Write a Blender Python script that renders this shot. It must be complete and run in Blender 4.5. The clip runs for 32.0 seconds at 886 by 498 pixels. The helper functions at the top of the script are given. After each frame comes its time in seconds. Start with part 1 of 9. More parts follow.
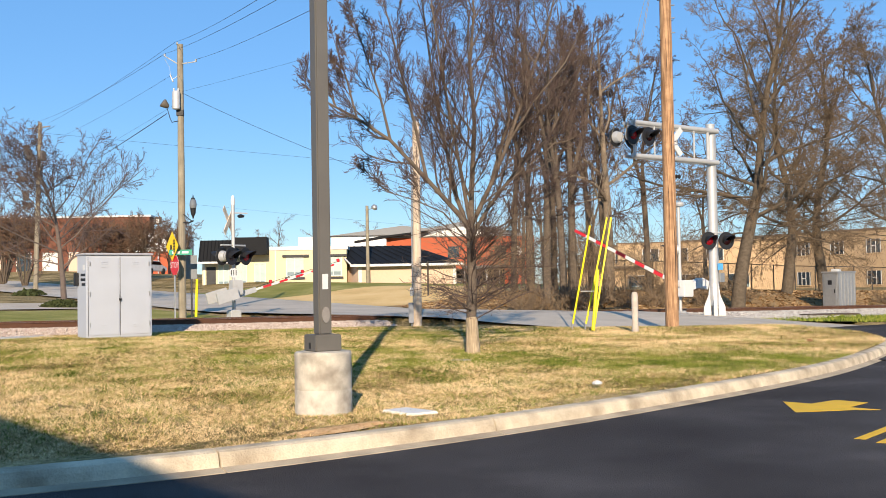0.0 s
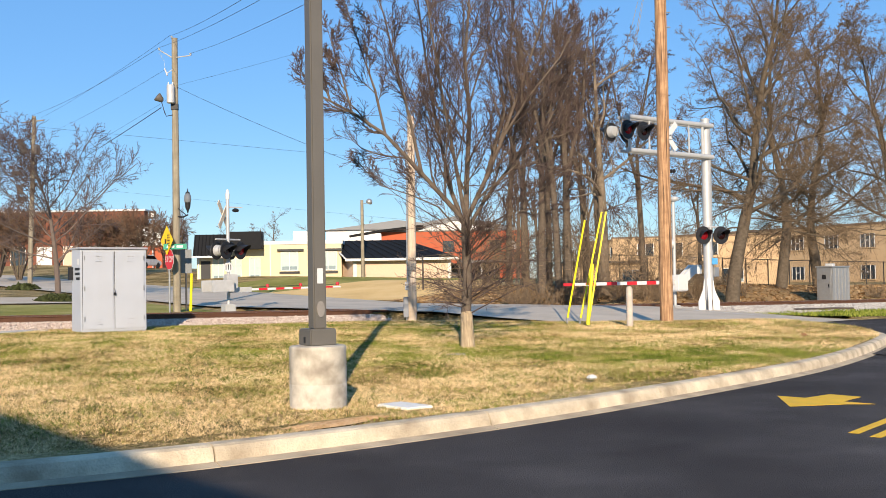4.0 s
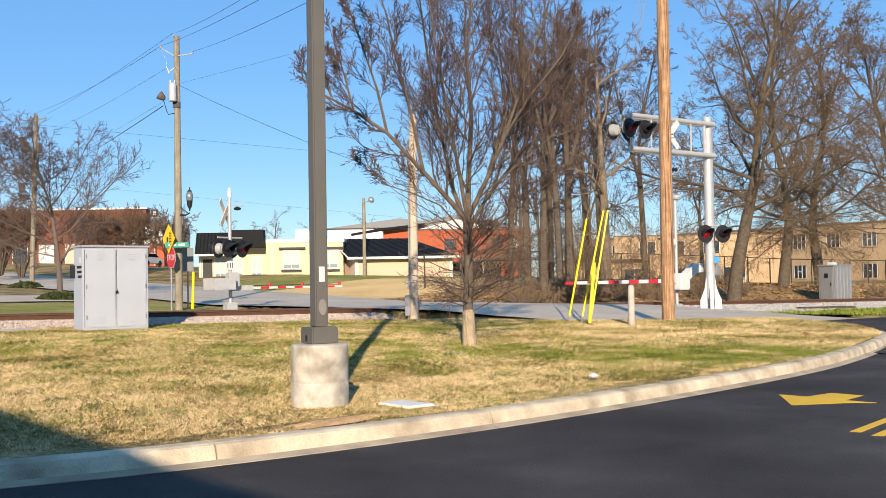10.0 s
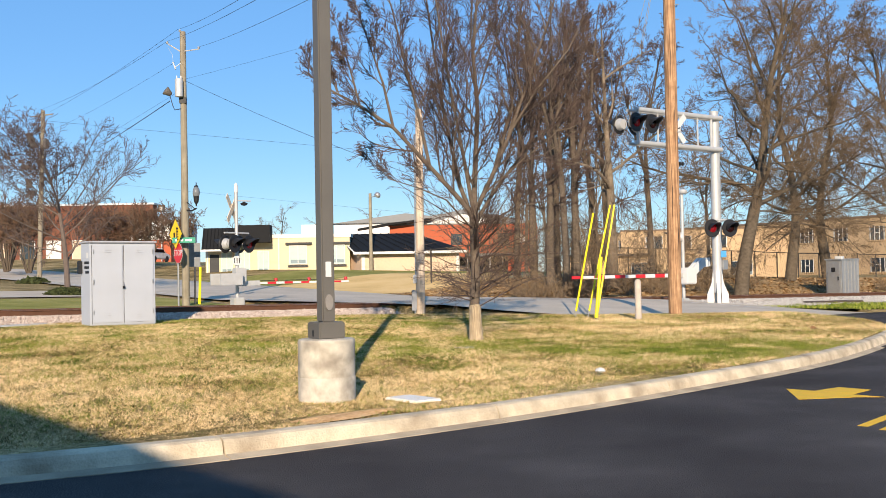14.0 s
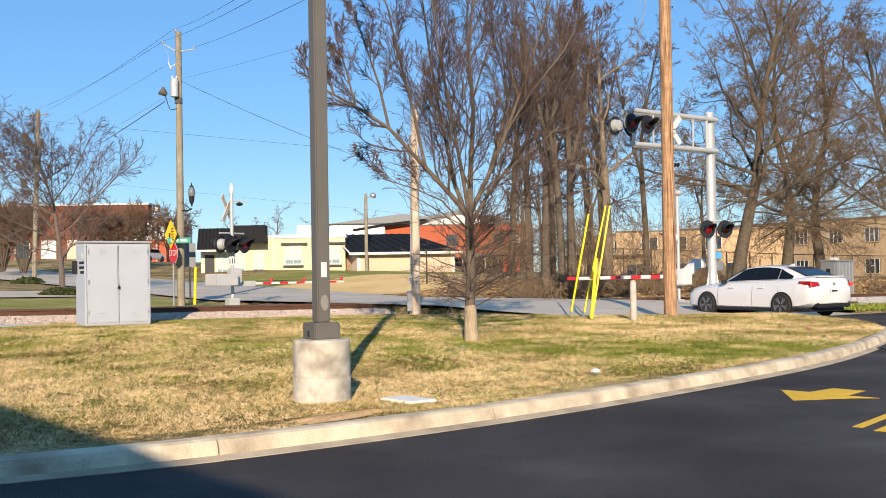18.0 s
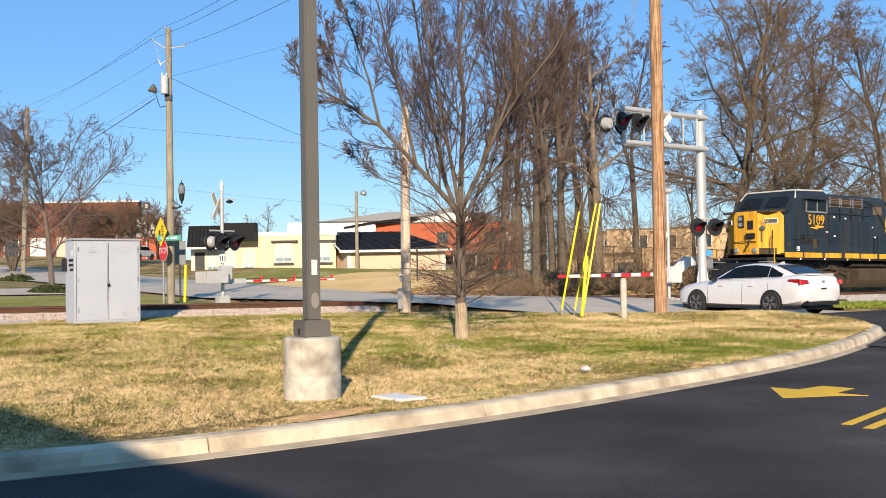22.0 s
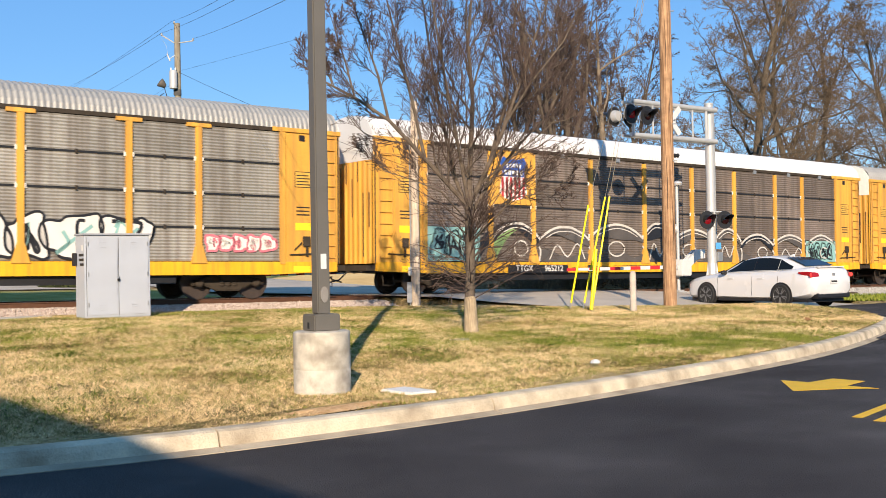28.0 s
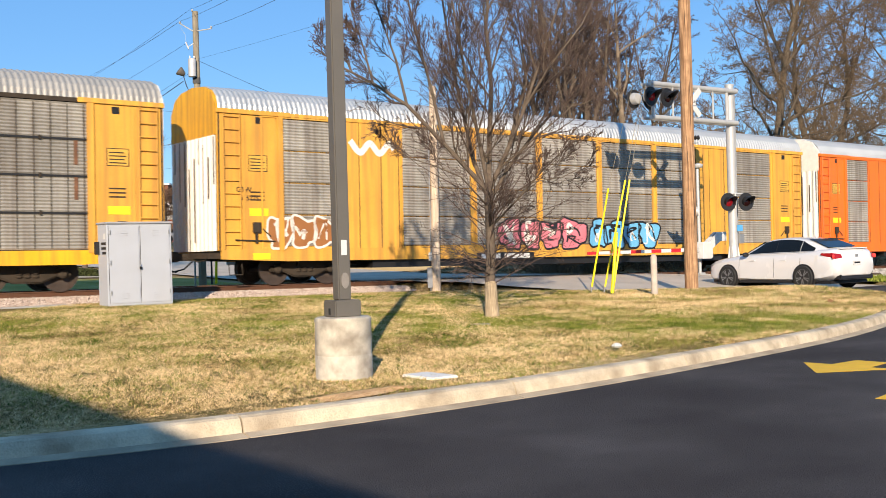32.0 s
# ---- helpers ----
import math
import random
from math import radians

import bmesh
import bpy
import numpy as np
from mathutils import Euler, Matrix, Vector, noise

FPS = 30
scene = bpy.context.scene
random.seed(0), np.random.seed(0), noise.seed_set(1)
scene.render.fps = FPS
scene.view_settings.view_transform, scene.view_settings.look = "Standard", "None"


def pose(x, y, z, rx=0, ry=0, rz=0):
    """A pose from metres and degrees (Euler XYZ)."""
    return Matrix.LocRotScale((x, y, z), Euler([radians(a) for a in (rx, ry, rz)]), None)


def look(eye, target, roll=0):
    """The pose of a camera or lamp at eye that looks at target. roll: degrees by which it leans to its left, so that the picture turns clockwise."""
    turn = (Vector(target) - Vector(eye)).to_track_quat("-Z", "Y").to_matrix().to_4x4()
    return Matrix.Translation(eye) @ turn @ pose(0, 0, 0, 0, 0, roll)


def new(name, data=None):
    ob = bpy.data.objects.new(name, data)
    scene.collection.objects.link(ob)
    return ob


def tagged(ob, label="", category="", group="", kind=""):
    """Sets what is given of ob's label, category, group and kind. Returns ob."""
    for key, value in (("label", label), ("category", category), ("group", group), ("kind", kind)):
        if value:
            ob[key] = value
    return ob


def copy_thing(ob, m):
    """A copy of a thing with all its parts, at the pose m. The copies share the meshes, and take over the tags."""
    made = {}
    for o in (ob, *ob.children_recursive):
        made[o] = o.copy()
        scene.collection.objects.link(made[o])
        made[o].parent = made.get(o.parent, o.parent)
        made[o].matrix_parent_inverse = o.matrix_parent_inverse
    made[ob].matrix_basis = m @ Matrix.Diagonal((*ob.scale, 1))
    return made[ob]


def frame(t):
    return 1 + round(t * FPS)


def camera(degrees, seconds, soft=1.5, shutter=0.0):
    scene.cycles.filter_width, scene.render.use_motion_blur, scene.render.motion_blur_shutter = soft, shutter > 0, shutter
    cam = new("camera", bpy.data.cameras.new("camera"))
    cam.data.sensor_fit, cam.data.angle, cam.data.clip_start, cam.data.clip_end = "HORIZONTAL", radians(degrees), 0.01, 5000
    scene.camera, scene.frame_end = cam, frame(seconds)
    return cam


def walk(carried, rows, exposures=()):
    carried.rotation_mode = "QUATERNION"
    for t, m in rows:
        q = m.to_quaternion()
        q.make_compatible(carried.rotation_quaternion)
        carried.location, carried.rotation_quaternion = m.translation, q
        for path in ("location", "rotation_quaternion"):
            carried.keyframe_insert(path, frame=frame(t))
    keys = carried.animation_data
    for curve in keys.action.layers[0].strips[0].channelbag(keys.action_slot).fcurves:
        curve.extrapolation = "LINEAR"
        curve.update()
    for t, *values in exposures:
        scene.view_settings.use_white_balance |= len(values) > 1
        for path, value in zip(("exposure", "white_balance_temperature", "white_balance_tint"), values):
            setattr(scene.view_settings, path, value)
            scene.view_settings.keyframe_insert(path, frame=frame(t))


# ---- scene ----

cam = camera(44.84, 32.0, soft=0.75, shutter=0.1)
EYE = (0.0, 0.0, 1.5)


def aim(yaw, pitch, lean):
    """A pose of the hand-held camera: degrees to the right, upwards, and of its lean."""
    a, b = radians(yaw), radians(pitch)
    way = Vector((math.sin(a) * math.cos(b), math.cos(a) * math.cos(b), math.sin(b)))
    return look(EYE, Vector(EYE) + 10 * way, -lean)


# seconds, yaw, pitch, lean
PATH = [
    (0.0, 0.00, 1.93, 1.00),
    (0.5, 0.02, 1.89, 0.99),
    (1.0, 0.04, 1.83, 0.98),
    (1.5, 0.05, 1.78, 0.98),
    (2.0, 0.07, 1.72, 0.97),
    (2.5, 0.12, 1.67, 0.95),
    (3.0, 0.17, 1.64, 0.95),
    (3.5, 0.22, 1.62, 0.97),
    (5.5, 0.38, 1.65, 0.92),
    (6.0, 0.40, 1.64, 0.91),
    (6.5, 0.39, 1.63, 0.92),
    (7.0, 0.37, 1.62, 0.93),
    (7.5, 0.33, 1.60, 0.94),
    (8.0, 0.28, 1.58, 0.94),
    (8.5, 0.23, 1.57, 0.95),
    (9.0, 0.19, 1.55, 0.95),
    (9.5, 0.16, 1.54, 0.94),
    (10.0, 0.17, 1.54, 0.93),
    (10.5, 0.18, 1.54, 0.94),
    (11.0, 0.18, 1.54, 0.94),
    (11.5, 0.15, 1.53, 0.95),
    (12.0, 0.08, 1.50, 0.98),
    (12.5, -0.01, 1.44, 1.02),
    (13.0, -0.09, 1.38, 1.04),
    (13.5, -0.14, 1.32, 1.04),
    (14.0, -0.18, 1.27, 1.04),
    (14.5, -0.19, 1.24, 1.04),
    (16.5, -0.13, 1.23, 1.08),
    (17.0, -0.11, 1.24, 1.05),
    (17.5, -0.05, 1.27, 1.01),
    (18.0, 0.06, 1.30, 0.95),
    (18.5, 0.20, 1.34, 0.90),
    (19.0, 0.35, 1.35, 0.87),
    (19.5, 0.47, 1.33, 0.86),
    (20.0, 0.55, 1.29, 0.88),
    (20.5, 0.59, 1.25, 0.90),
    (21.0, 0.60, 1.21, 0.91),
    (21.5, 0.58, 1.19, 0.92),
    (22.0, 0.56, 1.17, 0.92),
    (22.5, 0.54, 1.16, 0.92),
    (23.0, 0.52, 1.15, 0.92),
    (23.5, 0.47, 1.12, 0.93),
    (24.0, 0.41, 1.07, 0.96),
    (24.5, 0.33, 1.01, 0.99),
    (25.0, 0.25, 0.95, 1.02),
    (25.5, 0.18, 0.90, 1.04),
    (27.5, 0.08, 0.85, 1.08),
    (28.0, 0.07, 0.84, 1.09),
    (28.5, 0.02, 0.79, 1.14),
    (29.0, -0.09, 0.69, 1.23),
    (29.5, -0.24, 0.54, 1.32),
    (30.0, -0.41, 0.38, 1.42),
    (30.5, -0.54, 0.24, 1.50),
    (31.0, -0.65, 0.15, 1.54),
    (31.5, -0.72, 0.11, 1.57),
    (32.0, -1.02, 0.07, 1.66),
]
walk(cam, [(t, aim(*a)) for t, *a in PATH])

# ---- light ----
SUN_EL = radians(19.0)
world = bpy.data.worlds.new("sky")
scene.world = world
world.use_nodes = True
wn = world.node_tree
sky = wn.nodes.new("ShaderNodeTexSky")
sky.sky_type = "NISHITA"
sky.sun_disc = False
sky.sun_elevation, sky.sun_rotation = SUN_EL, radians(178.0)
sky.air_density, sky.dust_density, sky.ozone_density, sky.altitude = 1.0, 0.0, 4.0, 0
wn.nodes["Background"].inputs["Strength"].default_value = 0.09
deep = wn.nodes.new("ShaderNodeHueSaturation")
deep.inputs["Saturation"].default_value = 1.15
deep.inputs["Hue"].default_value = 0.511
wn.links.new(sky.outputs["Color"], deep.inputs["Color"])
haze = wn.nodes.new("ShaderNodeMix")
haze.data_type = "RGBA"
haze.inputs["Factor"].default_value = 0.4
haze.inputs["B"].default_value = (1.9, 4.8, 8.8, 1)
wn.links.new(deep.outputs["Color"], haze.inputs["A"])
wn.links.new(haze.outputs["Result"], wn.nodes["Background"].inputs["Color"])
sun = new("sun", bpy.data.lights.new("sun", "SUN"))
sun.data.energy, sun.data.angle, sun.data.color = 5.0, radians(0.5), (1.0, 0.825, 0.62)
sun.matrix_world = look((0, 0, 0), (-0.012 * math.cos(SUN_EL), math.cos(SUN_EL), -math.sin(SUN_EL)))
scene.view_settings.exposure = 0.48


# ---- tools for meshes ----
class Mb:
    """Gathers vertices and faces for one mesh."""

    def __init__(self):
        self.v, self.f = [], []

    def add(self, vs, fs, m=None):
        o = len(self.v)
        self.v += [tuple(m @ Vector(p)) for p in vs] if m is not None else [tuple(p) for p in vs]
        self.f += [tuple(i + o for i in q) for q in fs]
        return self

    def box(self, x0, x1, y0, y1, z0, z1, m=None):
        vs = [(x, y, z) for z in (z0, z1) for y in (y0, y1) for x in (x0, x1)]
        return self.add(vs, [(0, 2, 3, 1), (4, 5, 7, 6), (0, 1, 5, 4), (1, 3, 7, 5), (3, 2, 6, 7), (2, 0, 4, 6)], m)

    def tube(self, p0, p1, r0, r1=None, n=8, caps=True):
        r1 = r0 if r1 is None else r1
        p0, p1 = Vector(p0), Vector(p1)
        q = (p1 - p0).to_track_quat("Z", "Y").to_matrix()
        ring = [q @ Vector((math.cos(2 * math.pi * i / n), math.sin(2 * math.pi * i / n), 0)) for i in range(n)]
        vs = [p0 + r0 * c for c in ring] + [p1 + r1 * c for c in ring]
        fs = [(i, (i + 1) % n, n + (i + 1) % n, n + i) for i in range(n)]
        if caps:
            fs += [tuple(range(n - 1, -1, -1)), tuple(range(n, 2 * n))]
        return self.add(vs, fs)

    def path(self, pts, r, n=6, caps=True):
        """A bent tube through points; r: one radius or one a point."""
        pts = [Vector(p) for p in pts]
        rr = r if isinstance(r, (list, tuple)) else [r] * len(pts)
        vs, fs = [], []
        for k, p in enumerate(pts):
            t = (pts[min(k + 1, len(pts) - 1)] - pts[max(k - 1, 0)]).normalized()
            a = t.cross(Vector((0, 0, 1))) if abs(t.z) < 0.95 else t.cross(Vector((0, 1, 0)))
            a.normalize()
            b = t.cross(a)
            vs += [p + rr[k] * (math.cos(2 * math.pi * i / n) * a + math.sin(2 * math.pi * i / n) * b) for i in range(n)]
        for k in range(len(pts) - 1):
            fs += [(k * n + i, k * n + i + n, k * n + (i + 1) % n + n, k * n + (i + 1) % n) for i in range(n)]
        if caps:
            fs += [tuple(range(n)), tuple((len(pts) - 1) * n + i for i in range(n - 1, -1, -1))]
        return self.add(vs, fs)

    def prism(self, poly, a, b, axis="y", m=None):
        """A 2D outline drawn out from a to b along an axis; the outline lies in the two others, in x, y, z order."""
        n = len(poly)
        put = {"x": lambda u, v, w: (w, u, v), "y": lambda u, v, w: (u, w, v), "z": lambda u, v, w: (u, v, w)}[axis]
        vs = [put(u, v, w) for w in (a, b) for u, v in poly]
        fs = [(i, (i + 1) % n, n + (i + 1) % n, n + i) for i in range(n)] + [tuple(range(n - 1, -1, -1)), tuple(range(n, 2 * n))]
        return self.add(vs, fs, m)

    def lathe(self, prof, n=16, m=None):
        """A profile of (radius, height) turned round the z axis."""
        vs = [(r * math.cos(2 * math.pi * i / n), r * math.sin(2 * math.pi * i / n), z) for r, z in prof for i in range(n)]
        fs = [(k * n + i, k * n + (i + 1) % n, k * n + n + (i + 1) % n, k * n + n + i) for k in range(len(prof) - 1) for i in range(n)]
        fs += [tuple(range(n - 1, -1, -1)), tuple((len(prof) - 1) * n + i for i in range(n))]
        return self.add(vs, fs, m)

    def mesh(self, name, bevel=0.0, smooth=False, fix=True):
        me = bpy.data.meshes.new(name)
        me.from_pydata(self.v, [], self.f)
        if fix:
            bm = bmesh.new()
            bm.from_mesh(me)
            bmesh.ops.recalc_face_normals(bm, faces=bm.faces)
            if bevel:
                sharp = [e for e in bm.edges if len(e.link_faces) == 2 and e.calc_face_angle(0) > 0.5]
                bmesh.ops.bevel(bm, geom=sharp, offset=bevel, segments=2, affect="EDGES", clamp_overlap=True)
            bm.to_mesh(me)
            bm.free()
        if smooth:
            me.shade_smooth()
            me.set_sharp_from_angle(angle=radians(38))
        return me


def part(name, mb, material, parent=None, label="", bevel=0.0, smooth=False, m=None):
    """Links a mesh as one object under a thing or a part."""
    me = mb.mesh(name, bevel, smooth) if isinstance(mb, Mb) else mb
    if not me.materials:
        me.materials.append(material)
    ob = new(name, me)
    ob.parent = parent
    if m is not None:
        ob.matrix_basis = m
    if label:
        ob["label"] = label
    return ob


def thing(name, m, label, category, group="", kind=""):
    """An empty at a thing's base."""
    ob = new(name)
    ob.empty_display_size = 0.2
    ob.matrix_basis = m
    return tagged(ob, label, category, group, kind)


def rbox(x0, x1, y0, y1, z0, z1):
    return Mb().box(x0, x1, y0, y1, z0, z1)


# ---- materials ----
def mat(name, base, rough=0.7, metal=0.0, var=0.18, scale=6.0, fine=60.0, bump=0.15, dirt=0.0, dirt_colour=(0.12, 0.09, 0.06), spec=0.5, emit=0.0, streak=0.0, per=0.0, coat=0.0):
    """Paint, metal, stone: mottling at two scales, dirt in patches, streaks downwards, a little relief."""
    ma = bpy.data.materials.new(name)
    ma.use_nodes = True
    nt = ma.node_tree
    bs = nt.nodes["Principled BSDF"]
    tc = nt.nodes.new("ShaderNodeTexCoord")
    src = tc.outputs["Object"]
    n1 = nt.nodes.new("ShaderNodeTexNoise")
    n1.inputs["Scale"].default_value, n1.inputs["Detail"].default_value = scale, 5
    n2 = nt.nodes.new("ShaderNodeTexNoise")
    n2.inputs["Scale"].default_value, n2.inputs["Detail"].default_value = fine, 3
    for n in (n1, n2):
        nt.links.new(src, n.inputs["Vector"])
    add = nt.nodes.new("ShaderNodeMath")
    add.operation = "MULTIPLY_ADD"
    nt.links.new(n1.outputs["Fac"], add.inputs[0])
    add.inputs[1].default_value = 1.4
    half = nt.nodes.new("ShaderNodeMath")
    half.operation = "MULTIPLY_ADD"
    nt.links.new(n2.outputs["Fac"], half.inputs[0])
    half.inputs[1].default_value, half.inputs[2].default_value = 0.6, -1.0
    nt.links.new(half.outputs[0], add.inputs[2])
    rng = nt.nodes.new("ShaderNodeMapRange")
    rng.inputs["From Min"].default_value, rng.inputs["From Max"].default_value = -0.5, 0.5
    rng.inputs["To Min"].default_value, rng.inputs["To Max"].default_value = 1 - var, 1 + var
    nt.links.new(add.outputs[0], rng.inputs["Value"])
    mul = nt.nodes.new("ShaderNodeVectorMath")
    mul.operation = "SCALE"
    mul.inputs[0].default_value = base
    nt.links.new(rng.outputs[0], mul.inputs["Scale"])
    col = mul.outputs[0]
    if per:
        oi = nt.nodes.new("ShaderNodeObjectInfo")
        pr = nt.nodes.new("ShaderNodeMapRange")
        pr.inputs["To Min"].default_value, pr.inputs["To Max"].default_value = 1 - per, 1 + per
        nt.links.new(oi.outputs["Random"], pr.inputs["Value"])
        pm = nt.nodes.new("ShaderNodeVectorMath")
        pm.operation = "SCALE"
        nt.links.new(col, pm.inputs[0])
        nt.links.new(pr.outputs[0], pm.inputs["Scale"])
        col = pm.outputs[0]
    if dirt or streak:
        n3 = nt.nodes.new("ShaderNodeTexNoise")
        n3.inputs["Scale"].default_value, n3.inputs["Detail"].default_value = (scale * 0.6, 8)
        if streak:
            mp = nt.nodes.new("ShaderNodeMapping")
            mp.inputs["Scale"].default_value = (9, 9, 0.4)
            nt.links.new(src, mp.inputs["Vector"])
            nt.links.new(mp.outputs[0], n3.inputs["Vector"])
        else:
            nt.links.new(src, n3.inputs["Vector"])
        dr = nt.nodes.new("ShaderNodeMapRange")
        dr.inputs["From Min"].default_value, dr.inputs["From Max"].default_value = (0.42, 0.64) if streak else (0.45, 0.75)
        dr.inputs["To Max"].default_value = max(dirt, streak)
        nt.links.new(n3.outputs["Fac"], dr.inputs["Value"])
        mx = nt.nodes.new("ShaderNodeMix")
        mx.data_type = "RGBA"
        nt.links.new(dr.outputs[0], mx.inputs["Factor"])
        nt.links.new(col, mx.inputs["A"])
        mx.inputs["B"].default_value = (*dirt_colour, 1)
        col = mx.outputs["Result"]
    nt.links.new(col, bs.inputs["Base Color"])
    rr = nt.nodes.new("ShaderNodeMapRange")
    rr.inputs["To Min"].default_value, rr.inputs["To Max"].default_value = max(0.03, rough - 0.12), min(1, rough + 0.12)
    nt.links.new(n1.outputs["Fac"], rr.inputs["Value"])
    nt.links.new(rr.outputs[0], bs.inputs["Roughness"])
    bs.inputs["Metallic"].default_value = metal
    bs.inputs["Specular IOR Level"].default_value = spec
    bs.inputs["Coat Weight"].default_value = coat
    if bump:
        bp = nt.nodes.new("ShaderNodeBump")
        bp.inputs["Strength"].default_value, bp.inputs["Distance"].default_value = bump, 0.02
        nt.links.new(n2.outputs["Fac"], bp.inputs["Height"])
        nt.links.new(bp.outputs[0], bs.inputs["Normal"])
    if emit:
        bs.inputs["Emission Color"].default_value = (*base, 1)
        bs.inputs["Emission Strength"].default_value = emit
    return ma


def ramp_mat(name, stops, scale=1.0, fine=30.0, rough=0.9, bump=0.4, mixfine=0.5, distance=0.03, spec=0.06):
    """A ground surface: a colour ramp over coarse and fine noise."""
    ma = bpy.data.materials.new(name)
    ma.use_nodes = True
    nt = ma.node_tree
    bs = nt.nodes["Principled BSDF"]
    tc = nt.nodes.new("ShaderNodeTexCoord")
    n1 = nt.nodes.new("ShaderNodeTexNoise")
    n1.inputs["Scale"].default_value, n1.inputs["Detail"].default_value, n1.inputs["Roughness"].default_value = scale, 6, 0.6
    n2 = nt.nodes.new("ShaderNodeTexNoise")
    n2.inputs["Scale"].default_value, n2.inputs["Detail"].default_value = fine, 4
    mx = nt.nodes.new("ShaderNodeMix")
    mx.inputs["Factor"].default_value = mixfine
    for n in (n1, n2):
        nt.links.new(tc.outputs["Object"], n.inputs["Vector"])
    nt.links.new(n1.outputs["Fac"], mx.inputs["A"])
    nt.links.new(n2.outputs["Fac"], mx.inputs["B"])
    cr = nt.nodes.new("ShaderNodeValToRGB")
    el = cr.color_ramp.elements
    while len(el) < len(stops):
        el.new(0.5)
    for e, (p, c) in zip(el, stops):
        e.position, e.color = p, (*c, 1)
    nt.links.new(mx.outputs["Result"], cr.inputs["Fac"])
    nt.links.new(cr.outputs[0], bs.inputs["Base Color"])
    bs.inputs["Roughness"].default_value = rough
    bs.inputs["Specular IOR Level"].default_value = spec
    bp = nt.nodes.new("ShaderNodeBump")
    bp.inputs["Strength"].default_value, bp.inputs["Distance"].default_value = bump, distance
    nt.links.new(n2.outputs["Fac"], bp.inputs["Height"])
    nt.links.new(bp.outputs[0], bs.inputs["Normal"])
    return ma


def glass_mat(name, tint=(0.02, 0.025, 0.03), rough=0.05, spec=0.8):
    ma = bpy.data.materials.new(name)
    ma.use_nodes = True
    bs = ma.node_tree.nodes["Principled BSDF"]
    bs.inputs["Base Color"].default_value = (*tint, 1)
    bs.inputs["Roughness"].default_value = rough
    bs.inputs["Specular IOR Level"].default_value = spec
    return ma


ASPHALT = ramp_mat("new_asphalt", [(0.3, (0.030, 0.0275, 0.028)), (0.5, (0.060, 0.055, 0.055)), (0.64, (0.17, 0.158, 0.152))], 0.35, 85, 0.95, 0.9, 0.62, 0.014, 0.03)
OLD_ROAD = ramp_mat("old_road", [(0.3, (0.40, 0.345, 0.28)), (0.5, (0.55, 0.475, 0.385)), (0.7, (0.66, 0.575, 0.475))], 0.5, 60, 0.95, 0.2, 0.5, 0.01, 0.05)
GRASS = ramp_mat("winter_lawn", [(0.32, (0.055, 0.046, 0.016)), (0.44, (0.16, 0.12, 0.048)), (0.54, (0.38, 0.275, 0.13)), (0.66, (0.62, 0.46, 0.25))], 0.45, 16, 0.95, 0.7, 0.42, 0.04)
DIRT = ramp_mat("pale_dry_verge", [(0.3, (0.58, 0.37, 0.14)), (0.5, (0.78, 0.53, 0.23)), (0.7, (0.84, 0.62, 0.32))], 0.4, 20, 0.95, 0.4, 0.4, 0.03)
GREEN_LAWN = ramp_mat("green_lawn", [(0.32, (0.16, 0.165, 0.035)), (0.5, (0.29, 0.27, 0.075)), (0.66, (0.50, 0.41, 0.17))], 0.4, 20, 0.95, 0.6, 0.4, 0.04)
LITTER = ramp_mat("leaf_litter", [(0.3, (0.19, 0.125, 0.06)), (0.5, (0.37, 0.245, 0.12)), (0.7, (0.50, 0.36, 0.19))], 1.2, 18, 0.95, 0.9, 0.55, 0.06)
CONCRETE = mat("kerb_concrete", (0.64, 0.54, 0.395), 0.95, var=0.30, scale=3.5, fine=55, bump=0.5, dirt=0.9, dirt_colour=(0.24, 0.18, 0.12), spec=0.1)
GUTTER = mat("gutter_concrete", (0.50, 0.41, 0.295), 0.95, var=0.28, scale=2.5, fine=90, bump=0.4, dirt=0.7, dirt_colour=(0.20, 0.16, 0.12), spec=0.1)
STEEL_RAIL = mat("rusty_rail", (0.12, 0.055, 0.03), 0.75, 0.3, var=0.3, scale=4, bump=0.3)
RAIL_TOP = mat("polished_rail_head", (0.45, 0.42, 0.40), 0.3, 0.9, var=0.1)
BALLAST = mat("ballast_stone", (0.46, 0.38, 0.34), 0.95, var=0.35, scale=9, fine=40, bump=0.5, per=0.0)
TIE = mat("tarred_timber", (0.07, 0.05, 0.04), 0.9, var=0.3, bump=0.4)
WOOD = mat("weathered_pole_wood", (0.47, 0.285, 0.16), 0.9, var=0.4, scale=5, fine=50, bump=0.5, streak=0.8, dirt_colour=(0.17, 0.09, 0.05), spec=0.1)
GREY_WOOD = mat("grey_pole_wood", (0.29, 0.255, 0.19), 0.9, spec=0.1, var=0.3, scale=3, fine=50, bump=0.4, streak=0.5, dirt_colour=(0.16, 0.13, 0.10))
YELLOW_PLASTIC = mat("yellow_plastic", (0.85, 0.72, 0.01), 0.45, var=0.06, bump=0.02)
GALV = mat("galvanised_steel", (0.38, 0.385, 0.39), 0.45, 0.6, var=0.12, scale=8, bump=0.05)
SILVER = mat("aluminium_paint", (0.47, 0.47, 0.465), 0.5, 0.2, var=0.12, scale=5, bump=0.08, dirt=0.25, dirt_colour=(0.4, 0.38, 0.35))
CABINET = mat("cabinet_grey_paint", (0.46, 0.485, 0.535), 0.5, 0.1, var=0.05, scale=2, bump=0.03, dirt=0.12, dirt_colour=(0.40, 0.38, 0.36))
BLACK = mat("black_paint", (0.012, 0.012, 0.014), 0.55, var=0.2, bump=0.05)
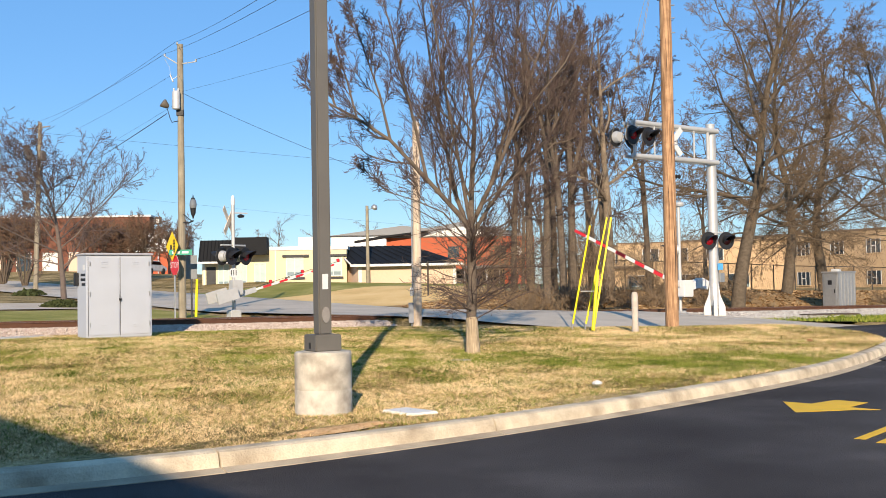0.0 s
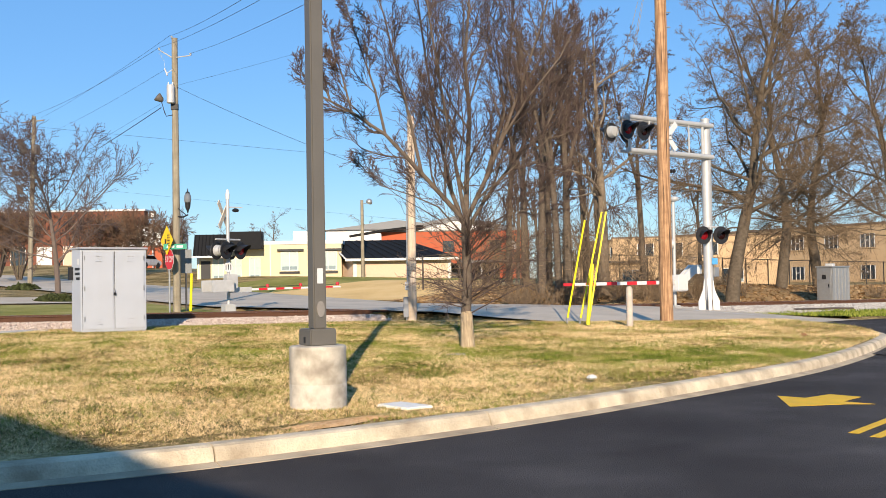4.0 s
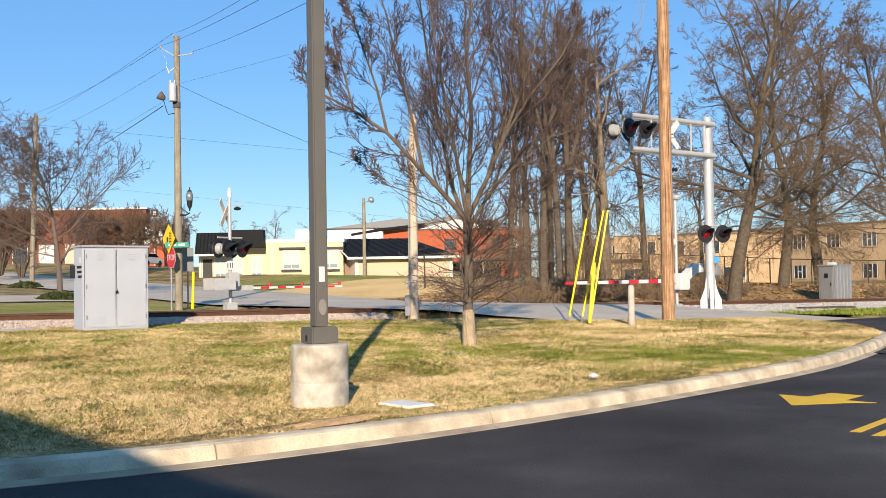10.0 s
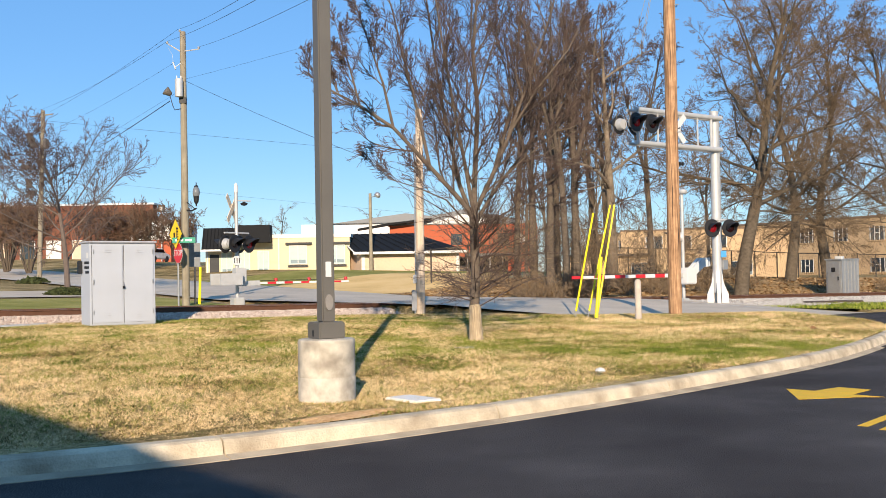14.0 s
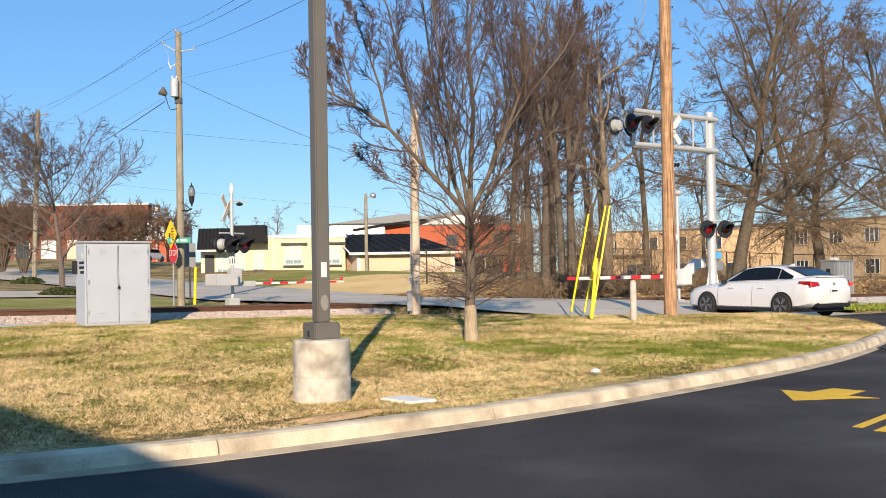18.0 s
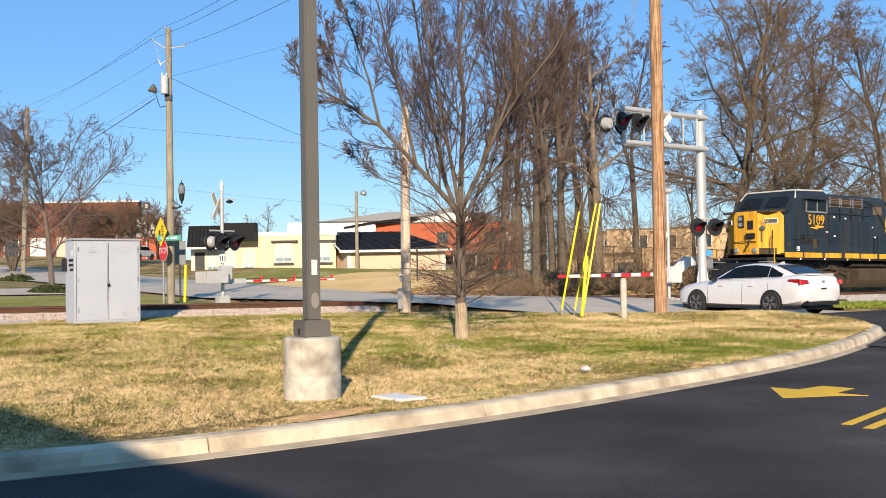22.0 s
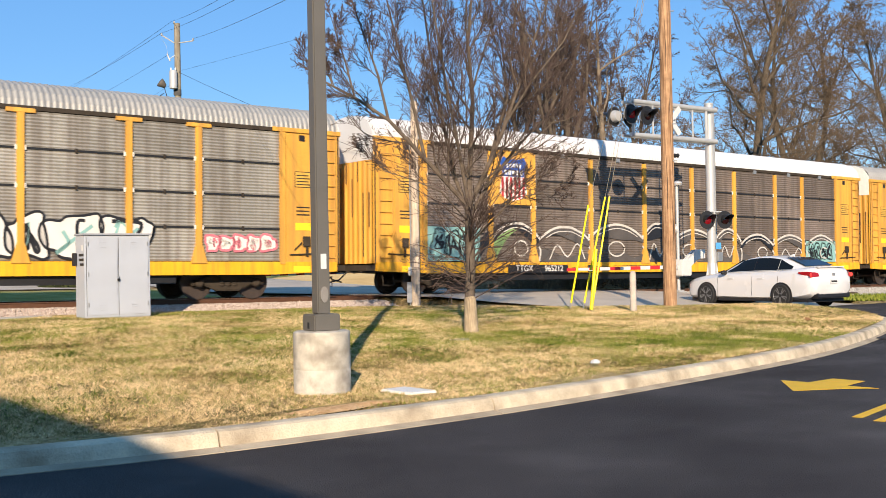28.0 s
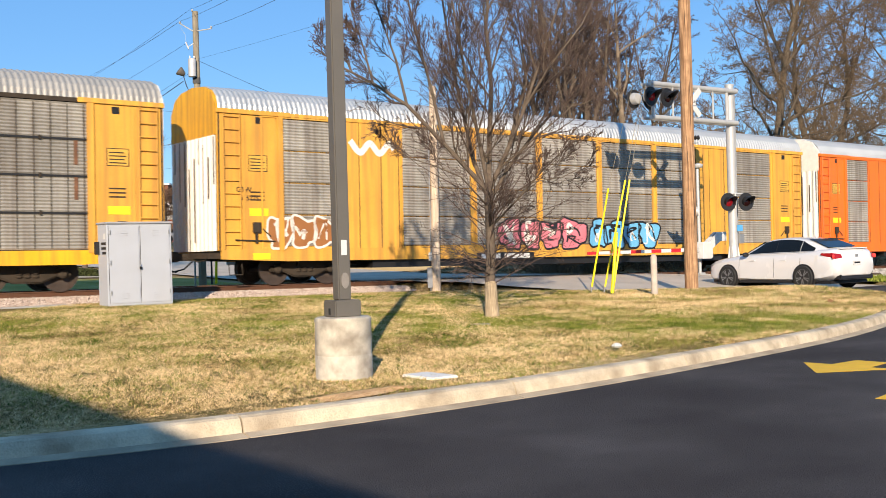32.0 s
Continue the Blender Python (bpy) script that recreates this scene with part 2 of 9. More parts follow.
BRONZE = mat("bronze_pole_paint", (0.125, 0.115, 0.10), 0.5, 0.1, var=0.1, scale=3, bump=0.06)
WHITE = mat("white_paint", (0.62, 0.62, 0.61), 0.5, var=0.06, bump=0.04, dirt=0.15, dirt_colour=(0.5, 0.46, 0.42))
RED = mat("red_reflective", (0.55, 0.02, 0.03), 0.4, var=0.12, bump=0.02)
BARK = mat("grey_brown_bark", (0.12, 0.095, 0.072), 0.95, spec=0.05, var=0.45, scale=10, fine=70, bump=0.6)
TWIG = mat("reddish_twigs", (0.108, 0.078, 0.066), 0.95, spec=0.05, var=0.3, bump=0.1)
CREAM = mat("cream_wall_paint", (0.62, 0.54, 0.36), 0.85, var=0.06, scale=0.8, fine=20, bump=0.1, dirt=0.15, dirt_colour=(0.5, 0.42, 0.28))
TAN = mat("tan_brick_wall", (0.50, 0.35, 0.20), 0.9, var=0.1, scale=1.5, fine=20, bump=0.15, dirt=0.2, dirt_colour=(0.36, 0.26, 0.17))
BRICK = mat("red_brick_far", (0.42, 0.10, 0.045), 0.9, var=0.15, scale=0.8, fine=8, bump=0.1)
DARK_ROOF = mat("dark_metal_roof", (0.010, 0.0105, 0.012), 0.75, 0.0, spec=0.2, var=0.15, bump=0.05)
GREY_ROOF = mat("grey_metal_roof", (0.20, 0.205, 0.21), 0.7, 0.1, var=0.1)
GLASS = glass_mat("window_glass", (0.03, 0.04, 0.05), 0.08)
YELLOW_LINE = mat("yellow_road_paint", (0.85, 0.50, 0.02), 0.7, var=0.14, scale=4, fine=120, bump=0.2)
WHITE_LINE = mat("white_road_paint", (0.62, 0.60, 0.56), 0.8, var=0.2, scale=3, bump=0.1)

# ---- the lie of the land ----
# The track runs along AL from T0, ACROSS points over it to the far side. s and p: metres along and across.
T0 = Vector((-10.7, 28.7))
AL, ACROSS = Vector((0.791, 0.612)), Vector((-0.612, 0.791))
TURN = math.degrees(math.atan2(0.612, 0.791))
GRADE = 0.0145


def to_sp(x, y):
    r = Vector((x, y)) - T0
    return r.dot(AL), r.dot(ACROSS)


def at_sp(s, p):
    q = T0 + float(s) * AL + float(p) * ACROSS
    return q.x, q.y


def rail_z(s):
    return 0.72 - GRADE * max(-90, min(s, 60))


def ease(a, b, v):
    k = max(0.0, min(1.0, (v - a) / (b - a)))
    return k * k * (3 - 2 * k)


def lawn_z(s, p):
    zt = rail_z(s) - 0.30
    if p < -4.5:
        return 0.15 + (zt - 0.15) * ease(-21, -4.5, p) + 0.02 * math.sin(0.9 * s + 0.4 * p) + 0.15 * math.exp(-((s - 14.2) / 3.0) ** 2 - ((p + 13.4) / 2.6) ** 2)
    if p <= 4.5:
        return zt
    rise = 0.034 * (min(p, 112) - 4.5) * (1 - ease(40, 95, s))
    bank = 0.75 * ease(5, 11, p) * ease(21, 30, s)
    return zt + rise + bank


def road_z(s, p):
    if p < 0:
        return 0.03 + (rail_z(s) - 0.03) * ease(-13.5, -1.2, p)
    return rail_z(s) + max(0, lawn_z(s, max(p, 4.5)) - rail_z(s) + 0.08) * ease(1.2, 12, p)


KERB = [(-11.5, 5.2), (-7.2, 6.5), (-5.2, 7.25), (-3.37, 8.05), (-1.74, 9.0), (0.48, 10.8), (2.65, 12.95), (5.36, 16.0), (7.2, 18.6), (8.85, 21.4), (9.75, 23.3), (9.85, 25.0), (9.0, 26.3)]
EDGE = [(9.0, 26.3), (7.9, 28.0), (6.9, 29.6), (5.2, 30.2), (3.9, 29.8), (2.7, 30.2), (1.2, 31.2), (-0.3, 33.0)]


def smooth_line(pts, k=6):
    out = []
    for i in range(len(pts) - 1):
        a, b, c, d = (Vector(pts[max(0, min(len(pts) - 1, i + j))]) for j in (-1, 0, 1, 2))
        for n in range(k):
            t = n / k
            out.append(0.5 * ((2 * b) + (c - a) * t + (2 * a - 5 * b + 4 * c - d) * t * t + (3 * b - a - 3 * c + d) * t ** 3))
    return out + [Vector(pts[-1])]


kerb_line = smooth_line(KERB)
edge_line = smooth_line(EDGE)
LOT = [tuple(q) for q in kerb_line] + [tuple(q) for q in edge_line[1:]]
# the mown mound between the lot, the road and the track
MOUND = LOT + [at_sp(10.2, -2.6), at_sp(-60, -2.6), (-75, -10), (-30, -2)]


def inside(poly, x, y):
    hit, j = False, len(poly) - 1
    for i, (xi, yi) in enumerate(poly):
        xj, yj = poly[j]
        if (yi > y) != (yj > y) and x < (xj - xi) * (y - yi) / (yj - yi) + xi:
            hit = not hit
        j = i
    return hit


def offset_line(line, by):
    out = []
    for i, q in enumerate(line):
        t = (line[min(i + 1, len(line) - 1)] - line[max(i - 1, 0)]).normalized()
        out.append(q + by * Vector((-t.y, t.x)))
    return out


INNER = [tuple(q) for q in offset_line(kerb_line, 0.5)] + [tuple(q) for q in edge_line[1:]] + MOUND[len(LOT):]


def ground_z(x, y):
    s, p = to_sp(x, y)
    if p <= -2.6 and not inside(INNER, x, y):
        if p <= -11.2 or s < 21:
            return road_z(s, p) - 0.07
    if -2.6 <= p and 10.2 < s < 20.6 and p < 75:
        return road_z(s, p) - 0.07
    if 17 < p < 23.5 and -90 < s <= 11:
        return lawn_z(s, p) - 0.05
    return lawn_z(s, p)


def grades(near, step, far, grow):
    """Coordinates, closely spaced over the near stretch, wider and wider out to far."""
    a, b = near
    out = list(np.arange(a, b + 1e-6, step))
    d, lo, hi = step, a, b
    while lo > far[0] or hi < far[1]:
        d *= grow
        lo, hi = lo - d, hi + d
        if lo > far[0] - d:
            out.insert(0, lo)
        if hi < far[1] + d:
            out.append(hi)
    return out


def sheet(name, xs, ys, zf, material, keep=None):
    nx = len(xs)
    vs = [(x, y, zf(x, y)) for y in ys for x in xs]
    fs = []
    for j in range(len(ys) - 1):
        for i in range(nx - 1):
            if keep is None or keep((xs[i] + xs[i + 1]) / 2, (ys[j] + ys[j + 1]) / 2):
                fs.append((j * nx + i, j * nx + i + 1, j * nx + nx + i + 1, j * nx + nx + i))
    me = bpy.data.meshes.new(name)
    me.from_pydata(vs, [], fs)
    me.shade_smooth()
    me.materials.append(material)
    return new(name, me)


ground = tagged(sheet("ground", grades((-9, 12), 0.3, (-1500, 1500), 1.12), grades((5, 36), 0.3, (-200, 2500), 1.12), ground_z, GRASS),
                "dry straw-coloured winter lawn with green patches", "ground", kind="structure")


def edge_strip():
    """The lawn's rim, from the back of the kerb inwards."""
    mb = Mb()
    rows = [offset_line(kerb_line, by) for by in (0.2, 0.32, 0.6, 1.0)]
    n = len(kerb_line)
    vs = []
    for k, row in enumerate(rows):
        for q in row:
            vs.append((q.x, q.y, (0.145, 0.15, 0.0, 0.0)[k] if k < 2 else lawn_z(*to_sp(q.x, q.y)) + (0.012 if k == 2 else -0.03)))
    fs = [(k * n + i, k * n + i + 1, k * n + n + i + 1, k * n + n + i) for k in range(3) for i in range(n - 1)]
    return part("lawn_edge", mb.add(vs, fs), GRASS)


tagged(edge_strip(), "dry winter grass along the kerb", "ground", kind="structure")


def strip(name, s0, s1, p0, p1, zf, material, ds=1.0, dp=1.0, lift=0.0):
    """A draped sheet between two lengths and two breadths of the track's grid."""
    ns, np_ = max(1, int(round((s1 - s0) / ds))), max(1, int(round((p1 - p0) / dp)))
    vs, fs = [], []
    for j in range(np_ + 1):
        for i in range(ns + 1):
            s, p = s0 + (s1 - s0) * i / ns, p0 + (p1 - p0) * j / np_
            x, y = at_sp(s, p)
            vs.append((x, y, zf(s, p) + lift))
    for j in range(np_):
        for i in range(ns):
            a = j * (ns + 1) + i
            fs.append((a, a + 1, a + ns + 2, a + ns + 1))
    me = bpy.data.meshes.new(name)
    me.from_pydata(vs, [], fs)
    me.shade_smooth()
    me.materials.append(material)
    return new(name, me)


# the lot: fresh asphalt up to the kerb
def lot_mesh():
    vs, fs = [], []
    line = [tuple(q) for q in kerb_line]
    far = [(x + 4, -40.0) if i < len(line) - 12 else (40.0 + i, 20 + 0.0 * i) for i, (x, y) in enumerate(line)]
    k = 14
    for (a, b), (c, d) in zip(line, far):
        for n in range(k + 1):
            t = (n / k) ** 2
            vs.append((a + (c - a) * t, b + (d - b) * t, 0.0))
    for i in range(len(line) - 1):
        for n in range(k):
            q = i * (k + 1) + n
            fs.append((q, q + 1, q + k + 2, q + k + 1))
    me = bpy.data.meshes.new("parking_lot")
    me.from_pydata(vs, [], fs)
    me.materials.append(ASPHALT)
    return new("parking_lot", me)


tagged(lot_mesh(), "freshly laid black asphalt of a parking lot", "asphalt", kind="structure")
tagged(strip("road_side", 9.0, 90, -34, -11.2, lambda s, p: road_z(s, p), ASPHALT, 1.5, 1.0, -0.012), "dark asphalt street beside the tracks", "road", kind="structure")


def approach_mesh():
    """The crossing road before the track, from the lawn's edge to the far kerb."""
    vs, fs = [], []
    rows = 26
    for j in range(rows + 1):
        p = -11.2 + 9.6 * j / rows
        near = min((q for q in edge_line), key=lambda q: abs(to_sp(q.x, q.y)[1] - p))
        s0 = min(to_sp(near.x, near.y)[0], 15.5) if p < -3.0 else 10.2
        for i in range(9):
            s = s0 + (21.0 - s0) * i / 8
            x, y = at_sp(s, p)
            vs.append((x, y, road_z(s, p)))
    for j in range(rows):
        for i in range(8):
            a = j * 9 + i
            fs.append((a, a + 1, a + 10, a + 9))
    me = bpy.data.meshes.new("road")
    me.from_pydata(vs, [], fs)
    me.shade_smooth()
    me.materials.append(OLD_ROAD)
    return new("road", me)


tagged(approach_mesh(), "grey worn crossing road before the tracks", "road", kind="structure")
tagged(strip("road_far", 10.2, 20.6, 1.62, 75, road_z, OLD_ROAD, 1.3, 1.0), "grey worn concrete road beyond the tracks", "road", kind="structure")
tagged(strip("street_left", -90, 11, 17, 23.5, lawn_z, OLD_ROAD, 1.5, 1.0, 0.02), "grey side street beyond the tracks", "road", kind="structure")
tagged(strip("crossing_panel", 10.2, 20.6, -0.62, 0.62, lambda s, p: rail_z(s), OLD_ROAD, 2.6, 0.62, -0.004), "grey concrete crossing panels between the rails", "road", kind="structure")
tagged(strip("crossing_apron", 10.2, 20.6, -1.62, -0.86, lambda s, p: rail_z(s), OLD_ROAD, 2.6, 0.4, -0.004), "grey concrete crossing panels beside the rail", "road", kind="structure")
tagged(strip("crossing_apron_far", 10.2, 20.6, 0.86, 1.62, lambda s, p: rail_z(s), OLD_ROAD, 2.6, 0.4, -0.004), "grey concrete crossing panels beside the rail", "road", kind="structure")

# ---- kerb: cast lengths with joints, and the gutter before it ----
kerb = thing("kerb", pose(0, 0, 0), "pale concrete kerb along the lawn", "kerb", kind="structure")
gutter = thing("gutter", pose(0, 0, 0), "stained concrete gutter along the kerb", "gutter", kind="structure")


def resample(line, step):
    out, left = [line[0]], step
    for a, b in zip(line, line[1:]):
        L = (b - a).length
        while L >= left:
            a = a + (b - a) * (left / L)
            out.append(a)
            L, left = (b - a).length, step
        left -= L
    return out


fine = resample(kerb_line, 0.3048)
PROFILE = [(0.0, -0.05), (0.0, 0.025), (0.02, 0.10), (0.045, 0.145), (0.085, 0.162), (0.205, 0.165), (0.22, 0.15), (0.22, -0.05)]
GPROF = [(-0.13, -0.05), (-0.13, 0.006), (-0.002, 0.03), (-0.002, -0.05)]
START = 4
for k in range(START, len(fine) - 10, 10):
    pts = fine[k:k + 11]
    for prof, owner, nm, mt in ((PROFILE, kerb, "kerb_length", CONCRETE), (GPROF, gutter, "gutter_length", GUTTER)):
        mb = Mb()
        vs = []
        for i, q in enumerate(pts):
            j = k + i
            t = (fine[min(j + 1, len(fine) - 1)] - fine[j - 1]).normalized()
            nrm = Vector((-t.y, t.x))
            e = 0.008 * t if i == 0 else (-0.008 * t if i == 10 else 0 * t)
            vs += [(*(q + e + u * nrm), w) for u, w in prof]
        n = len(prof)
        fs = [(i * n + a, i * n + n + a, i * n + n + (a + 1) % n, i * n + (a + 1) % n) for i in range(10) for a in range(n)]
        fs += [tuple(range(n)), tuple(10 * n + a for a in range(n - 1, -1, -1))]
        mb.add(vs, fs)
        part(nm, mb, mt, owner)

# ---- track ----
track = thing("railway_track", pose(*at_sp(0, 0), 0.72, 0, math.degrees(math.atan(GRADE)), TURN), "single railway track of rusty rails on ballast", "railway track", kind="structure")


def rail(y):
    prof = [(-0.07, -0.17), (-0.07, -0.155), (-0.012, -0.135), (-0.012, -0.04), (-0.036, -0.03), (-0.036, -0.002), (0.036, -0.002), (0.036, -0.03), (0.012, -0.04), (0.012, -0.135), (0.07, -0.155), (0.07, -0.17)]
    r = part("rail", Mb().prism([(y + a, b) for a, b in prof], -90, 90, "x"), STEEL_RAIL, track)
    part("rail_head", rbox(-90, 90, y - 0.032, y + 0.032, -0.004, 0.0), RAIL_TOP, r, "bright polished running surface")


rail(-0.753)
rail(0.753)
tie_mesh = rbox(-0.115, 0.115, -1.3, 1.3, -0.36, -0.165).mesh("tie")
tie_mesh.materials.append(TIE)
for i in range(-14, 60):
    s = i * 0.53 * 1.0
    if 10.0 < s < 20.8:
        continue
    part("tie", tie_mesh, TIE, track, m=pose(s, 0, 0))

tagged(strip("verge_right", 20.8, 70, -11.0, -7.0, lawn_z, GREEN_LAWN, 1.5, 1.0, 0.03), "green grass verge beside the ballast", "ground", kind="structure")
tagged(strip("lawn_left", -80, 9.4, 3.2, 15.5, lawn_z, GREEN_LAWN, 1.5, 1.0, 0.02), "green lawn strip beyond the track", "ground", kind="structure")
tagged(strip("lawn_shop", 21, 75, 27, 37, lawn_z, GREEN_LAWN, 1.5, 1.0, 0.03), "green lawn before the shop", "ground", kind="structure")
tagged(strip("verge", 20.8, 62, 15, 27, lawn_z, DIRT, 1.5, 1.0, 0.03), "pale dry grass verge beside the road", "ground", kind="structure")
tagged(strip("leaf_litter_bank", 21.5, 95, 4.4, 15, lawn_z, LITTER, 1.5, 0.8, 0.03), "bank covered in brown fallen leaves", "ground", kind="structure")


def soup(name, vs, k, material):
    """One mesh from an array of loose faces with k corners each."""
    vs = np.asarray(vs, dtype=np.float32).reshape(-1, 3)
    n, m = len(vs), len(vs) // k
    me = bpy.data.meshes.new(name)
    me.vertices.add(n)
    me.vertices.foreach_set("co", vs.ravel())
    me.loops.add(n)
    me.loops.foreach_set("vertex_index", np.arange(n, dtype=np.int32))
    me.polygons.add(m)
    me.polygons.foreach_set("loop_start", np.arange(0, n, k, dtype=np.int32))
    me.update(calc_edges=True)
    me.materials.append(material)
    return new(name, me)


def blade_mat(name, stops, scale=0.55, share=0.34):
    ma = bpy.data.materials.new(name)
    ma.use_nodes = True
    nt = ma.node_tree
    bs = nt.nodes["Principled BSDF"]
    tc, ge = nt.nodes.new("ShaderNodeTexCoord"), nt.nodes.new("ShaderNodeNewGeometry")
    n1 = nt.nodes.new("ShaderNodeTexNoise")
    n1.inputs["Scale"].default_value, n1.inputs["Detail"].default_value = scale, 6
    nt.links.new(tc.outputs["Object"], n1.inputs["Vector"])
    n2 = nt.nodes.new("ShaderNodeTexNoise")
    n2.inputs["Scale"].default_value, n2.inputs["Detail"].default_value = 11.0, 3
    nt.links.new(tc.outputs["Object"], n2.inputs["Vector"])
    mx = nt.nodes.new("ShaderNodeMath")
    mx.operation = "MULTIPLY_ADD"
    nt.links.new(ge.outputs["Random Per Island"], mx.inputs[0])
    mx.inputs[1].default_value = share
    nt.links.new(n1.outputs["Fac"], mx.inputs[2])
    tuft = nt.nodes.new("ShaderNodeMath")
    tuft.operation = "MULTIPLY_ADD"
    nt.links.new(n2.outputs["Fac"], tuft.inputs[0])
    tuft.inputs[1].default_value = 1.1
    nt.links.new(mx.outputs[0], tuft.inputs[2])
    mx = nt.nodes.new("ShaderNodeMath")
    mx.operation = "SUBTRACT"
    nt.links.new(tuft.outputs[0], mx.inputs[0])
    mx.inputs[1].default_value = 0.55
    cr = nt.nodes.new("ShaderNodeValToRGB")
    el = cr.color_ramp.elements
    while len(el) < len(stops):
        el.new(0.5)
    for e, (q, c) in zip(el, stops):
        e.position, e.color = q, (*c, 1)
    nt.links.new(mx.outputs[0], cr.inputs["Fac"])
    nt.links.new(cr.outputs[0], bs.inputs["Base Color"])
    bs.inputs["Roughness"].default_value = 0.95
    bs.inputs["Specular IOR Level"].default_value = 0.05
    return ma


STRAW = blade_mat("straw_blades", [(0.40, (0.08, 0.058, 0.022)), (0.52, (0.31, 0.215, 0.085)), (0.64, (0.64, 0.455, 0.225)), (0.85, (0.88, 0.67, 0.39))])
GREEN = blade_mat("green_blades", [(0.42, (0.035, 0.06, 0.008)), (0.62, (0.11, 0.155, 0.02)), (0.82, (0.27, 0.29, 0.055))], 1.2, 0.4)


def bumps(x, y, seed, scale):
    """A cheap uneven field between 0 and 1, from a few crossing waves."""
    r = np.random.RandomState(seed)
    out = np.zeros_like(x)
    for k in range(7):
        a, f = r.uniform(0, 6.28), scale * r.uniform(0.5, 2.2)
        out += np.sin(f * (x * np.cos(a) + y * np.sin(a)) + r.uniform(0, 6.28))
    return np.clip(0.5 + out / 7, 0, 1)


def lawn_blades(count, seed, material, green):
    """Short winter grass over the mound, thinning with distance; green blades keep to bands and patches."""
    r = np.random.RandomState(seed)
    box_ = (-9.5, 10.0, 7.0, 31.5)
    got, n = [], 60000
    while sum(len(g) for g in got) < count:
        x = r.uniform(box_[0], box_[1], n)
        y = box_[2] + (box_[3] - box_[2]) * r.uniform(0, 1, n) ** 1.6
        ok = np.zeros(n, bool)
        for (xi, yi), (xj, yj) in zip(LAWN_RIM, LAWN_RIM[-1:] + LAWN_RIM[:-1]):
            if yi != yj:
                ok ^= ((yi > y) != (yj > y)) & (x < (xj - xi) * (y - yi) / (yj - yi) + xi)
        s, p = (x - T0.x) * AL.x + (y - T0.y) * AL.y, (x - T0.x) * ACROSS.x + (y - T0.y) * ACROSS.y
        ok &= (p < -2.9) & (np.abs(x) < 0.45 * y + 1.0)
        # greener in a band over the middle of the mound and along its back
        band = np.exp(-((y - 18.0 + 0.12 * x) / 2.3) ** 2) * (0.45 + 0.55 / (1 + np.exp(-(x + 0.5)))) + 0.55 * np.exp(-((y - 26.0 + 0.3 * x) / 2.6) ** 2) / (1 + np.exp(1.2 * (x - 2.0))) + 0.19
        band *= 0.25 + 1.5 * bumps(x, y, 5, 1.3) * bumps(x, y, 6, 4.0) * 1.6
        soil = np.exp(-((x + 1.0 - 0.5 * (y - 10)) / 0.5) ** 2 - ((y - 10.0) / 0.3) ** 2)
        ok &= r.uniform(0, 1, n) < (np.clip(band, 0, 1) if green else np.clip((1 - 0.55 * band) * (0.25 + 1.3 * bumps(x, y, 9, 9.0)), 0.06, 1)) * (1 - 0.85 * soil)
        k = np.clip((np.minimum(p, -4.5) + 21) / 16.5, 0, 1)
        z = 0.15 + (0.72 - GRADE * s - 0.45) * k * k * (3 - 2 * k) + (0.02 * np.sin(0.9 * s + 0.4 * p) + 0.15 * np.exp(-((s - 14.2) / 3.0) ** 2 - ((p + 13.4) / 2.6) ** 2)) * (p < -4.5)
        got.append(np.c_[x, y, z][ok])
    P = np.concatenate(got)[:count]
    far = P[:, 1] / 18
    h = r.uniform(0.012, 0.034, count) * (0.7 + 0.5 * far) * (1.25 if green else 1.0)
    w = r.uniform(0.0035, 0.0065, count) * (0.4 + far)
    a = r.uniform(0, 2 * np.pi, count)
    side = np.c_[np.cos(a), np.sin(a), np.zeros(count)] * w[:, None]
    tip = P + np.c_[r.normal(0, 1.2, count) * h, r.normal(0, 1.2, count) * h, h]
    low = P - np.array([0, 0, 0.006])
    return soup("grass", np.stack([low - side, low + side, tip], 1), 3, material)


LAWN_RIM = [tuple(q) for q in offset_line(kerb_line, 0.225)] + INNER[len(kerb_line):]
tagged(lawn_blades(430000, 7, STRAW, False), "short dry winter grass, straw coloured", "grass", kind="stuff")
tagged(lawn_blades(200000, 8, GREEN, True), "green winter weeds and grass in patches", "grass", kind="stuff")


def stones(name, count, s0, s1, p0, p1, zf, size, seed, skip=None, material=None):
    r = np.random.RandomState(seed)
    base = np.array([(1, 0, 0), (-1, 0, 0), (0, 1, 0), (0, -1, 0), (0, 0, 1), (0, 0, -1)], float)
    tris = np.array([(0, 2, 4), (2, 1, 4), (1, 3, 4), (3, 0, 4), (2, 0, 5), (1, 2, 5), (3, 1, 5), (0, 3, 5)])
    out = []
    while len(out) < count:
        s, p = r.uniform(s0, s1), r.uniform(p0, p1)
        if skip and skip[0] < s < skip[1]:
            continue
        x, y = at_sp(s, p)
        v = base * r.uniform(0.6, 1.25, (6, 3)) * size * r.uniform(0.6, 1.3)
        a, b = r.uniform(0, 6.28), r.uniform(0, 6.28)
        R = np.array(Euler((a, b, a * 2)).to_matrix())
        v = v @ R.T + np.array([x, y, zf(s, p) + size * 0.3])
        out.append(v[tris])
    return soup(name, np.array(out), 3, material or STONE)


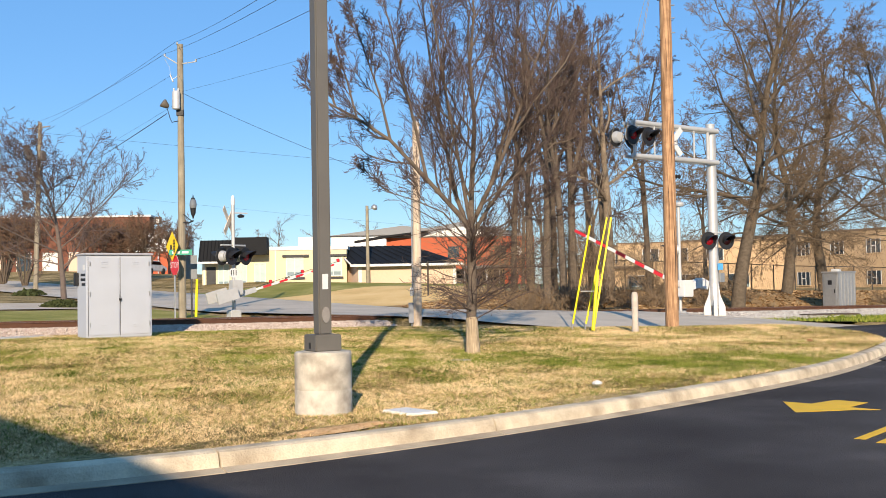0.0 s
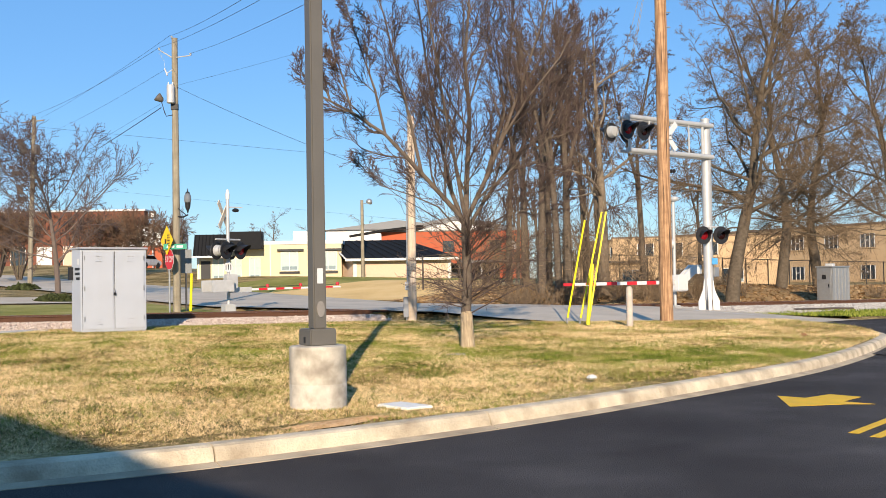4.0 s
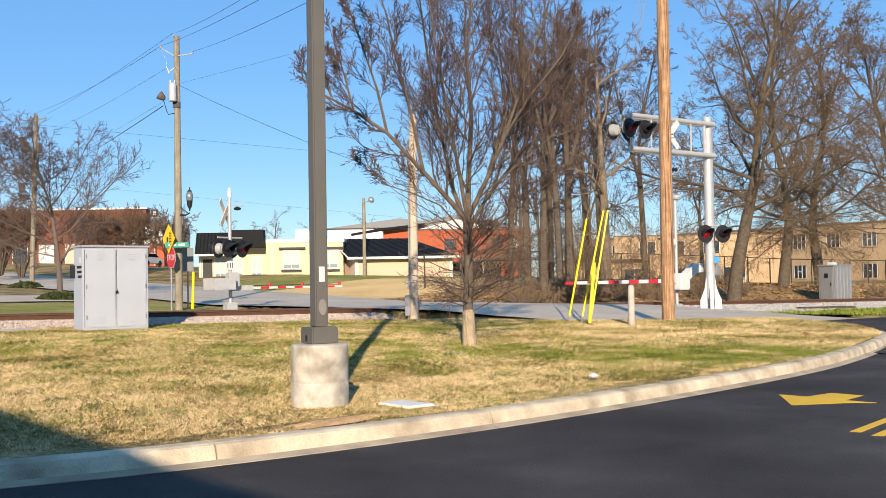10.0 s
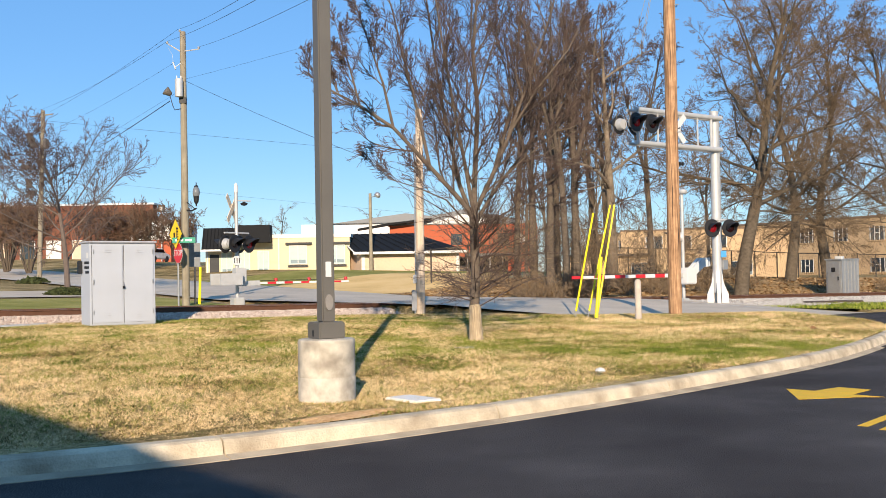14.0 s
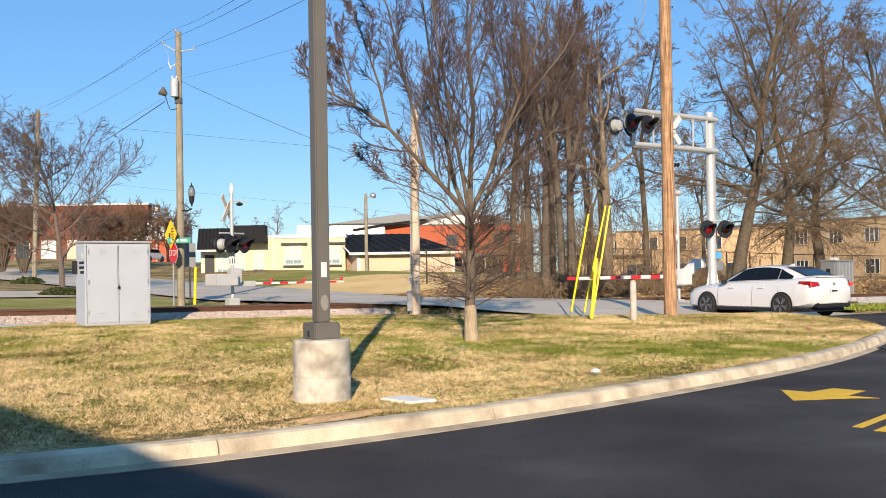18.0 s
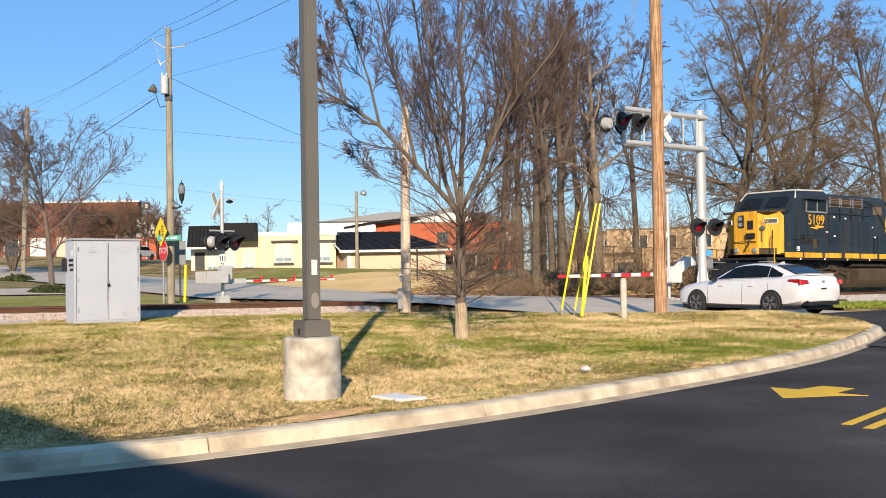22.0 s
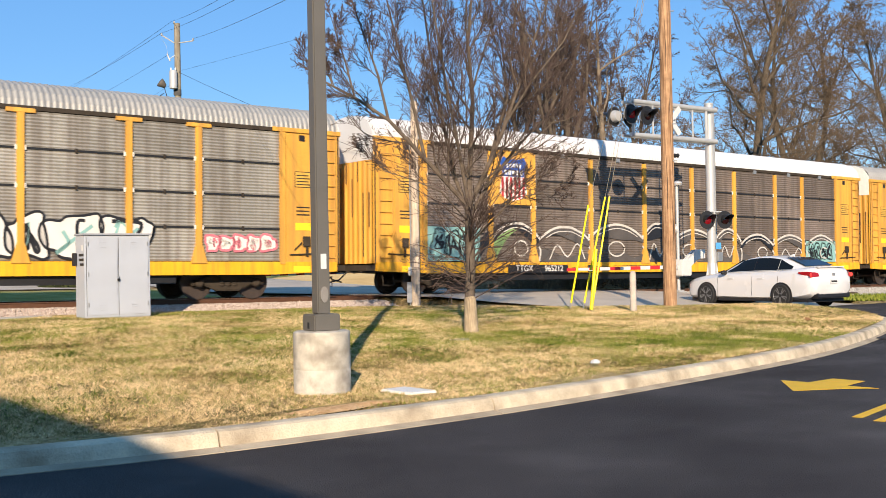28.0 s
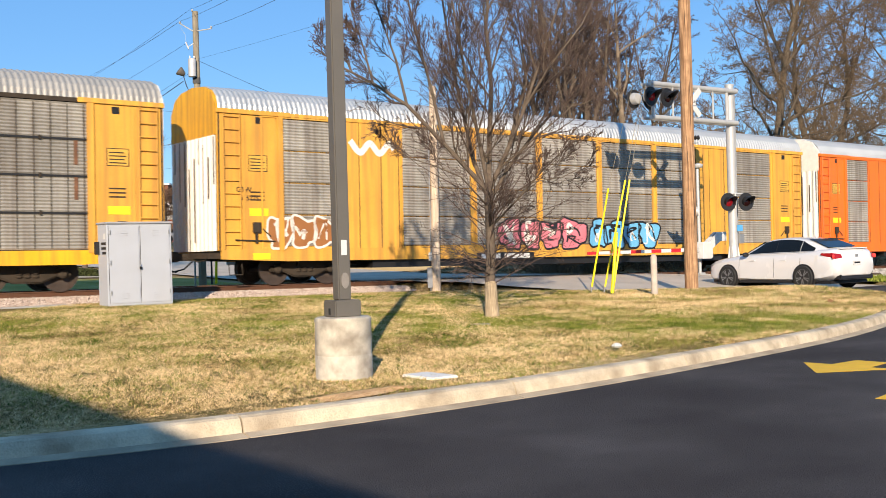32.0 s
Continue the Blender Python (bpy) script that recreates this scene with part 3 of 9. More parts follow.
def stone_mat(name, a, b):
    ma = BALLAST.copy()
    ma.name = name
    nt = ma.node_tree
    ge = nt.nodes.new("ShaderNodeNewGeometry")
    cr = nt.nodes.new("ShaderNodeValToRGB")
    el = cr.color_ramp.elements
    el[0].color, el[1].color = (*a, 1), (*b, 1)
    nt.links.new(ge.outputs["Random Per Island"], cr.inputs["Fac"])
    nt.links.new(cr.outputs[0], nt.nodes["Principled BSDF"].inputs["Base Color"])
    return ma


STONE = stone_mat("loose_ballast", (0.30, 0.22, 0.18), (0.66, 0.55, 0.46))
STONE_PALE = stone_mat("pale_ballast", (0.20, 0.185, 0.17), (0.56, 0.53, 0.49))


def bed_z(s, p):
    a = abs(p)
    return rail_z(s) - 0.19 - max(0, a - 1.45) * 0.16


tagged(strip("ballast_near", -40, 90, -3.0, 3.0, bed_z, BALLAST, 1.0, 0.5, -0.01), "pinkish grey ballast bed under the track", "ballast", kind="structure")
tagged(stones("ballast_stones", 9000, -4, 10.2, -3.1, -0.85, bed_z, 0.045, 3), "loose pinkish grey ballast stones", "ballast", kind="stuff")
tagged(stones("ballast_stones", 21000, 20.8, 47, -7.4, -0.85, lambda s, p: max(bed_z(s, p), lawn_z(s, p) + 0.01), 0.06, 4, None, STONE_PALE), "loose pale grey ballast stones", "ballast", kind="stuff")
tagged(stones("ballast_stones", 2500, -4, 48, -0.65, 0.65, bed_z, 0.045, 5, (10, 20.8)), "loose ballast stones between the rails", "ballast", kind="stuff")


def soil_patch():
    """A worn bare spot beside the kerb."""
    r = random.Random(4)
    mb, vs, n = Mb(), [], 28
    for k in (1.0, 0.55):
        for i in range(n):
            a = 2 * math.pi * i / n
            q = k * (1 + 0.25 * math.sin(3 * a + 1) + 0.15 * r.uniform(-1, 1))
            x, y = -0.98 + 0.62 * q * math.cos(a) * 0.74 - 0.16 * q * math.sin(a) * 0.67, 10.12 + 0.62 * q * math.cos(a) * 0.67 + 0.16 * q * math.sin(a) * 0.74
            vs.append((x, y, lawn_z(*to_sp(x, y)) + (0.004 if k == 1.0 else 0.02 + 0.006 * r.random())))
    x, y = -0.98, 10.12
    vs.append((x, y, lawn_z(*to_sp(x, y)) + 0.024))
    fs = [(i, (i + 1) % n, n + (i + 1) % n, n + i) for i in range(n)] + [(n + i, n + (i + 1) % n, 2 * n) for i in range(n)]
    return part("bare_soil", mb.add(vs, fs), ramp_mat("orange_clay", [(0.35, (0.46, 0.25, 0.10)), (0.5, (0.64, 0.39, 0.19)), (0.65, (0.76, 0.52, 0.30))], 3, 40, 0.95, 0.3, 0.6, 0.02))


tagged(soil_patch(), "bare orange clay where the grass is worn", "ground", kind="structure")


def road_stripe(s0, p0, s1, p1, width=0.12):
    """A thin painted line draped on the crossing road."""
    a, b = Vector((s0, p0)), Vector((s1, p1))
    d = (b - a).normalized()
    nn = Vector((-d.y, d.x)) * (width / 2)
    vs, k = [], 16
    for i in range(k + 1):
        q = a.lerp(b, i / k)
        for e in (nn, -nn):
            x, y = at_sp(*(q + e))
            vs.append((x, y, road_z(*(q + e)) + 0.008))
    ob = part("edge_stripe", Mb().add(vs, [(2 * i, 2 * i + 1, 2 * i + 3, 2 * i + 2) for i in range(k)]), WHITE_LINE)
    return tagged(ob, "worn white edge line on the crossing road", "road marking")


road_stripe(10.9, 2.0, 10.9, 40.0)
road_stripe(20.0, 2.0, 20.0, 40.0)
road_stripe(20.0, -9.5, 20.0, -1.8)

# ---- street furniture on the lawn ----
def lamp_post():
    t = thing("parking_light_pole", pose(-1.29, 11.4, 0.12, 0, 0, 32), "tall square bronze light pole on a round concrete base", "light pole")
    con = mat("cast_concrete", (0.55, 0.50, 0.42), 0.95, var=0.34, scale=7.0, fine=140, bump=0.3, dirt=1.0, dirt_colour=(0.25, 0.215, 0.175), spec=0.1)
    part("base", Mb().lathe([(0.302, -0.1), (0.303, 0.3), (0.299, 0.31), (0.302, 0.32), (0.30, 0.66), (0.304, 0.672), (0.296, 0.70), (0.28, 0.708), (0.0, 0.709)], 40), con, t, "cast round concrete footing with stains", smooth=True)
    part("base_cover", rbox(-0.15, 0.15, -0.15, 0.15, 0.705, 0.885), BRONZE, t, bevel=0.012)
    part("pole", rbox(-0.075, 0.075, -0.075, 0.075, 0.88, 9.5), BRONZE, t, bevel=0.014)
    part("hand_hole_cover", Mb().prism([(0.05 * math.cos(a) * 0.9, 1.09 + 0.085 * math.sin(a)) for a in np.linspace(0, 2 * math.pi, 21)[:-1]], -0.09, -0.072, "y"), mat("cover_grey", (0.23, 0.21, 0.19), 0.5), t, "oval grey hand-hole cover")
    part("notice", rbox(-0.033, 0.033, -0.079, -0.075, 1.36, 1.52), WHITE, t, "small white notice on the pole")
    part("lug", rbox(-0.155, -0.15, -0.02, 0.02, 0.735, 0.8), BLACK, t)


lamp_post()


def relay_cabinet():
    t = thing("signal_cabinet", pose(-8.15, 24.5, 0.43, 0, 0, TURN), "tall light grey two-door signal cabinet beside the track", "cabinet")
    W, D, H = 1.56, 0.6, 1.9
    part("body", rbox(0, W, 0, D, 0.0, H), CABINET, t, bevel=0.012)
    part("roof", rbox(-0.03, W + 0.03, -0.05, D + 0.03, H, H + 0.045), mat("cabinet_roof", (0.36, 0.37, 0.40), 0.5), t, bevel=0.01)
    part("plinth", rbox(0.01, W - 0.01, 0.01, D, -0.25, 0.0), GALV, t)
    for i in (0, 1):
        x0 = 0.05 + i * (W / 2 - 0.03)
        dr = part("door", rbox(x0, x0 + W / 2 - 0.07, -0.022, -0.002, 0.06, H - 0.06), CABINET, t, bevel=0.006)
        part("door_gap", rbox(x0 - 0.012, x0 - 0.003, -0.004, -0.001, 0.05, H - 0.05), BLACK, t)
        for z in (0.17, 1.62):
            for k in range(3):
                part("louvre", rbox(x0 + 0.28, x0 + 0.44, -0.034, -0.022, z + 0.055 * k, z + 0.055 * k + 0.022), CABINET, dr, bevel=0.004)
        for z in (0.25, 0.95, 1.65):
            hx = x0 + 0.015 if i == 0 else x0 + W / 2 - 0.105
            part("hinge", rbox(hx, hx + 0.025, -0.036, -0.022, z, z + 0.1), GALV, dr)
    hd = part("handle", Mb().path([(0.745, -0.05, 1.0), (0.76, -0.07, 0.96), (0.775, -0.06, 0.88)], 0.012), GALV, t, "small steel door handle")
    part("padlock", rbox(0.75, 0.8, -0.075, -0.03, 0.84, 0.9), BLACK, hd, bevel=0.006)
    for k, (w, z) in enumerate(((0.3, 1.42), (0.3, 1.31), (0.24, 1.2))):
        part("lettering", Mb().box(-0.004, 0.0, 0.06, 0.06 + w, z, z + 0.06), BLACK, t, "line of black lettering too small to read")
    part("meter_box", rbox(-0.09, 0, 0.48, 0.6, 1.2, 1.5), BLACK, t, bevel=0.01)
    part("side_lug", rbox(W, W + 0.05, 0.2, 0.3, 0.85, 1.05), BLACK, t)
    part("side_notice", rbox(-0.004, 0, 0.1, 0.22, 1.55, 1.68), WHITE, t)


relay_cabinet()


def wooden_pole(name, x, y, z, h, r0, r1, material, label, lean=(0, 0)):
    t = thing(name, pose(x, y, z), label, "utility pole")
    n, k = 14, 24
    mb, vs, fs = Mb(), [], []
    for i in range(k + 1):
        f = i / k
        r = r0 + (r1 - r0) * f
        for j in range(n):
            a = 2 * math.pi * j / n
            q = r * (1 + 0.05 * noise.noise(Vector((math.cos(a) * 1.3, math.sin(a) * 1.3, f * 5 + x))))
            vs.append((q * math.cos(a) + lean[0] * f, q * math.sin(a) + lean[1] * f, -0.4 + (h + 0.4) * f))
    for i in range(k):
        fs += [(i * n + j, i * n + (j + 1) % n, i * n + n + (j + 1) % n, i * n + n + j) for j in range(n)]
    fs.append(tuple(k * n + j for j in range(n)))
    part("pole", mb.add(vs, fs), material, t, smooth=True)
    return t


wp = wooden_pole("utility_pole", 6.14, 29.0, 0.28, 11.8, 0.185, 0.15, WOOD, "tall brown wooden utility pole beside the crossing", (0.03, 0))
for z in (7.95, 8.35, 8.7, 4.9, 3.9):
    part("bolt", Mb().tube((0.12, -0.1, z), (0.25, -0.12, z), 0.016, n=6), GALV, wp)
for k in range(11):
    e = -1 if k % 2 else 1
    part("climbing_step", Mb().path([(0.10 * e, -0.06, 5.0 + 0.55 * k), (0.21 * e, -0.08, 5.0 + 0.55 * k), (0.215 * e, -0.08, 5.04 + 0.55 * k)], 0.011, 5), BLACK, wp)
for k, (x, z) in enumerate(((-0.05, 2.6), (0.06, 4.4), (-0.02, 6.3), (0.09, 1.2))):
    part("crack", Mb().path([(x, -0.187 + 0.003 * z, z), (x + 0.012, -0.187 + 0.003 * z, z + 0.7), (x - 0.006, -0.185 + 0.003 * z, z + 1.5)], [0.002, 0.008, 0.002], 4), TIE, wp)
part("insulator", Mb().lathe([(0.03, 0), (0.07, 0.05), (0.04, 0.08), (0.07, 0.13), (0.02, 0.17)], 10, pose(0.17, 0.0, 4.05, 0, 90, 0)), BLACK, wp)
mp = wooden_pole("service_pole", -0.80, 32.0, 0.25, 6.15, 0.14, 0.105, mat("bleached_pole_wood", (0.62, 0.50, 0.38), 0.9, var=0.3, scale=4, fine=50, bump=0.4, streak=0.4, dirt_colour=(0.30, 0.22, 0.16), spec=0.1), "short grey wooden service pole beside the track", (0.05, 0))
part("meter_box", rbox(-0.25, -0.1, -0.2, -0.02, 0.15, 0.75), mat("meter_grey", (0.20, 0.21, 0.23), 0.5), mp, "grey meter box strapped on", bevel=0.01)
part("switch_box", rbox(-0.2, -0.09, -0.17, -0.03, 0.95, 1.2), GALV, mp, "small grey switch box", bevel=0.01)
part("conduit", Mb().tube((-0.13, -0.06, 1.2), (-0.1, -0.06, 5.4), 0.02), GALV, mp)
part("conduit", Mb().tube((-0.16, -0.08, -0.1), (-0.16, -0.08, 0.2), 0.02), GALV, mp)

up = wooden_pole("utility_pole", -9.73, 40.0, 0.55, 10.15, 0.15, 0.11, GREY_WOOD, "tall grey wooden utility pole with transformer beyond the track", (0, 0))
arm = part("crossarm", Mb().tube((-0.55, 0.0, 9.70), (-0.08, -0.1, 9.40), 0.022, 0.022, 6).tube((0.08, -0.1, 9.40), (0.58, 0.05, 9.50), 0.022, 0.022, 6), mat("bleached_arm", (0.42, 0.40, 0.37), 0.7), up, "pale stand-off insulator arms")
for x, y, z in ((-0.58, 0, 9.70), (-0.12, 0.05, 10.15), (0.58, 0.05, 9.50)):
    part("insulator", Mb().lathe([(0.02, 0), (0.05, 0.02), (0.03, 0.04), (0.05, 0.07), (0.02, 0.1)], 8, pose(x, y, z)), SILVER, arm)
tf = part("transformer", Mb().lathe([(0.12, -0.34), (0.145, -0.32), (0.145, 0.30), (0.12, 0.34), (0.04, 0.36)], 18, pose(-0.1, -0.27, 8.0)), SILVER, up, "light grey pole transformer", smooth=True)
for k in (-0.1, 0.1):
    part("bushing", Mb().lathe([(0.03, 0), (0.05, 0.03), (0.03, 0.06), (0.05, 0.1), (0.02, 0.16)], 8, pose(-0.1 + 0.8 * k, -0.27, 8.34) @ Matrix.Scale(0.7, 4)), WHITE, tf)
part("bracket", rbox(-0.13, 0.13, -0.15, 0.0, 7.45, 7.66), BLACK, up)
part("fuse_cutout", Mb().tube((-0.36, -0.1, 9.0), (-0.24, -0.15, 8.72), 0.026, 0.03, 8).tube((-0.26, -0.15, 8.8), (-0.06, -0.1, 8.95), 0.014, n=5).path([(-0.58, 0, 9.6), (-0.4, 0, 9.3), (-0.34, -0.1, 9.0)], 0.006, 4), SILVER, up)
fl = part("floodlight", Mb().lathe([(0.04, -0.16), (0.09, -0.12), (0.17, 0.08), (0.16, 0.12), (0.02, 0.13)], 14, pose(-0.52, -0.25, 7.85, 55, 0, -60)), mat("lamp_grey", (0.13, 0.11, 0.09), 0.6), up, "grey floodlight tilted down", smooth=True)
part("arm", Mb().path([(-0.45, -0.22, 7.72), (-0.36, -0.15, 7.35), (-0.3, -0.12, 7.2), (-0.06, -0.1, 7.25)], 0.016), BLACK, fl)
LAN = pose(0.5, -0.3, 4.0) @ Matrix.Scale(0.68, 4)
ln = part("street_lantern", Mb().lathe([(0.04, -0.62), (0.05, -0.5), (0.11, -0.42), (0.14, -0.3), (0.16, -0.08), (0.17, -0.06)], 12, LAN), BLACK, up, "black acorn street lantern on a bracket", smooth=True)
part("globe", Mb().lathe([(0.17, -0.06), (0.2, 0.1), (0.18, 0.32), (0.1, 0.44)], 12, LAN), glass_mat("lantern_glass", (0.16, 0.17, 0.18), 0.12), ln, "clear ribbed globe", smooth=True)
part("finial", Mb().lathe([(0.13, 0.43), (0.1, 0.5), (0.03, 0.54), (0.03, 0.62), (0.005, 0.7)], 10, LAN), BLACK, ln)
part("bracket", Mb().path([(0.1, -0.1, 3.45), (0.3, -0.2, 3.42), (0.5, -0.3, 3.5)], 0.03).path([(0.1, -0.1, 3.75), (0.3, -0.22, 3.6), (0.45, -0.28, 3.48)], 0.018), BLACK, ln)

lp = wooden_pole("utility_pole", -26.6, 70.0, 1.6, 11.0, 0.16, 0.13, GREY_WOOD, "grey wooden utility pole far along the side street", (0.35, 0))
TRANS = mat("old_transformer_grey", (0.10, 0.095, 0.09), 0.7)
part("crossarm", Mb().tube((-0.4, 0, 10.6), (1.0, 0, 10.75), 0.05, n=6), GREY_WOOD, lp)
for x, z in ((-0.9, 9.2), (-0.6, 8.9), (0.9, 8.8), (-1.0, 6.2)):
    part("transformer", Mb().lathe([(0.16, -0.3), (0.2, -0.28), (0.2, 0.28), (0.05, 0.35)], 10, pose(0.6 * x, 0.0, z)), TRANS, lp, "weathered grey transformer")
for x, z in ((0.2, 7.6), (-0.8, 7.3), (-0.4, 5.6)):
    part("switch_box", rbox(x - 0.22, x + 0.22, -0.25, 0.25, z - 0.15, z + 0.15), TRANS, lp)


def guy(x0, y0, z0, x1, y1, z1, tall=False):
    """A guy wire with its yellow guard, up to the pole."""
    t = thing("guy_wire", pose(x0, y0, z0), "steel guy wire with a bright yellow plastic guard", "guy wire", "guy wires of the pole")
    e = Vector((x1 - x0, y1 - y0, z1 - z0))
    top = Vector((6.14 - x0, 29.0 - y0, 11.2 - z0))
    part("wire", Mb().path([(0, 0, 0), e, top], 0.006, 5), GREY_WOOD, t)
    part("guard", Mb().tube(0.03 * e, e, 0.027, 0.025, 8), YELLOW_PLASTIC, t)
    part("anchor", Mb().path([(0, 0, -0.1), (0, 0, 0.12)], 0.02, 5), GALV, t)


guy(3.40, 28.6, 0.34, 3.93, 28.6, 3.02)
guy(3.72, 28.4, 0.33, 4.37, 28.5, 3.22)
guy(3.88, 27.9, 0.33, 4.42, 28.1, 3.2)
gm = thing("guy_marker", pose(3.80, 27.5, 0.33), "broad bright yellow guy guard standing in the grass", "guy marker")
part("guard", Mb().tube((0, 0, -0.05), (0.16, 0.05, 1.5), 0.046, 0.042, 10), YELLOW_PLASTIC, gm)
tagp = mat("tag_grey", (0.6, 0.58, 0.5), 0.6)
part("tie", Mb().tube((-0.25, 0.3, 0.95), (0.1, 0.02, 0.95), 0.012, n=5), tagp, gm)


def bollard():
    t = thing("concrete_post", pose(4.79, 27.0, 0.27), "weathered pale concrete marker post in the grass", "post")
    part("shaft", Mb().lathe([(0.085, -0.2), (0.083, 0.9), (0.06, 0.97), (0.0, 0.985)], 10), mat("post_concrete", (0.52, 0.45, 0.38), 0.9, dirt=0.5, dirt_colour=(0.3, 0.22, 0.17), bump=0.4), t, smooth=True)


bollard()
lid = thing("utility_box", pose(-0.38, 11.31, 0.165, 0, 0, -50), "flat pale concrete utility box set in the grass", "utility box")
part("lid", rbox(-0.27, 0.27, -0.17, 0.17, -0.05, 0.03), mat("lid_concrete", (0.80, 0.77, 0.72), 0.8, var=0.05), lid, bevel=0.012)
scrap = thing("paper_scrap", pose(1.93, 13.7, 0.2), "small crumpled white litter on the grass", "litter")
part("crumple", Mb().lathe([(0.045, 0), (0.07, 0.02), (0.05, 0.045), (0.01, 0.06)], 6), WHITE, scrap)


rock = thing("flat_stone", pose(0.27, 17.9, lawn_z(*to_sp(0.27, 17.9)) - 0.01), "flat grey stone sunk in the grass", "stone")
part("stone", Mb().add([(0.17 * math.cos(a) * (1 + 0.2 * math.sin(2.3 * a)), 0.12 * math.sin(a), z) for z, in ((-0.05,), (0.035,)) for a in np.linspace(0, 2 * math.pi, 10)[:-1]], [(i, (i + 1) % 9, 9 + (i + 1) % 9, 9 + i) for i in range(9)] + [tuple(range(9, 18))]), mat("field_stone", (0.30, 0.27, 0.23), 0.95, var=0.3), rock, bevel=0.01)
leaf = thing("fallen_leaf", pose(7.5, 22.1, lawn_z(*to_sp(7.5, 22.1)) + 0.02, 20, 10, 30), "curled brown fallen leaf on the grass", "leaf")
part("blade", Mb().add([(-0.09, 0, 0), (-0.03, -0.06, 0.03), (0.06, -0.05, 0.05), (0.12, 0, 0.02), (0.05, 0.05, 0.06), (-0.04, 0.06, 0.04), (0.0, 0, 0.0)], [(6, 0, 1), (6, 1, 2), (6, 2, 3), (6, 3, 4), (6, 4, 5), (6, 5, 0)]), mat("dead_leaf", (0.24, 0.12, 0.05), 0.9), leaf)
pad = thing("concrete_pad", pose(-10.2, 25.0, 0.40, 0, 0, TURN), "pale concrete pad beside the signal cabinet", "concrete pad")
part("slab", rbox(-1.6, 1.0, -0.45, 0.45, -0.1, 0.06), mat("pad_concrete", (0.52, 0.50, 0.46), 0.9, var=0.2, dirt=0.4), pad, bevel=0.01)


# painted lane arrow and double line on the lot
def paint(name, poly, label):
    ob = part(name, Mb().prism(poly, 0.003, 0.006, "z"), YELLOW_LINE)
    return tagged(ob, label, "road marking")


paint("lane_arrow", [(4.13, 13.2), (3.93, 12.12), (4.62, 12.24), (4.93, 12.2), (4.68, 12.5), (5.06, 12.93), (4.8, 13.27), (4.38, 12.92)], "yellow lane arrow painted on black asphalt")
for k, (x0, y0) in enumerate(((3.80, 10.06), (3.90, 9.80))):
    dx, dy = 0.62, 0.78
    nx, ny = 0.08, -0.063
    paint("centre_line", [(x0, y0), (x0 + nx, y0 + ny), (x0 + nx + 6 * dx, y0 + ny + 6 * dy), (x0 + 6 * dx, y0 + 6 * dy)], "yellow centre line painted on black asphalt")


# ---- crossing signals ----
LIT = mat("lit_red_lens", (0.16, 0.004, 0.008), 0.25, var=0.05, bump=0.0, emit=0.12)
DARK_LENS = mat("dark_red_lens", (0.014, 0.003, 0.003), 0.15, var=0.05, bump=0.0)


def lamp_head(parent, x, z, y=0.0, face=-1, lens=DARK_LENS, mtx=None):
    """One round flasher: backing disc, lens and hood; it faces -y or +y."""
    m = (mtx or Matrix()) @ Matrix.Translation((x, y, z)) @ (pose(0, 0, 0) if face < 0 else pose(0, 0, 0, 0, 0, 180))
    disc = part("backing", Mb().lathe([(0.30, -0.015), (0.31, 0.0), (0.30, 0.015)], 28, pose(0, 0, 0, 90, 0, 0)), BLACK, parent, m=m)
    part("housing", Mb().lathe([(0.16, -0.2), (0.2, -0.05), (0.2, 0.0)], 18, pose(0, 0, 0, 90, 0, 0)), SILVER, disc, smooth=True)
    part("lens", Mb().lathe([(0.155, 0.0), (0.15, 0.03), (0.1, 0.05), (0.0, 0.058)], 20, pose(0, 0, 0, 90, 0, 0)), lens, disc, "round red lens", smooth=True)
    hood, vs, fs = Mb(), [], []
    for i in range(15):
        a = radians(-25 + 230 * i / 14)
        depth = 0.14 + 0.30 * max(0.0, math.sin(a)) ** 0.8
        for r in (0.17, 0.178):
            vs += [(r * math.cos(a), -0.01, r * math.sin(a)), (r * math.cos(a), -depth, r * math.sin(a))]
    for i in range(14):
        o = 4 * i
        fs += [(o, o + 1, o + 5, o + 4), (o + 2, o + 6, o + 7, o + 3), (o + 1, o + 3, o + 7, o + 5), (o, o + 4, o + 6, o + 2)]
    part("hood", hood.add(vs, fs), BLACK, disc)
    return disc


def crossbuck(parent, x, y, z, face=-1, turn=0, paint_=WHITE):
    for k, a in enumerate((45, -45)):
        part("crossbuck_blade", Mb().prism([(-0.61, -0.1), (0.61, -0.1), (0.61, 0.1), (-0.61, 0.1)], -0.012, 0.012, "y"), paint_, parent, "pale crossbuck blade", m=pose(x, y, z, 0, 0, turn) @ pose(0, 0.026 * k * face, 0, 0, a, 0))


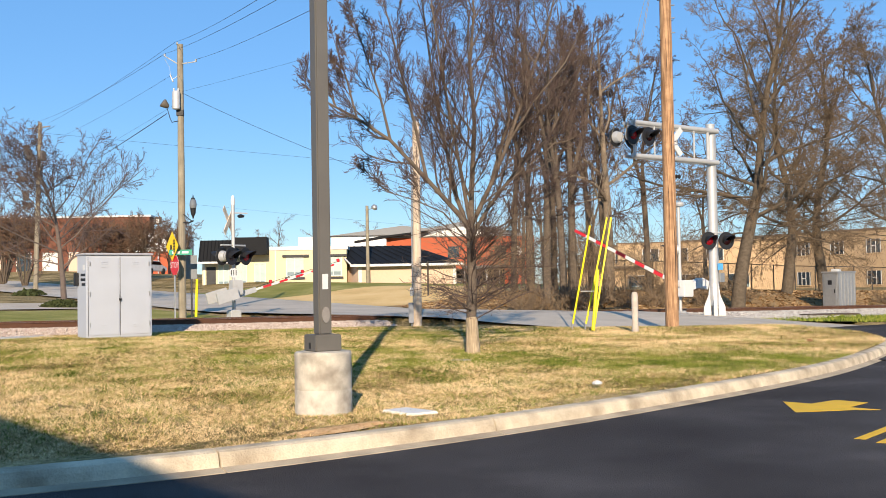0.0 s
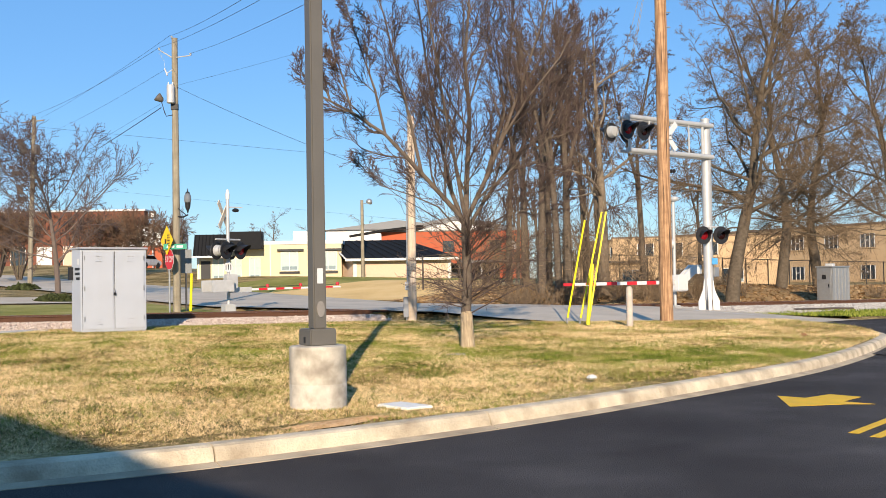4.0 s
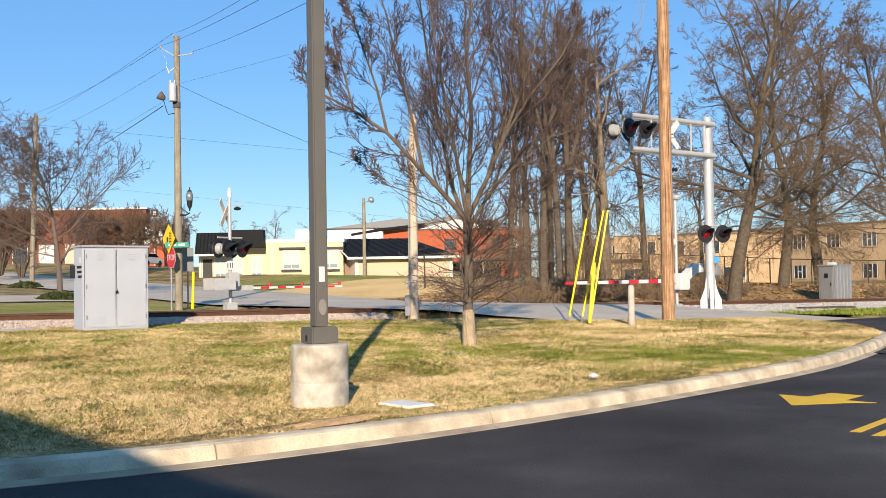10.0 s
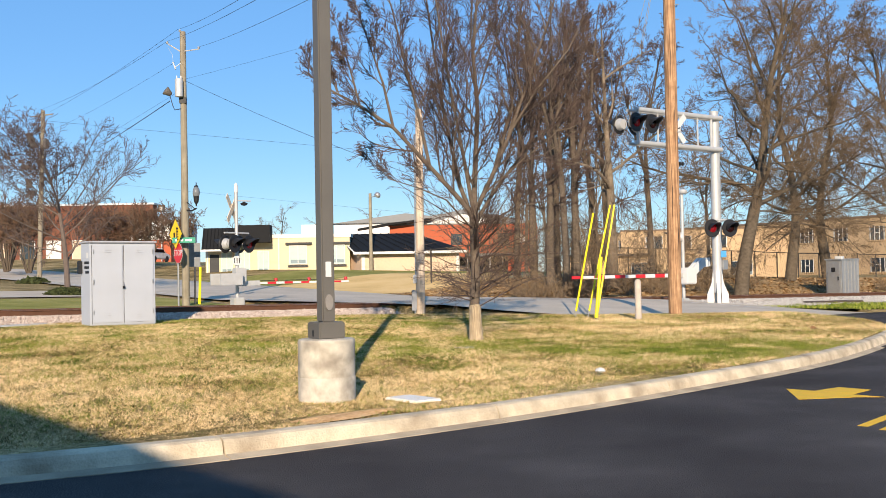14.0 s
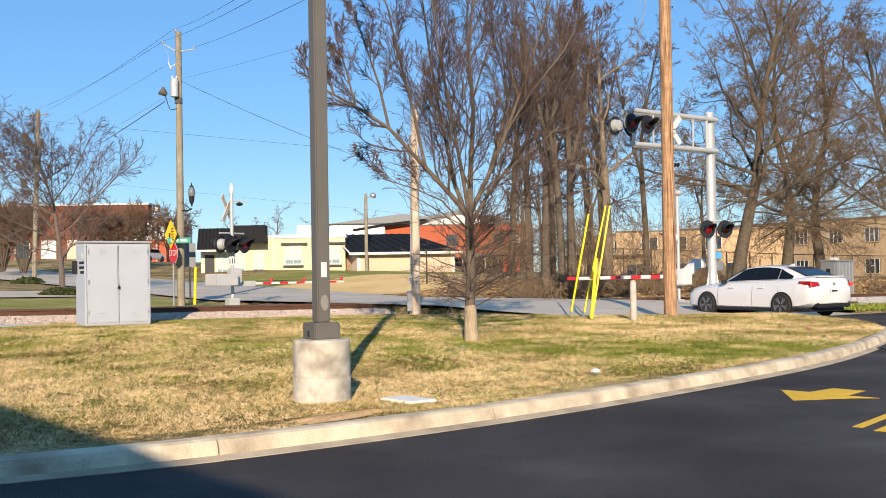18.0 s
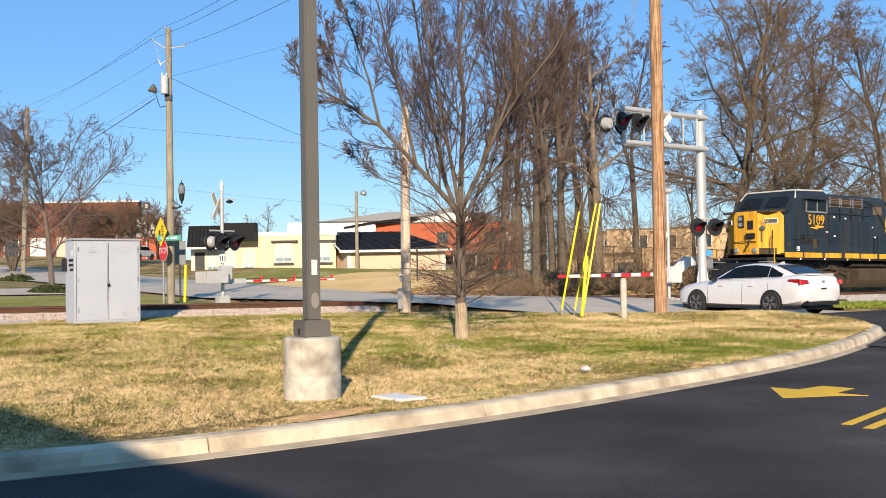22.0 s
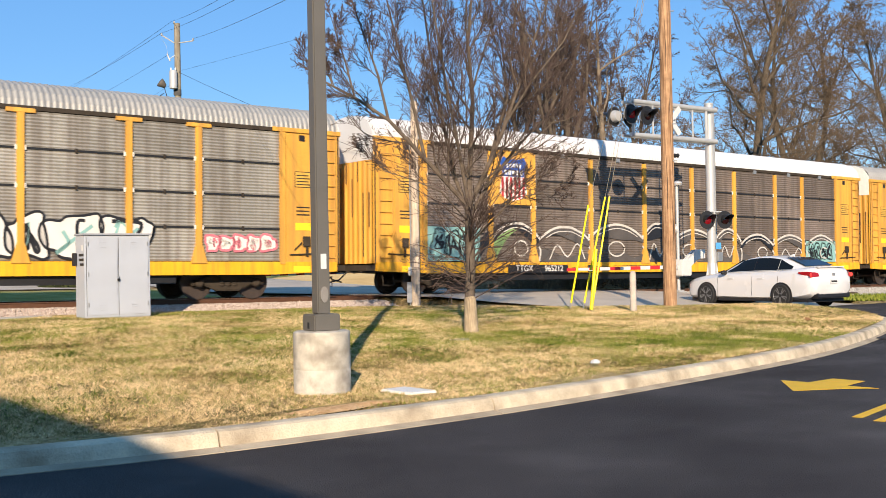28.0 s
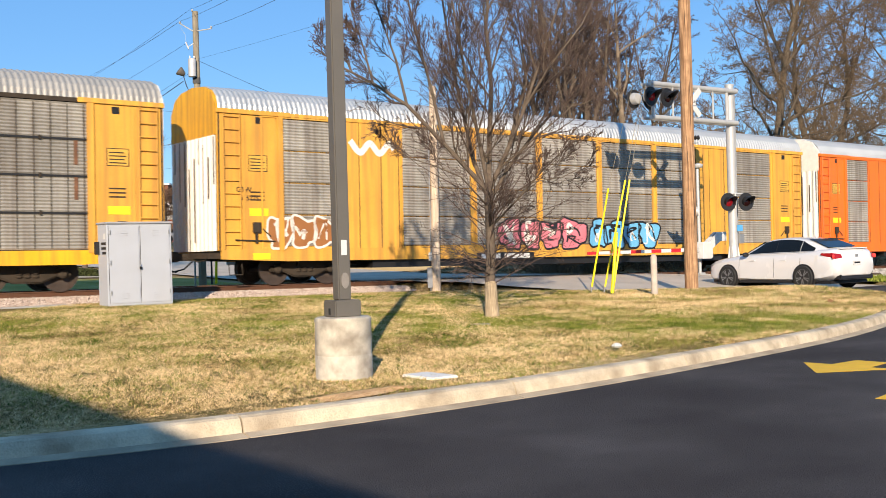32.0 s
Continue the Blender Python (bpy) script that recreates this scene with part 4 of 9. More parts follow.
def gate_arm(parent, name, length, bars, lights=True, thin=1.0):
    """The striped arm, on a pivot; it lies along -x."""
    arm_ = part(name, rbox(-0.8, 0.1, -0.03, 0.03, -0.09, 0.09), SILVER, parent, "red and white striped gate arm", bevel=0.01)
    n = bars
    for i in range(n):
        a, b = 0.75 + (length - 0.75) * i / n, 0.75 + (length - 0.75) * (i + 1) / n
        w = (0.065 - 0.02 * i / n) * thin
        part("stripe", rbox(-b + 0.002, -a, -0.015, 0.015, -w, w), RED if i % 2 else WHITE, arm_, "red reflective stripe" if i % 2 else "white reflective stripe")
    if lights:
        for f in (0.32, 0.62, 0.97):
            part("arm_light", Mb().lathe([(0.05, 0), (0.06, 0.03), (0.06, 0.1), (0.03, 0.12)], 10, pose(-length * f, 0, 0.05)), RED, arm_)
    part("cable", Mb().path([(-0.8, 0.02, 0.08), (-length * 0.6, 0.02, 0.09), (-length * 0.96, 0.02, 0.07)], 0.008, 4), BLACK, arm_)
    return arm_


def near_signal():
    x, y = 9.31, 37.0
    t = thing("cantilever_signal", pose(x, y, 0.14, 0, 0, TURN), "silver cantilever crossing signal with red flashers", "crossing signal")
    part("mast", Mb().tube((0, 0, 0.5), (0, 0, 6.72), 0.155, 0.145, 20), SILVER, t, smooth=True)
    part("cap", Mb().lathe([(0.16, 6.7), (0.16, 6.76), (0.0, 6.78)], 16), SILVER, t)
    for a in range(4):
        part("base_leg", Mb().prism([(0.13, 0), (0.36, 0), (0.36, 0.45), (0.2, 0.85), (0.14, 1.3), (0.11, 1.3)], -0.06, 0.06, "y", pose(0, 0, 0, 0, 0, 45 + 90 * a)), SILVER, t, "flared cast base leg", bevel=0.01)
    for z, nm in ((6.5, "top_chord"), (5.42, "bottom_chord")):
        part(nm, Mb().tube((0.15, -0.18, z), (-4.15, -0.18, z), 0.085, 0.075, 14).tube((0.15, 0.18, z), (-4.15, 0.18, z), 0.06, 0.055, 10), SILVER, t, smooth=True)
    for k in (-0.38, -1.1, -2.0, -3.1, -4.05):
        part("truss_post", Mb().tube((k, -0.18, 5.42), (k, -0.18, 6.5), 0.05 if k in (-0.38, -4.05) else 0.03, n=8), SILVER, t)
    lad = part("ladder", Mb().tube((0.22, 0.2, 1.0), (0.22, 0.2, 6.5), 0.02, n=6).tube((0.52, 0.2, 1.0), (0.52, 0.2, 6.5), 0.02, n=6), GALV, t)
    for i in range(18):
        part("rung", Mb().tube((0.22, 0.2, 1.1 + 0.3 * i), (0.52, 0.2, 1.1 + 0.3 * i), 0.012, n=5), GALV, lad)
    hm = pose(0, 0, 0, 0, 0, -18)
    for dx, ls in ((-0.33, LIT), (0.37, DARK_LENS)):
        lamp_head(t, dx, 2.72, -0.26, -1, ls, hm)
    part("lamp_bracket", Mb().tube((-0.4, -0.18, 3.0), (0.42, -0.18, 3.0), 0.03, n=8).tube((0, -0.18, 2.5), (0, -0.18, 3.02), 0.03, n=8), SILVER, t, m=hm)
    for dx in (-3.55, -4.3):
        lamp_head(t, dx, 6.05, -0.34, -1, LIT if dx < -4 else DARK_LENS, None)
        lamp_head(t, dx, 6.05, 0.40, 1, DARK_LENS, None)
    crossbuck(t, -2.35, -0.3, 5.98)
    part("notice", rbox(-0.02, 0.26, -0.2, -0.185, 1.72, 1.94), mat("blue_sign", (0.10, 0.38, 0.75), 0.5), t, "small blue notice plate on the mast")
    part("junction_box", rbox(0.1, 0.34, -0.2, -0.05, 1.3, 1.62), GALV, t, bevel=0.01)
    g = thing("crossing_gate", pose(8.56, 38.9, 0.18, 0, 0, TURN), "white crossing gate with red and white striped arm", "crossing gate", "crossing gates")
    part("mast", Mb().tube((0, 0, 0.0), (0, 0, 4.0), 0.06, n=12), SILVER, g, smooth=True)
    part("base", rbox(-0.15, 0.15, -0.15, 0.15, -0.1, 0.25), SILVER, g, bevel=0.02)
    mech = part("mechanism", rbox(-0.28, 0.25, -0.42, -0.06, 0.75, 1.35), WHITE, g, "white gate mechanism box", bevel=0.03)
    part("bracket", rbox(-0.2, 0.2, -0.06, 0.06, 0.9, 1.3), SILVER, g)
    part("bell", Mb().lathe([(0.02, 0), (0.14, 0.03), (0.17, 0.1), (0.15, 0.16), (0.02, 0.2)], 14, pose(0, -0.05, 4.0)), SILVER, g, smooth=True)
    lamp_head(g, -0.38, 2.45, 0.2, 1, DARK_LENS, pose(0, 0, 0, 0, 0, 40))
    part("lamp_arm", Mb().tube((-0.4, 0.1, 2.45), (0, 0, 2.45), 0.03, n=6), SILVER, g)
    a = gate_arm(g, "gate_arm", 5.8, 10, False)
    part("counterweight", Mb().prism([(0.1, -0.1), (0.75, 0.28), (1.1, 0.3), (1.1, 0.62), (0.7, 0.62), (-0.05, 0.1)], -0.14, -0.04, "y").prism([(0.1, -0.1), (0.75, 0.28), (1.1, 0.3), (1.1, 0.62), (0.7, 0.62), (-0.05, 0.1)], 0.04, 0.14, "y"), WHITE, a, "white counterweight arms")
    return g, a


near_gate, near_arm = near_signal()


def far_signal():
    t = thing("crossing_gate", pose(-7.23, 37.0, 0.5, 0, 0, TURN + 180), "silver crossing signal with flashers and striped gate arm", "crossing gate", "crossing gates")
    part("mast", Mb().tube((0, 0, 0), (0, 0, 3.95), 0.06, n=12), SILVER, t, smooth=True)
    part("finial", Mb().lathe([(0.07, 3.9), (0.075, 4.05), (0.05, 4.2), (0.01, 4.24)], 10), WHITE, t)
    part("base", rbox(-0.2, 0.2, -0.2, 0.2, -0.15, 0.28), SILVER, t, "flared pale mast base", bevel=0.04)
    crossbuck(t, 0.12, -0.05, 3.35, -1, 42, mat("bare_sign_back", (0.62, 0.52, 0.40), 0.6))
    m = pose(0, 0, 0, 0, 0, 22)
    for dx, ls in ((-0.36, LIT), (0.36, DARK_LENS)):
        lamp_head(t, dx, 2.12, -0.2, -1, DARK_LENS, m)
        lamp_head(t, dx, 2.12, 0.24, 1, ls, m)
    part("lamp_bracket", Mb().tube((-0.62, 0, 2.5), (0.62, 0, 2.5), 0.03, n=8).tube((-0.4, 0, 2.1), (0.4, 0, 2.1), 0.04, n=8), SILVER, t, m=m)
    part("bell", Mb().lathe([(0.02, 0), (0.1, 0.02), (0.13, 0.08), (0.02, 0.14)], 12, pose(-0.3, 0, 3.45)), BLACK, t)
    part("bell_arm", rbox(-0.55, 0.0, -0.03, 0.03, 3.6, 3.64), SILVER, t)
    part("number_sign", Mb().lathe([(0.17, -0.01), (0.17, 0.01)], 18, pose(0.05, 0.09, 1.55, 90, 0, 0)), WHITE, t, "round white track sign with black hatching")
    for k in (-0.06, 0.03, 0.12):
        part("hatching", rbox(k, k + 0.03, 0.101, 0.104, 1.46, 1.64), BLACK, t)
    part("mechanism", rbox(-0.15, 0.25, 0.1, 0.45, 0.8, 1.3), SILVER, t, "white gate mechanism box", bevel=0.03)
    a = gate_arm(t, "gate_arm", 4.45, 11, True, 0.6)
    part("counterweight", rbox(0.15, 0.95, -0.3, -0.2, -0.05, 0.35).box(0.15, 0.95, 0.5, 0.6, -0.05, 0.35), SILVER, a, "pale counterweight plates", bevel=0.015)
    return t, a


far_gate, far_arm = far_signal()


def signs():
    t = thing("road_sign", pose(-9.95, 39.5, 0.55), "yellow crossing warning diamond above a stop sign", "road sign")
    part("post", Mb().tube((0.07, 0, -0.2), (0.07, 0, 3.0), 0.035, n=8), GALV, t)
    yel = mat("sign_yellow", (0.85, 0.55, 0.01), 0.5, var=0.05, bump=0.0)
    m = pose(0, -0.06, 2.55, 0, 0, -52)
    d = part("warning_sign", Mb().prism([(-0.54, 0), (0, -0.54), (0.54, 0), (0, 0.54)], -0.006, 0.006, "y"), yel, t, "yellow diamond sign with black symbol", m=m)
    part("symbol", rbox(-0.16, -0.02, -0.012, -0.006, -0.12, 0.06).box(-0.1, -0.06, -0.012, -0.006, -0.25, -0.1).box(0.1, 0.13, -0.012, -0.006, -0.25, 0.25).box(0.2, 0.23, -0.012, -0.006, -0.25, 0.25), BLACK, d)
    for k in range(5):
        part("symbol", rbox(0.07, 0.26, -0.0125, -0.0065, -0.22 + 0.1 * k, -0.19 + 0.1 * k), BLACK, d)
    o = 0.38
    s = part("stop_sign", Mb().prism([(o * math.cos(radians(22.5 + 45 * k)), o * math.sin(radians(22.5 + 45 * k))) for k in range(8)], -0.005, 0.005, "y"), RED, t, "red octagonal stop sign", m=pose(0.09, -0.1, 1.85, 0, 0, -52))
    part("rim", Mb().prism([(1.04 * o * math.cos(radians(22.5 + 45 * k)), 1.04 * o * math.sin(radians(22.5 + 45 * k))) for k in range(8)], 0.005, 0.009, "y"), WHITE, s)
    cv = bpy.data.curves.new("stop_word", "FONT")
    cv.body, cv.size, cv.align_x, cv.align_y, cv.extrude = "STOP", 0.3, "CENTER", "CENTER", 0.001
    w = new("word", cv)
    cv.materials.append(WHITE)
    w.parent, w.matrix_basis = s, pose(0, -0.008, 0, 90, 0, 0)
    part("street_sign", rbox(-0.1, 0.75, -0.16, -0.155, 2.22, 2.42), mat("sign_green", (0.01, 0.25, 0.16), 0.5), t, "small green street name plate")
    part("lettering", rbox(0.02, 0.3, -0.164, -0.161, 2.28, 2.36).box(0.38, 0.62, -0.164, -0.161, 2.28, 2.36), WHITE, t)
    b = thing("grey_sign_back", pose(-9.58, 40.8, 0.6), "grey back of a road sign on a dark post", "road sign")
    part("panel", rbox(-0.22, 0.22, -0.01, 0.0, 1.3, 2.2), mat("sign_back", (0.17, 0.18, 0.19), 0.6), b)
    part("post", rbox(-0.03, 0.03, 0.0, 0.06, -0.3, 2.25), BLACK, b)
    y = thing("yellow_bollard", pose(-9.0, 39.0, 0.62), "slim bright yellow guy guard beside the road", "guy marker")
    part("guard", Mb().tube((0, 0, -0.1), (0.05, 0, 1.25), 0.05, 0.045, 8), YELLOW_PLASTIC, y)


signs()


def far_light():
    t = thing("street_light", pose(-5.5, 78.3, 1.2), "slim grey wooden pole with a small floodlight", "street light")
    part("pole", Mb().tube((0, 0, -0.3), (0, 0, 6.2), 0.15, 0.11, 10), GREY_WOOD, t, smooth=True)
    part("lamp", Mb().lathe([(0.1, -0.15), (0.24, -0.05), (0.2, 0.12), (0.06, 0.2)], 12, pose(0.55, -0.2, 6.05, 50, 0, 30)), GALV, t)
    part("bracket", Mb().tube((0, 0, 5.9), (0.5, -0.15, 6.0), 0.03, n=6), GALV, t)


far_light()


def right_cabinet():
    t = thing("signal_cabinet", pose(21.05, 59.6, -0.1, 0, 0, TURN), "galvanised steel relay cabinet beside the far track", "cabinet")
    part("body", rbox(0, 1.7, -0.9, 0.05, -0.3, 1.9), GALV, t, bevel=0.02)
    part("roof", rbox(-0.05, 1.75, -0.95, 0.1, 1.9, 1.98), GALV, t, bevel=0.01)
    for k in range(6):
        part("rib", rbox(0.02 + 0.32 * k, 0.07 + 0.32 * k, -0.94, -0.9, -0.2, 1.88), GALV, t)
    dr = part("door", rbox(-0.025, -0.003, -0.82, -0.05, 0.0, 1.8), GALV, t, bevel=0.006)
    part("handle", rbox(-0.06, -0.025, -0.75, -0.7, 0.8, 1.0), BLACK, dr)
    part("notice", rbox(-0.03, -0.0255, -0.55, -0.3, 1.25, 1.5), BLACK, dr, "small dark notice on the door")
    part("vent", rbox(0.5, 0.8, -0.6, -0.2, 1.98, 2.12), WHITE, t)


right_cabinet()


stack = thing("old_ties", pose(*at_sp(27.2, -6.0), lawn_z(27.2, -6.0), 0, 0, TURN - 18), "dark old timber ties lying beside the ballast", "timber")
for k in range(3):
    part("tie", rbox(-1.1 + 0.06 * k, 1.2 - 0.1 * k, -0.35 + 0.27 * k, -0.12 + 0.27 * k, -0.05, 0.15), TIE, stack, bevel=0.015)


def verge_grass(count=9000):
    """Rough green grass between the ballast and the side street."""
    r = np.random.RandomState(31)
    s, p = r.uniform(20.8, 46, count), r.uniform(-11.2, -6.6, count)
    out = np.empty((count, 3, 3))
    for i in range(count):
        x, y = at_sp(s[i], p[i])
        z, h, a = lawn_z(s[i], p[i]) + 0.03, r.uniform(0.04, 0.12), r.uniform(0, 6.28)
        w = 0.02 + 0.02 * r.uniform()
        out[i] = (x - w * math.cos(a), y - w * math.sin(a), z - 0.03), (x + w * math.cos(a), y + w * math.sin(a), z - 0.03), (x + r.normal(0, 0.5) * h, y + r.normal(0, 0.5) * h, z + h)
    return soup("grass", out, 3, GREEN)


tagged(verge_grass(), "rough green grass on the verge beside the ballast", "grass", kind="stuff")


# ---- overhead wires ----
def wire(name, pts, r=0.012, sag=0.4, n=12):
    r *= 0.5
    a, b = Vector(pts[0]), Vector(pts[-1])
    line = [a.lerp(b, i / n) - Vector((0, 0, sag * 4 * (i / n) * (1 - i / n))) for i in range(n + 1)]
    ob = part(name, Mb().path(line, r, 5), BLACK)
    return tagged(ob, "thin dark overhead wire", "wire", "overhead wires")


FAR = Vector((-26.3, 70.0, 12.5))
for a, b, r, sag in (((-10.3, 40.0, 10.36), FAR + Vector((-0.3, 0, 0.1)), 0.014, 0.25), ((-9.9, 40.0, 10.8), FAR + Vector((0.5, 0, 0.0)), 0.012, 0.15),
                     ((-10.05, 40.0, 9.55), FAR + Vector((0.6, 0, -1.2)), 0.011, 0.15), ((-10.25, 40.0, 8.1), FAR + Vector((1.0, 0, -3.9)), 0.03, 0.1), ((-9.87, 40.0, 8.48), FAR + Vector((1.3, 0, -3.2)), 0.009, 0.05),
                     ((-9.88, 40.0, 10.80), (-1.85, 14.0, 5.62), 0.010, 0.1), ((-10.3, 40.0, 10.36), (-1.56, 14.0, 5.6), 0.010, 0.1), ((-9.16, 40.05, 10.13), (-0.96, 14.0, 5.5), 0.010, 0.1),
                     ((-9.65, 39.9, 8.9), (6.14, 29.0, 10.6), 0.008, 0.15), ((-9.65, 39.9, 8.85), (-0.75, 32.0, 4.35), 0.014, 0.12),
                     ((-40.6, 60.0, 12.5), (4.0, 60.0, 7.55), 0.014, 0.05), ((-33.0, 75.0, 9.3), (6.0, 75.0, 4.8), 0.010, 0.05)):
    wire("overhead_wire", [a, b], r, sag, 14)

# ---- bare winter trees ----
class Grower:
    """Grows limbs, branches and twigs as tapered tubes into two meshes, bark and twigs."""

    def __init__(self, seed):
        self.r, self.least = random.Random(seed), 0.0042
        self.bark, self.twig = Mb(), Mb()

    def limb(self, pts, r0, r1, sides, mb):
        n = len(pts)
        mb.path(pts, [r0 + (r1 - r0) * i / (n - 1) for i in range(n)], sides, sides > 3)

    def line(self, p, way, length, k, wander, lift):
        pts, d = [Vector(p)], Vector(way).normalized()
        for _ in range(k):
            d = (d + wander * Vector((self.r.gauss(0, 1), self.r.gauss(0, 1), self.r.gauss(0, 1))) + Vector((0, 0, lift))).normalized()
            pts.append(pts[-1] + d * (length / k))
        return pts

    def side(self, d, angle):
        a = self.r.uniform(0, 2 * math.pi)
        u = d.orthogonal().normalized()
        v = d.cross(u)
        return (math.cos(angle) * d + math.sin(angle) * (math.cos(a) * u + math.sin(a) * v)).normalized()

    def grow(self, pts, r0, level, spec):
        """Sets children along a limb; spec: per level (count, length share, angle, start, sides, steps, wander, lift)."""
        if level >= len(spec):
            return
        count, share, angle, start, sides, steps, wander, lift, thin = spec[level]
        n = len(pts) - 1
        L = sum((b - a).length for a, b in zip(pts, pts[1:]))
        for i in range(count):
            f = start + (1 - start) * (i + self.r.random()) / count
            k = min(n - 1, int(f * n))
            q = pts[k].lerp(pts[k + 1], f * n - k)
            d = (pts[k + 1] - pts[k]).normalized()
            w = self.side(d, radians(angle * self.r.uniform(0.6, 1.3)))
            length = L * share * self.r.uniform(0.55, 1.2) * (1.15 - 0.6 * f)
            r = max(self.least, r0 * thin * (1.1 - 0.6 * f))
            kid = self.line(q, w, length, steps, wander, lift)
            self.limb(kid, r, max(0.7 * self.least, r * 0.35), sides, self.bark if level == 0 else self.twig)
            self.grow(kid, r, level + 1, spec)

    def finish(self, name, m, label, bark, twig):
        t = thing(name, m, label, "tree")
        part("trunk", self.bark, bark, t, smooth=True)
        part("crown", self.twig, twig, t)
        return t


def front_tree():
    g = Grower(5)
    V = Vector
    trunk = [V((0, 0, -0.2)), V((-0.02, 0, 0.55)), V((0.02, 0.02, 1.2)), V((0.0, 0, 2.0)), V((0.0, 0, 2.4))]
    g.bark.path(trunk, [0.12, 0.095, 0.088, 0.082, 0.078], 12)
    # points, foot radius, side shoots, how long they are
    limbs = [
        ([(0.0, 0, 2.3), (-0.40, -0.1, 2.75), (-0.85, -0.25, 3.25), (-1.45, -0.4, 3.9), (-2.05, -0.5, 4.3), (-2.6, -0.55, 4.6), (-3.05, -0.55, 4.95)], 0.066, 13, 0.34),
        ([(0.0, 0, 2.3), (0.05, 0.2, 3.2), (0.12, 0.3, 4.3), (0.05, 0.3, 5.6), (0.15, 0.4, 7.0), (0.1, 0.3, 8.4)], 0.072, 15, 0.40),
        ([(0.0, 0, 2.3), (0.35, -0.1, 3.0), (0.70, -0.25, 3.8), (1.10, -0.35, 4.9), (1.45, -0.45, 6.2), (1.7, -0.5, 7.6)], 0.062, 14, 0.38),
        ([(0.0, 0, 2.15), (-0.28, 0.4, 3.0), (-0.5, 0.8, 4.2), (-0.68, 1.0, 5.6), (-0.8, 1.2, 7.0), (-0.9, 1.3, 8.2)], 0.056, 14, 0.38),
        ([(0.0, 0, 2.1), (0.4, 0.4, 2.75), (0.95, 0.8, 3.45), (1.65, 1.1, 4.2), (2.15, 1.3, 5.2), (2.45, 1.4, 6.4)], 0.050, 13, 0.38),
        ([(0.0, 0, 2.35), (-0.2, -0.35, 3.5), (-0.42, -0.7, 4.7), (-0.58, -0.9, 6.0), (-0.7, -1.0, 7.3)], 0.050, 13, 0.38),
        ([(-0.8, -0.25, 3.2), (-1.0, -0.35, 4.2), (-1.25, -0.45, 5.3), (-1.42, -0.5, 6.4), (-1.6, -0.5, 7.3)], 0.042, 12, 0.36),
        ([(-1.45, -0.4, 3.9), (-1.62, -0.5, 4.7), (-1.86, -0.5, 5.6), (-2.05, -0.5, 6.4), (-2.2, -0.5, 7.0)], 0.034, 12, 0.36),
        ([(-2.05, -0.5, 4.3), (-2.22, -0.5, 5.0), (-2.36, -0.45, 5.6), (-2.48, -0.4, 6.2)], 0.026, 11, 0.36),
        ([(-2.45, -0.55, 4.55), (-2.62, -0.5, 5.0), (-2.78, -0.5, 5.4)], 0.020, 8, 0.36),
        ([(0.4, -0.1, 3.1), (0.75, 0.2, 4.3), (0.92, 0.5, 5.6), (1.02, 0.6, 7.1), (1.1, 0.7, 8.4)], 0.050, 14, 0.38),
        ([(0.7, -0.25, 3.8), (1.15, -0.5, 4.5), (1.75, -0.7, 5.3), (2.1, -0.8, 6.3)], 0.034, 11, 0.38),
        ([(0.0, 0.0, 2.0), (-0.5, -0.5, 2.55), (-1.0, -0.9, 2.75), (-1.5, -1.1, 2.9), (-1.85, -1.3, 3.3)], 0.022, 8, 0.36),
        ([(0.0, 0.0, 1.6), (0.5, -0.5, 2.1), (1.0, -0.8, 2.65), (1.5, -1.0, 3.1), (2.0, -1.1, 3.35)], 0.026, 9, 0.40),
        ([(0.0, 0.0, 1.75), (0.35, 0.4, 2.2), (0.9, 0.8, 2.5), (1.5, 1.0, 2.6), (2.1, 1.1, 2.9)], 0.022, 9, 0.40),
    ]
    for pts, r, count, share in limbs:
        r *= 0.8
        pts = [V((x, y, z if z < 5 else 5 + 0.72 * (z - 5))) for x, y, z in pts]
        g.bark.path(pts, [r * (1 - 0.78 * i / (len(pts) - 1)) for i in range(len(pts))], 8)
        g.grow(pts, r, 0, [(count - 2, share, 40, 0.10, 5, 6, 0.13, 0.12, 0.42), (10, 0.52, 38, 0.06, 4, 5, 0.14, 0.11, 0.45), (8, 0.5, 36, 0.06, 3, 2, 0.16, 0.08, 0.55), (3, 0.55, 36, 0.15, 3, 1, 0.16, 0.05, 0.85)])
    # arching shoots from the lower trunk
    for i in range(44):
        z = g.r.uniform(0.55, 2.1)
        a = g.r.uniform(0, 2 * math.pi)
        w = V((math.cos(a), math.sin(a), g.r.uniform(0.1, 1.0)))
        kid = g.line((0, 0, z), w, g.r.uniform(0.7, 2.0), 6, 0.10, -0.01)
        g.limb(kid, 0.013, 0.004, 4, g.twig)
        g.grow(kid, 0.010, 1, [None, (7, 0.45, 34, 0.15, 3, 3, 0.12, 0.0, 0.6), (3, 0.5, 35, 0.2, 3, 2, 0.15, 0.0, 0.7)])
    t = g.finish("bare_tree", pose(0.52, 20.0, 0.27), "bare young tree with pale trunk and reddish twigs on the lawn", mat("young_bark", (0.14, 0.11, 0.085), 0.95, var=0.45, scale=8, fine=60, bump=0.6, spec=0.05), TWIG)
    part("trunk_foot", Mb().path([(0.01, 0, -0.2), (0.0, 0, 0.05), (-0.005, 0, 0.3), (-0.01, 0, 0.58), (-0.015, 0, 0.66)], [0.165, 0.135, 0.122, 0.112, 0.08], 12), mat("pale_peeled_bark", (0.46, 0.36, 0.24), 0.95, var=0.35, scale=7, fine=40, bump=0.6, streak=0.6, dirt_colour=(0.20, 0.15, 0.09), spec=0.05), t, "pale peeled bark at the foot", smooth=True)
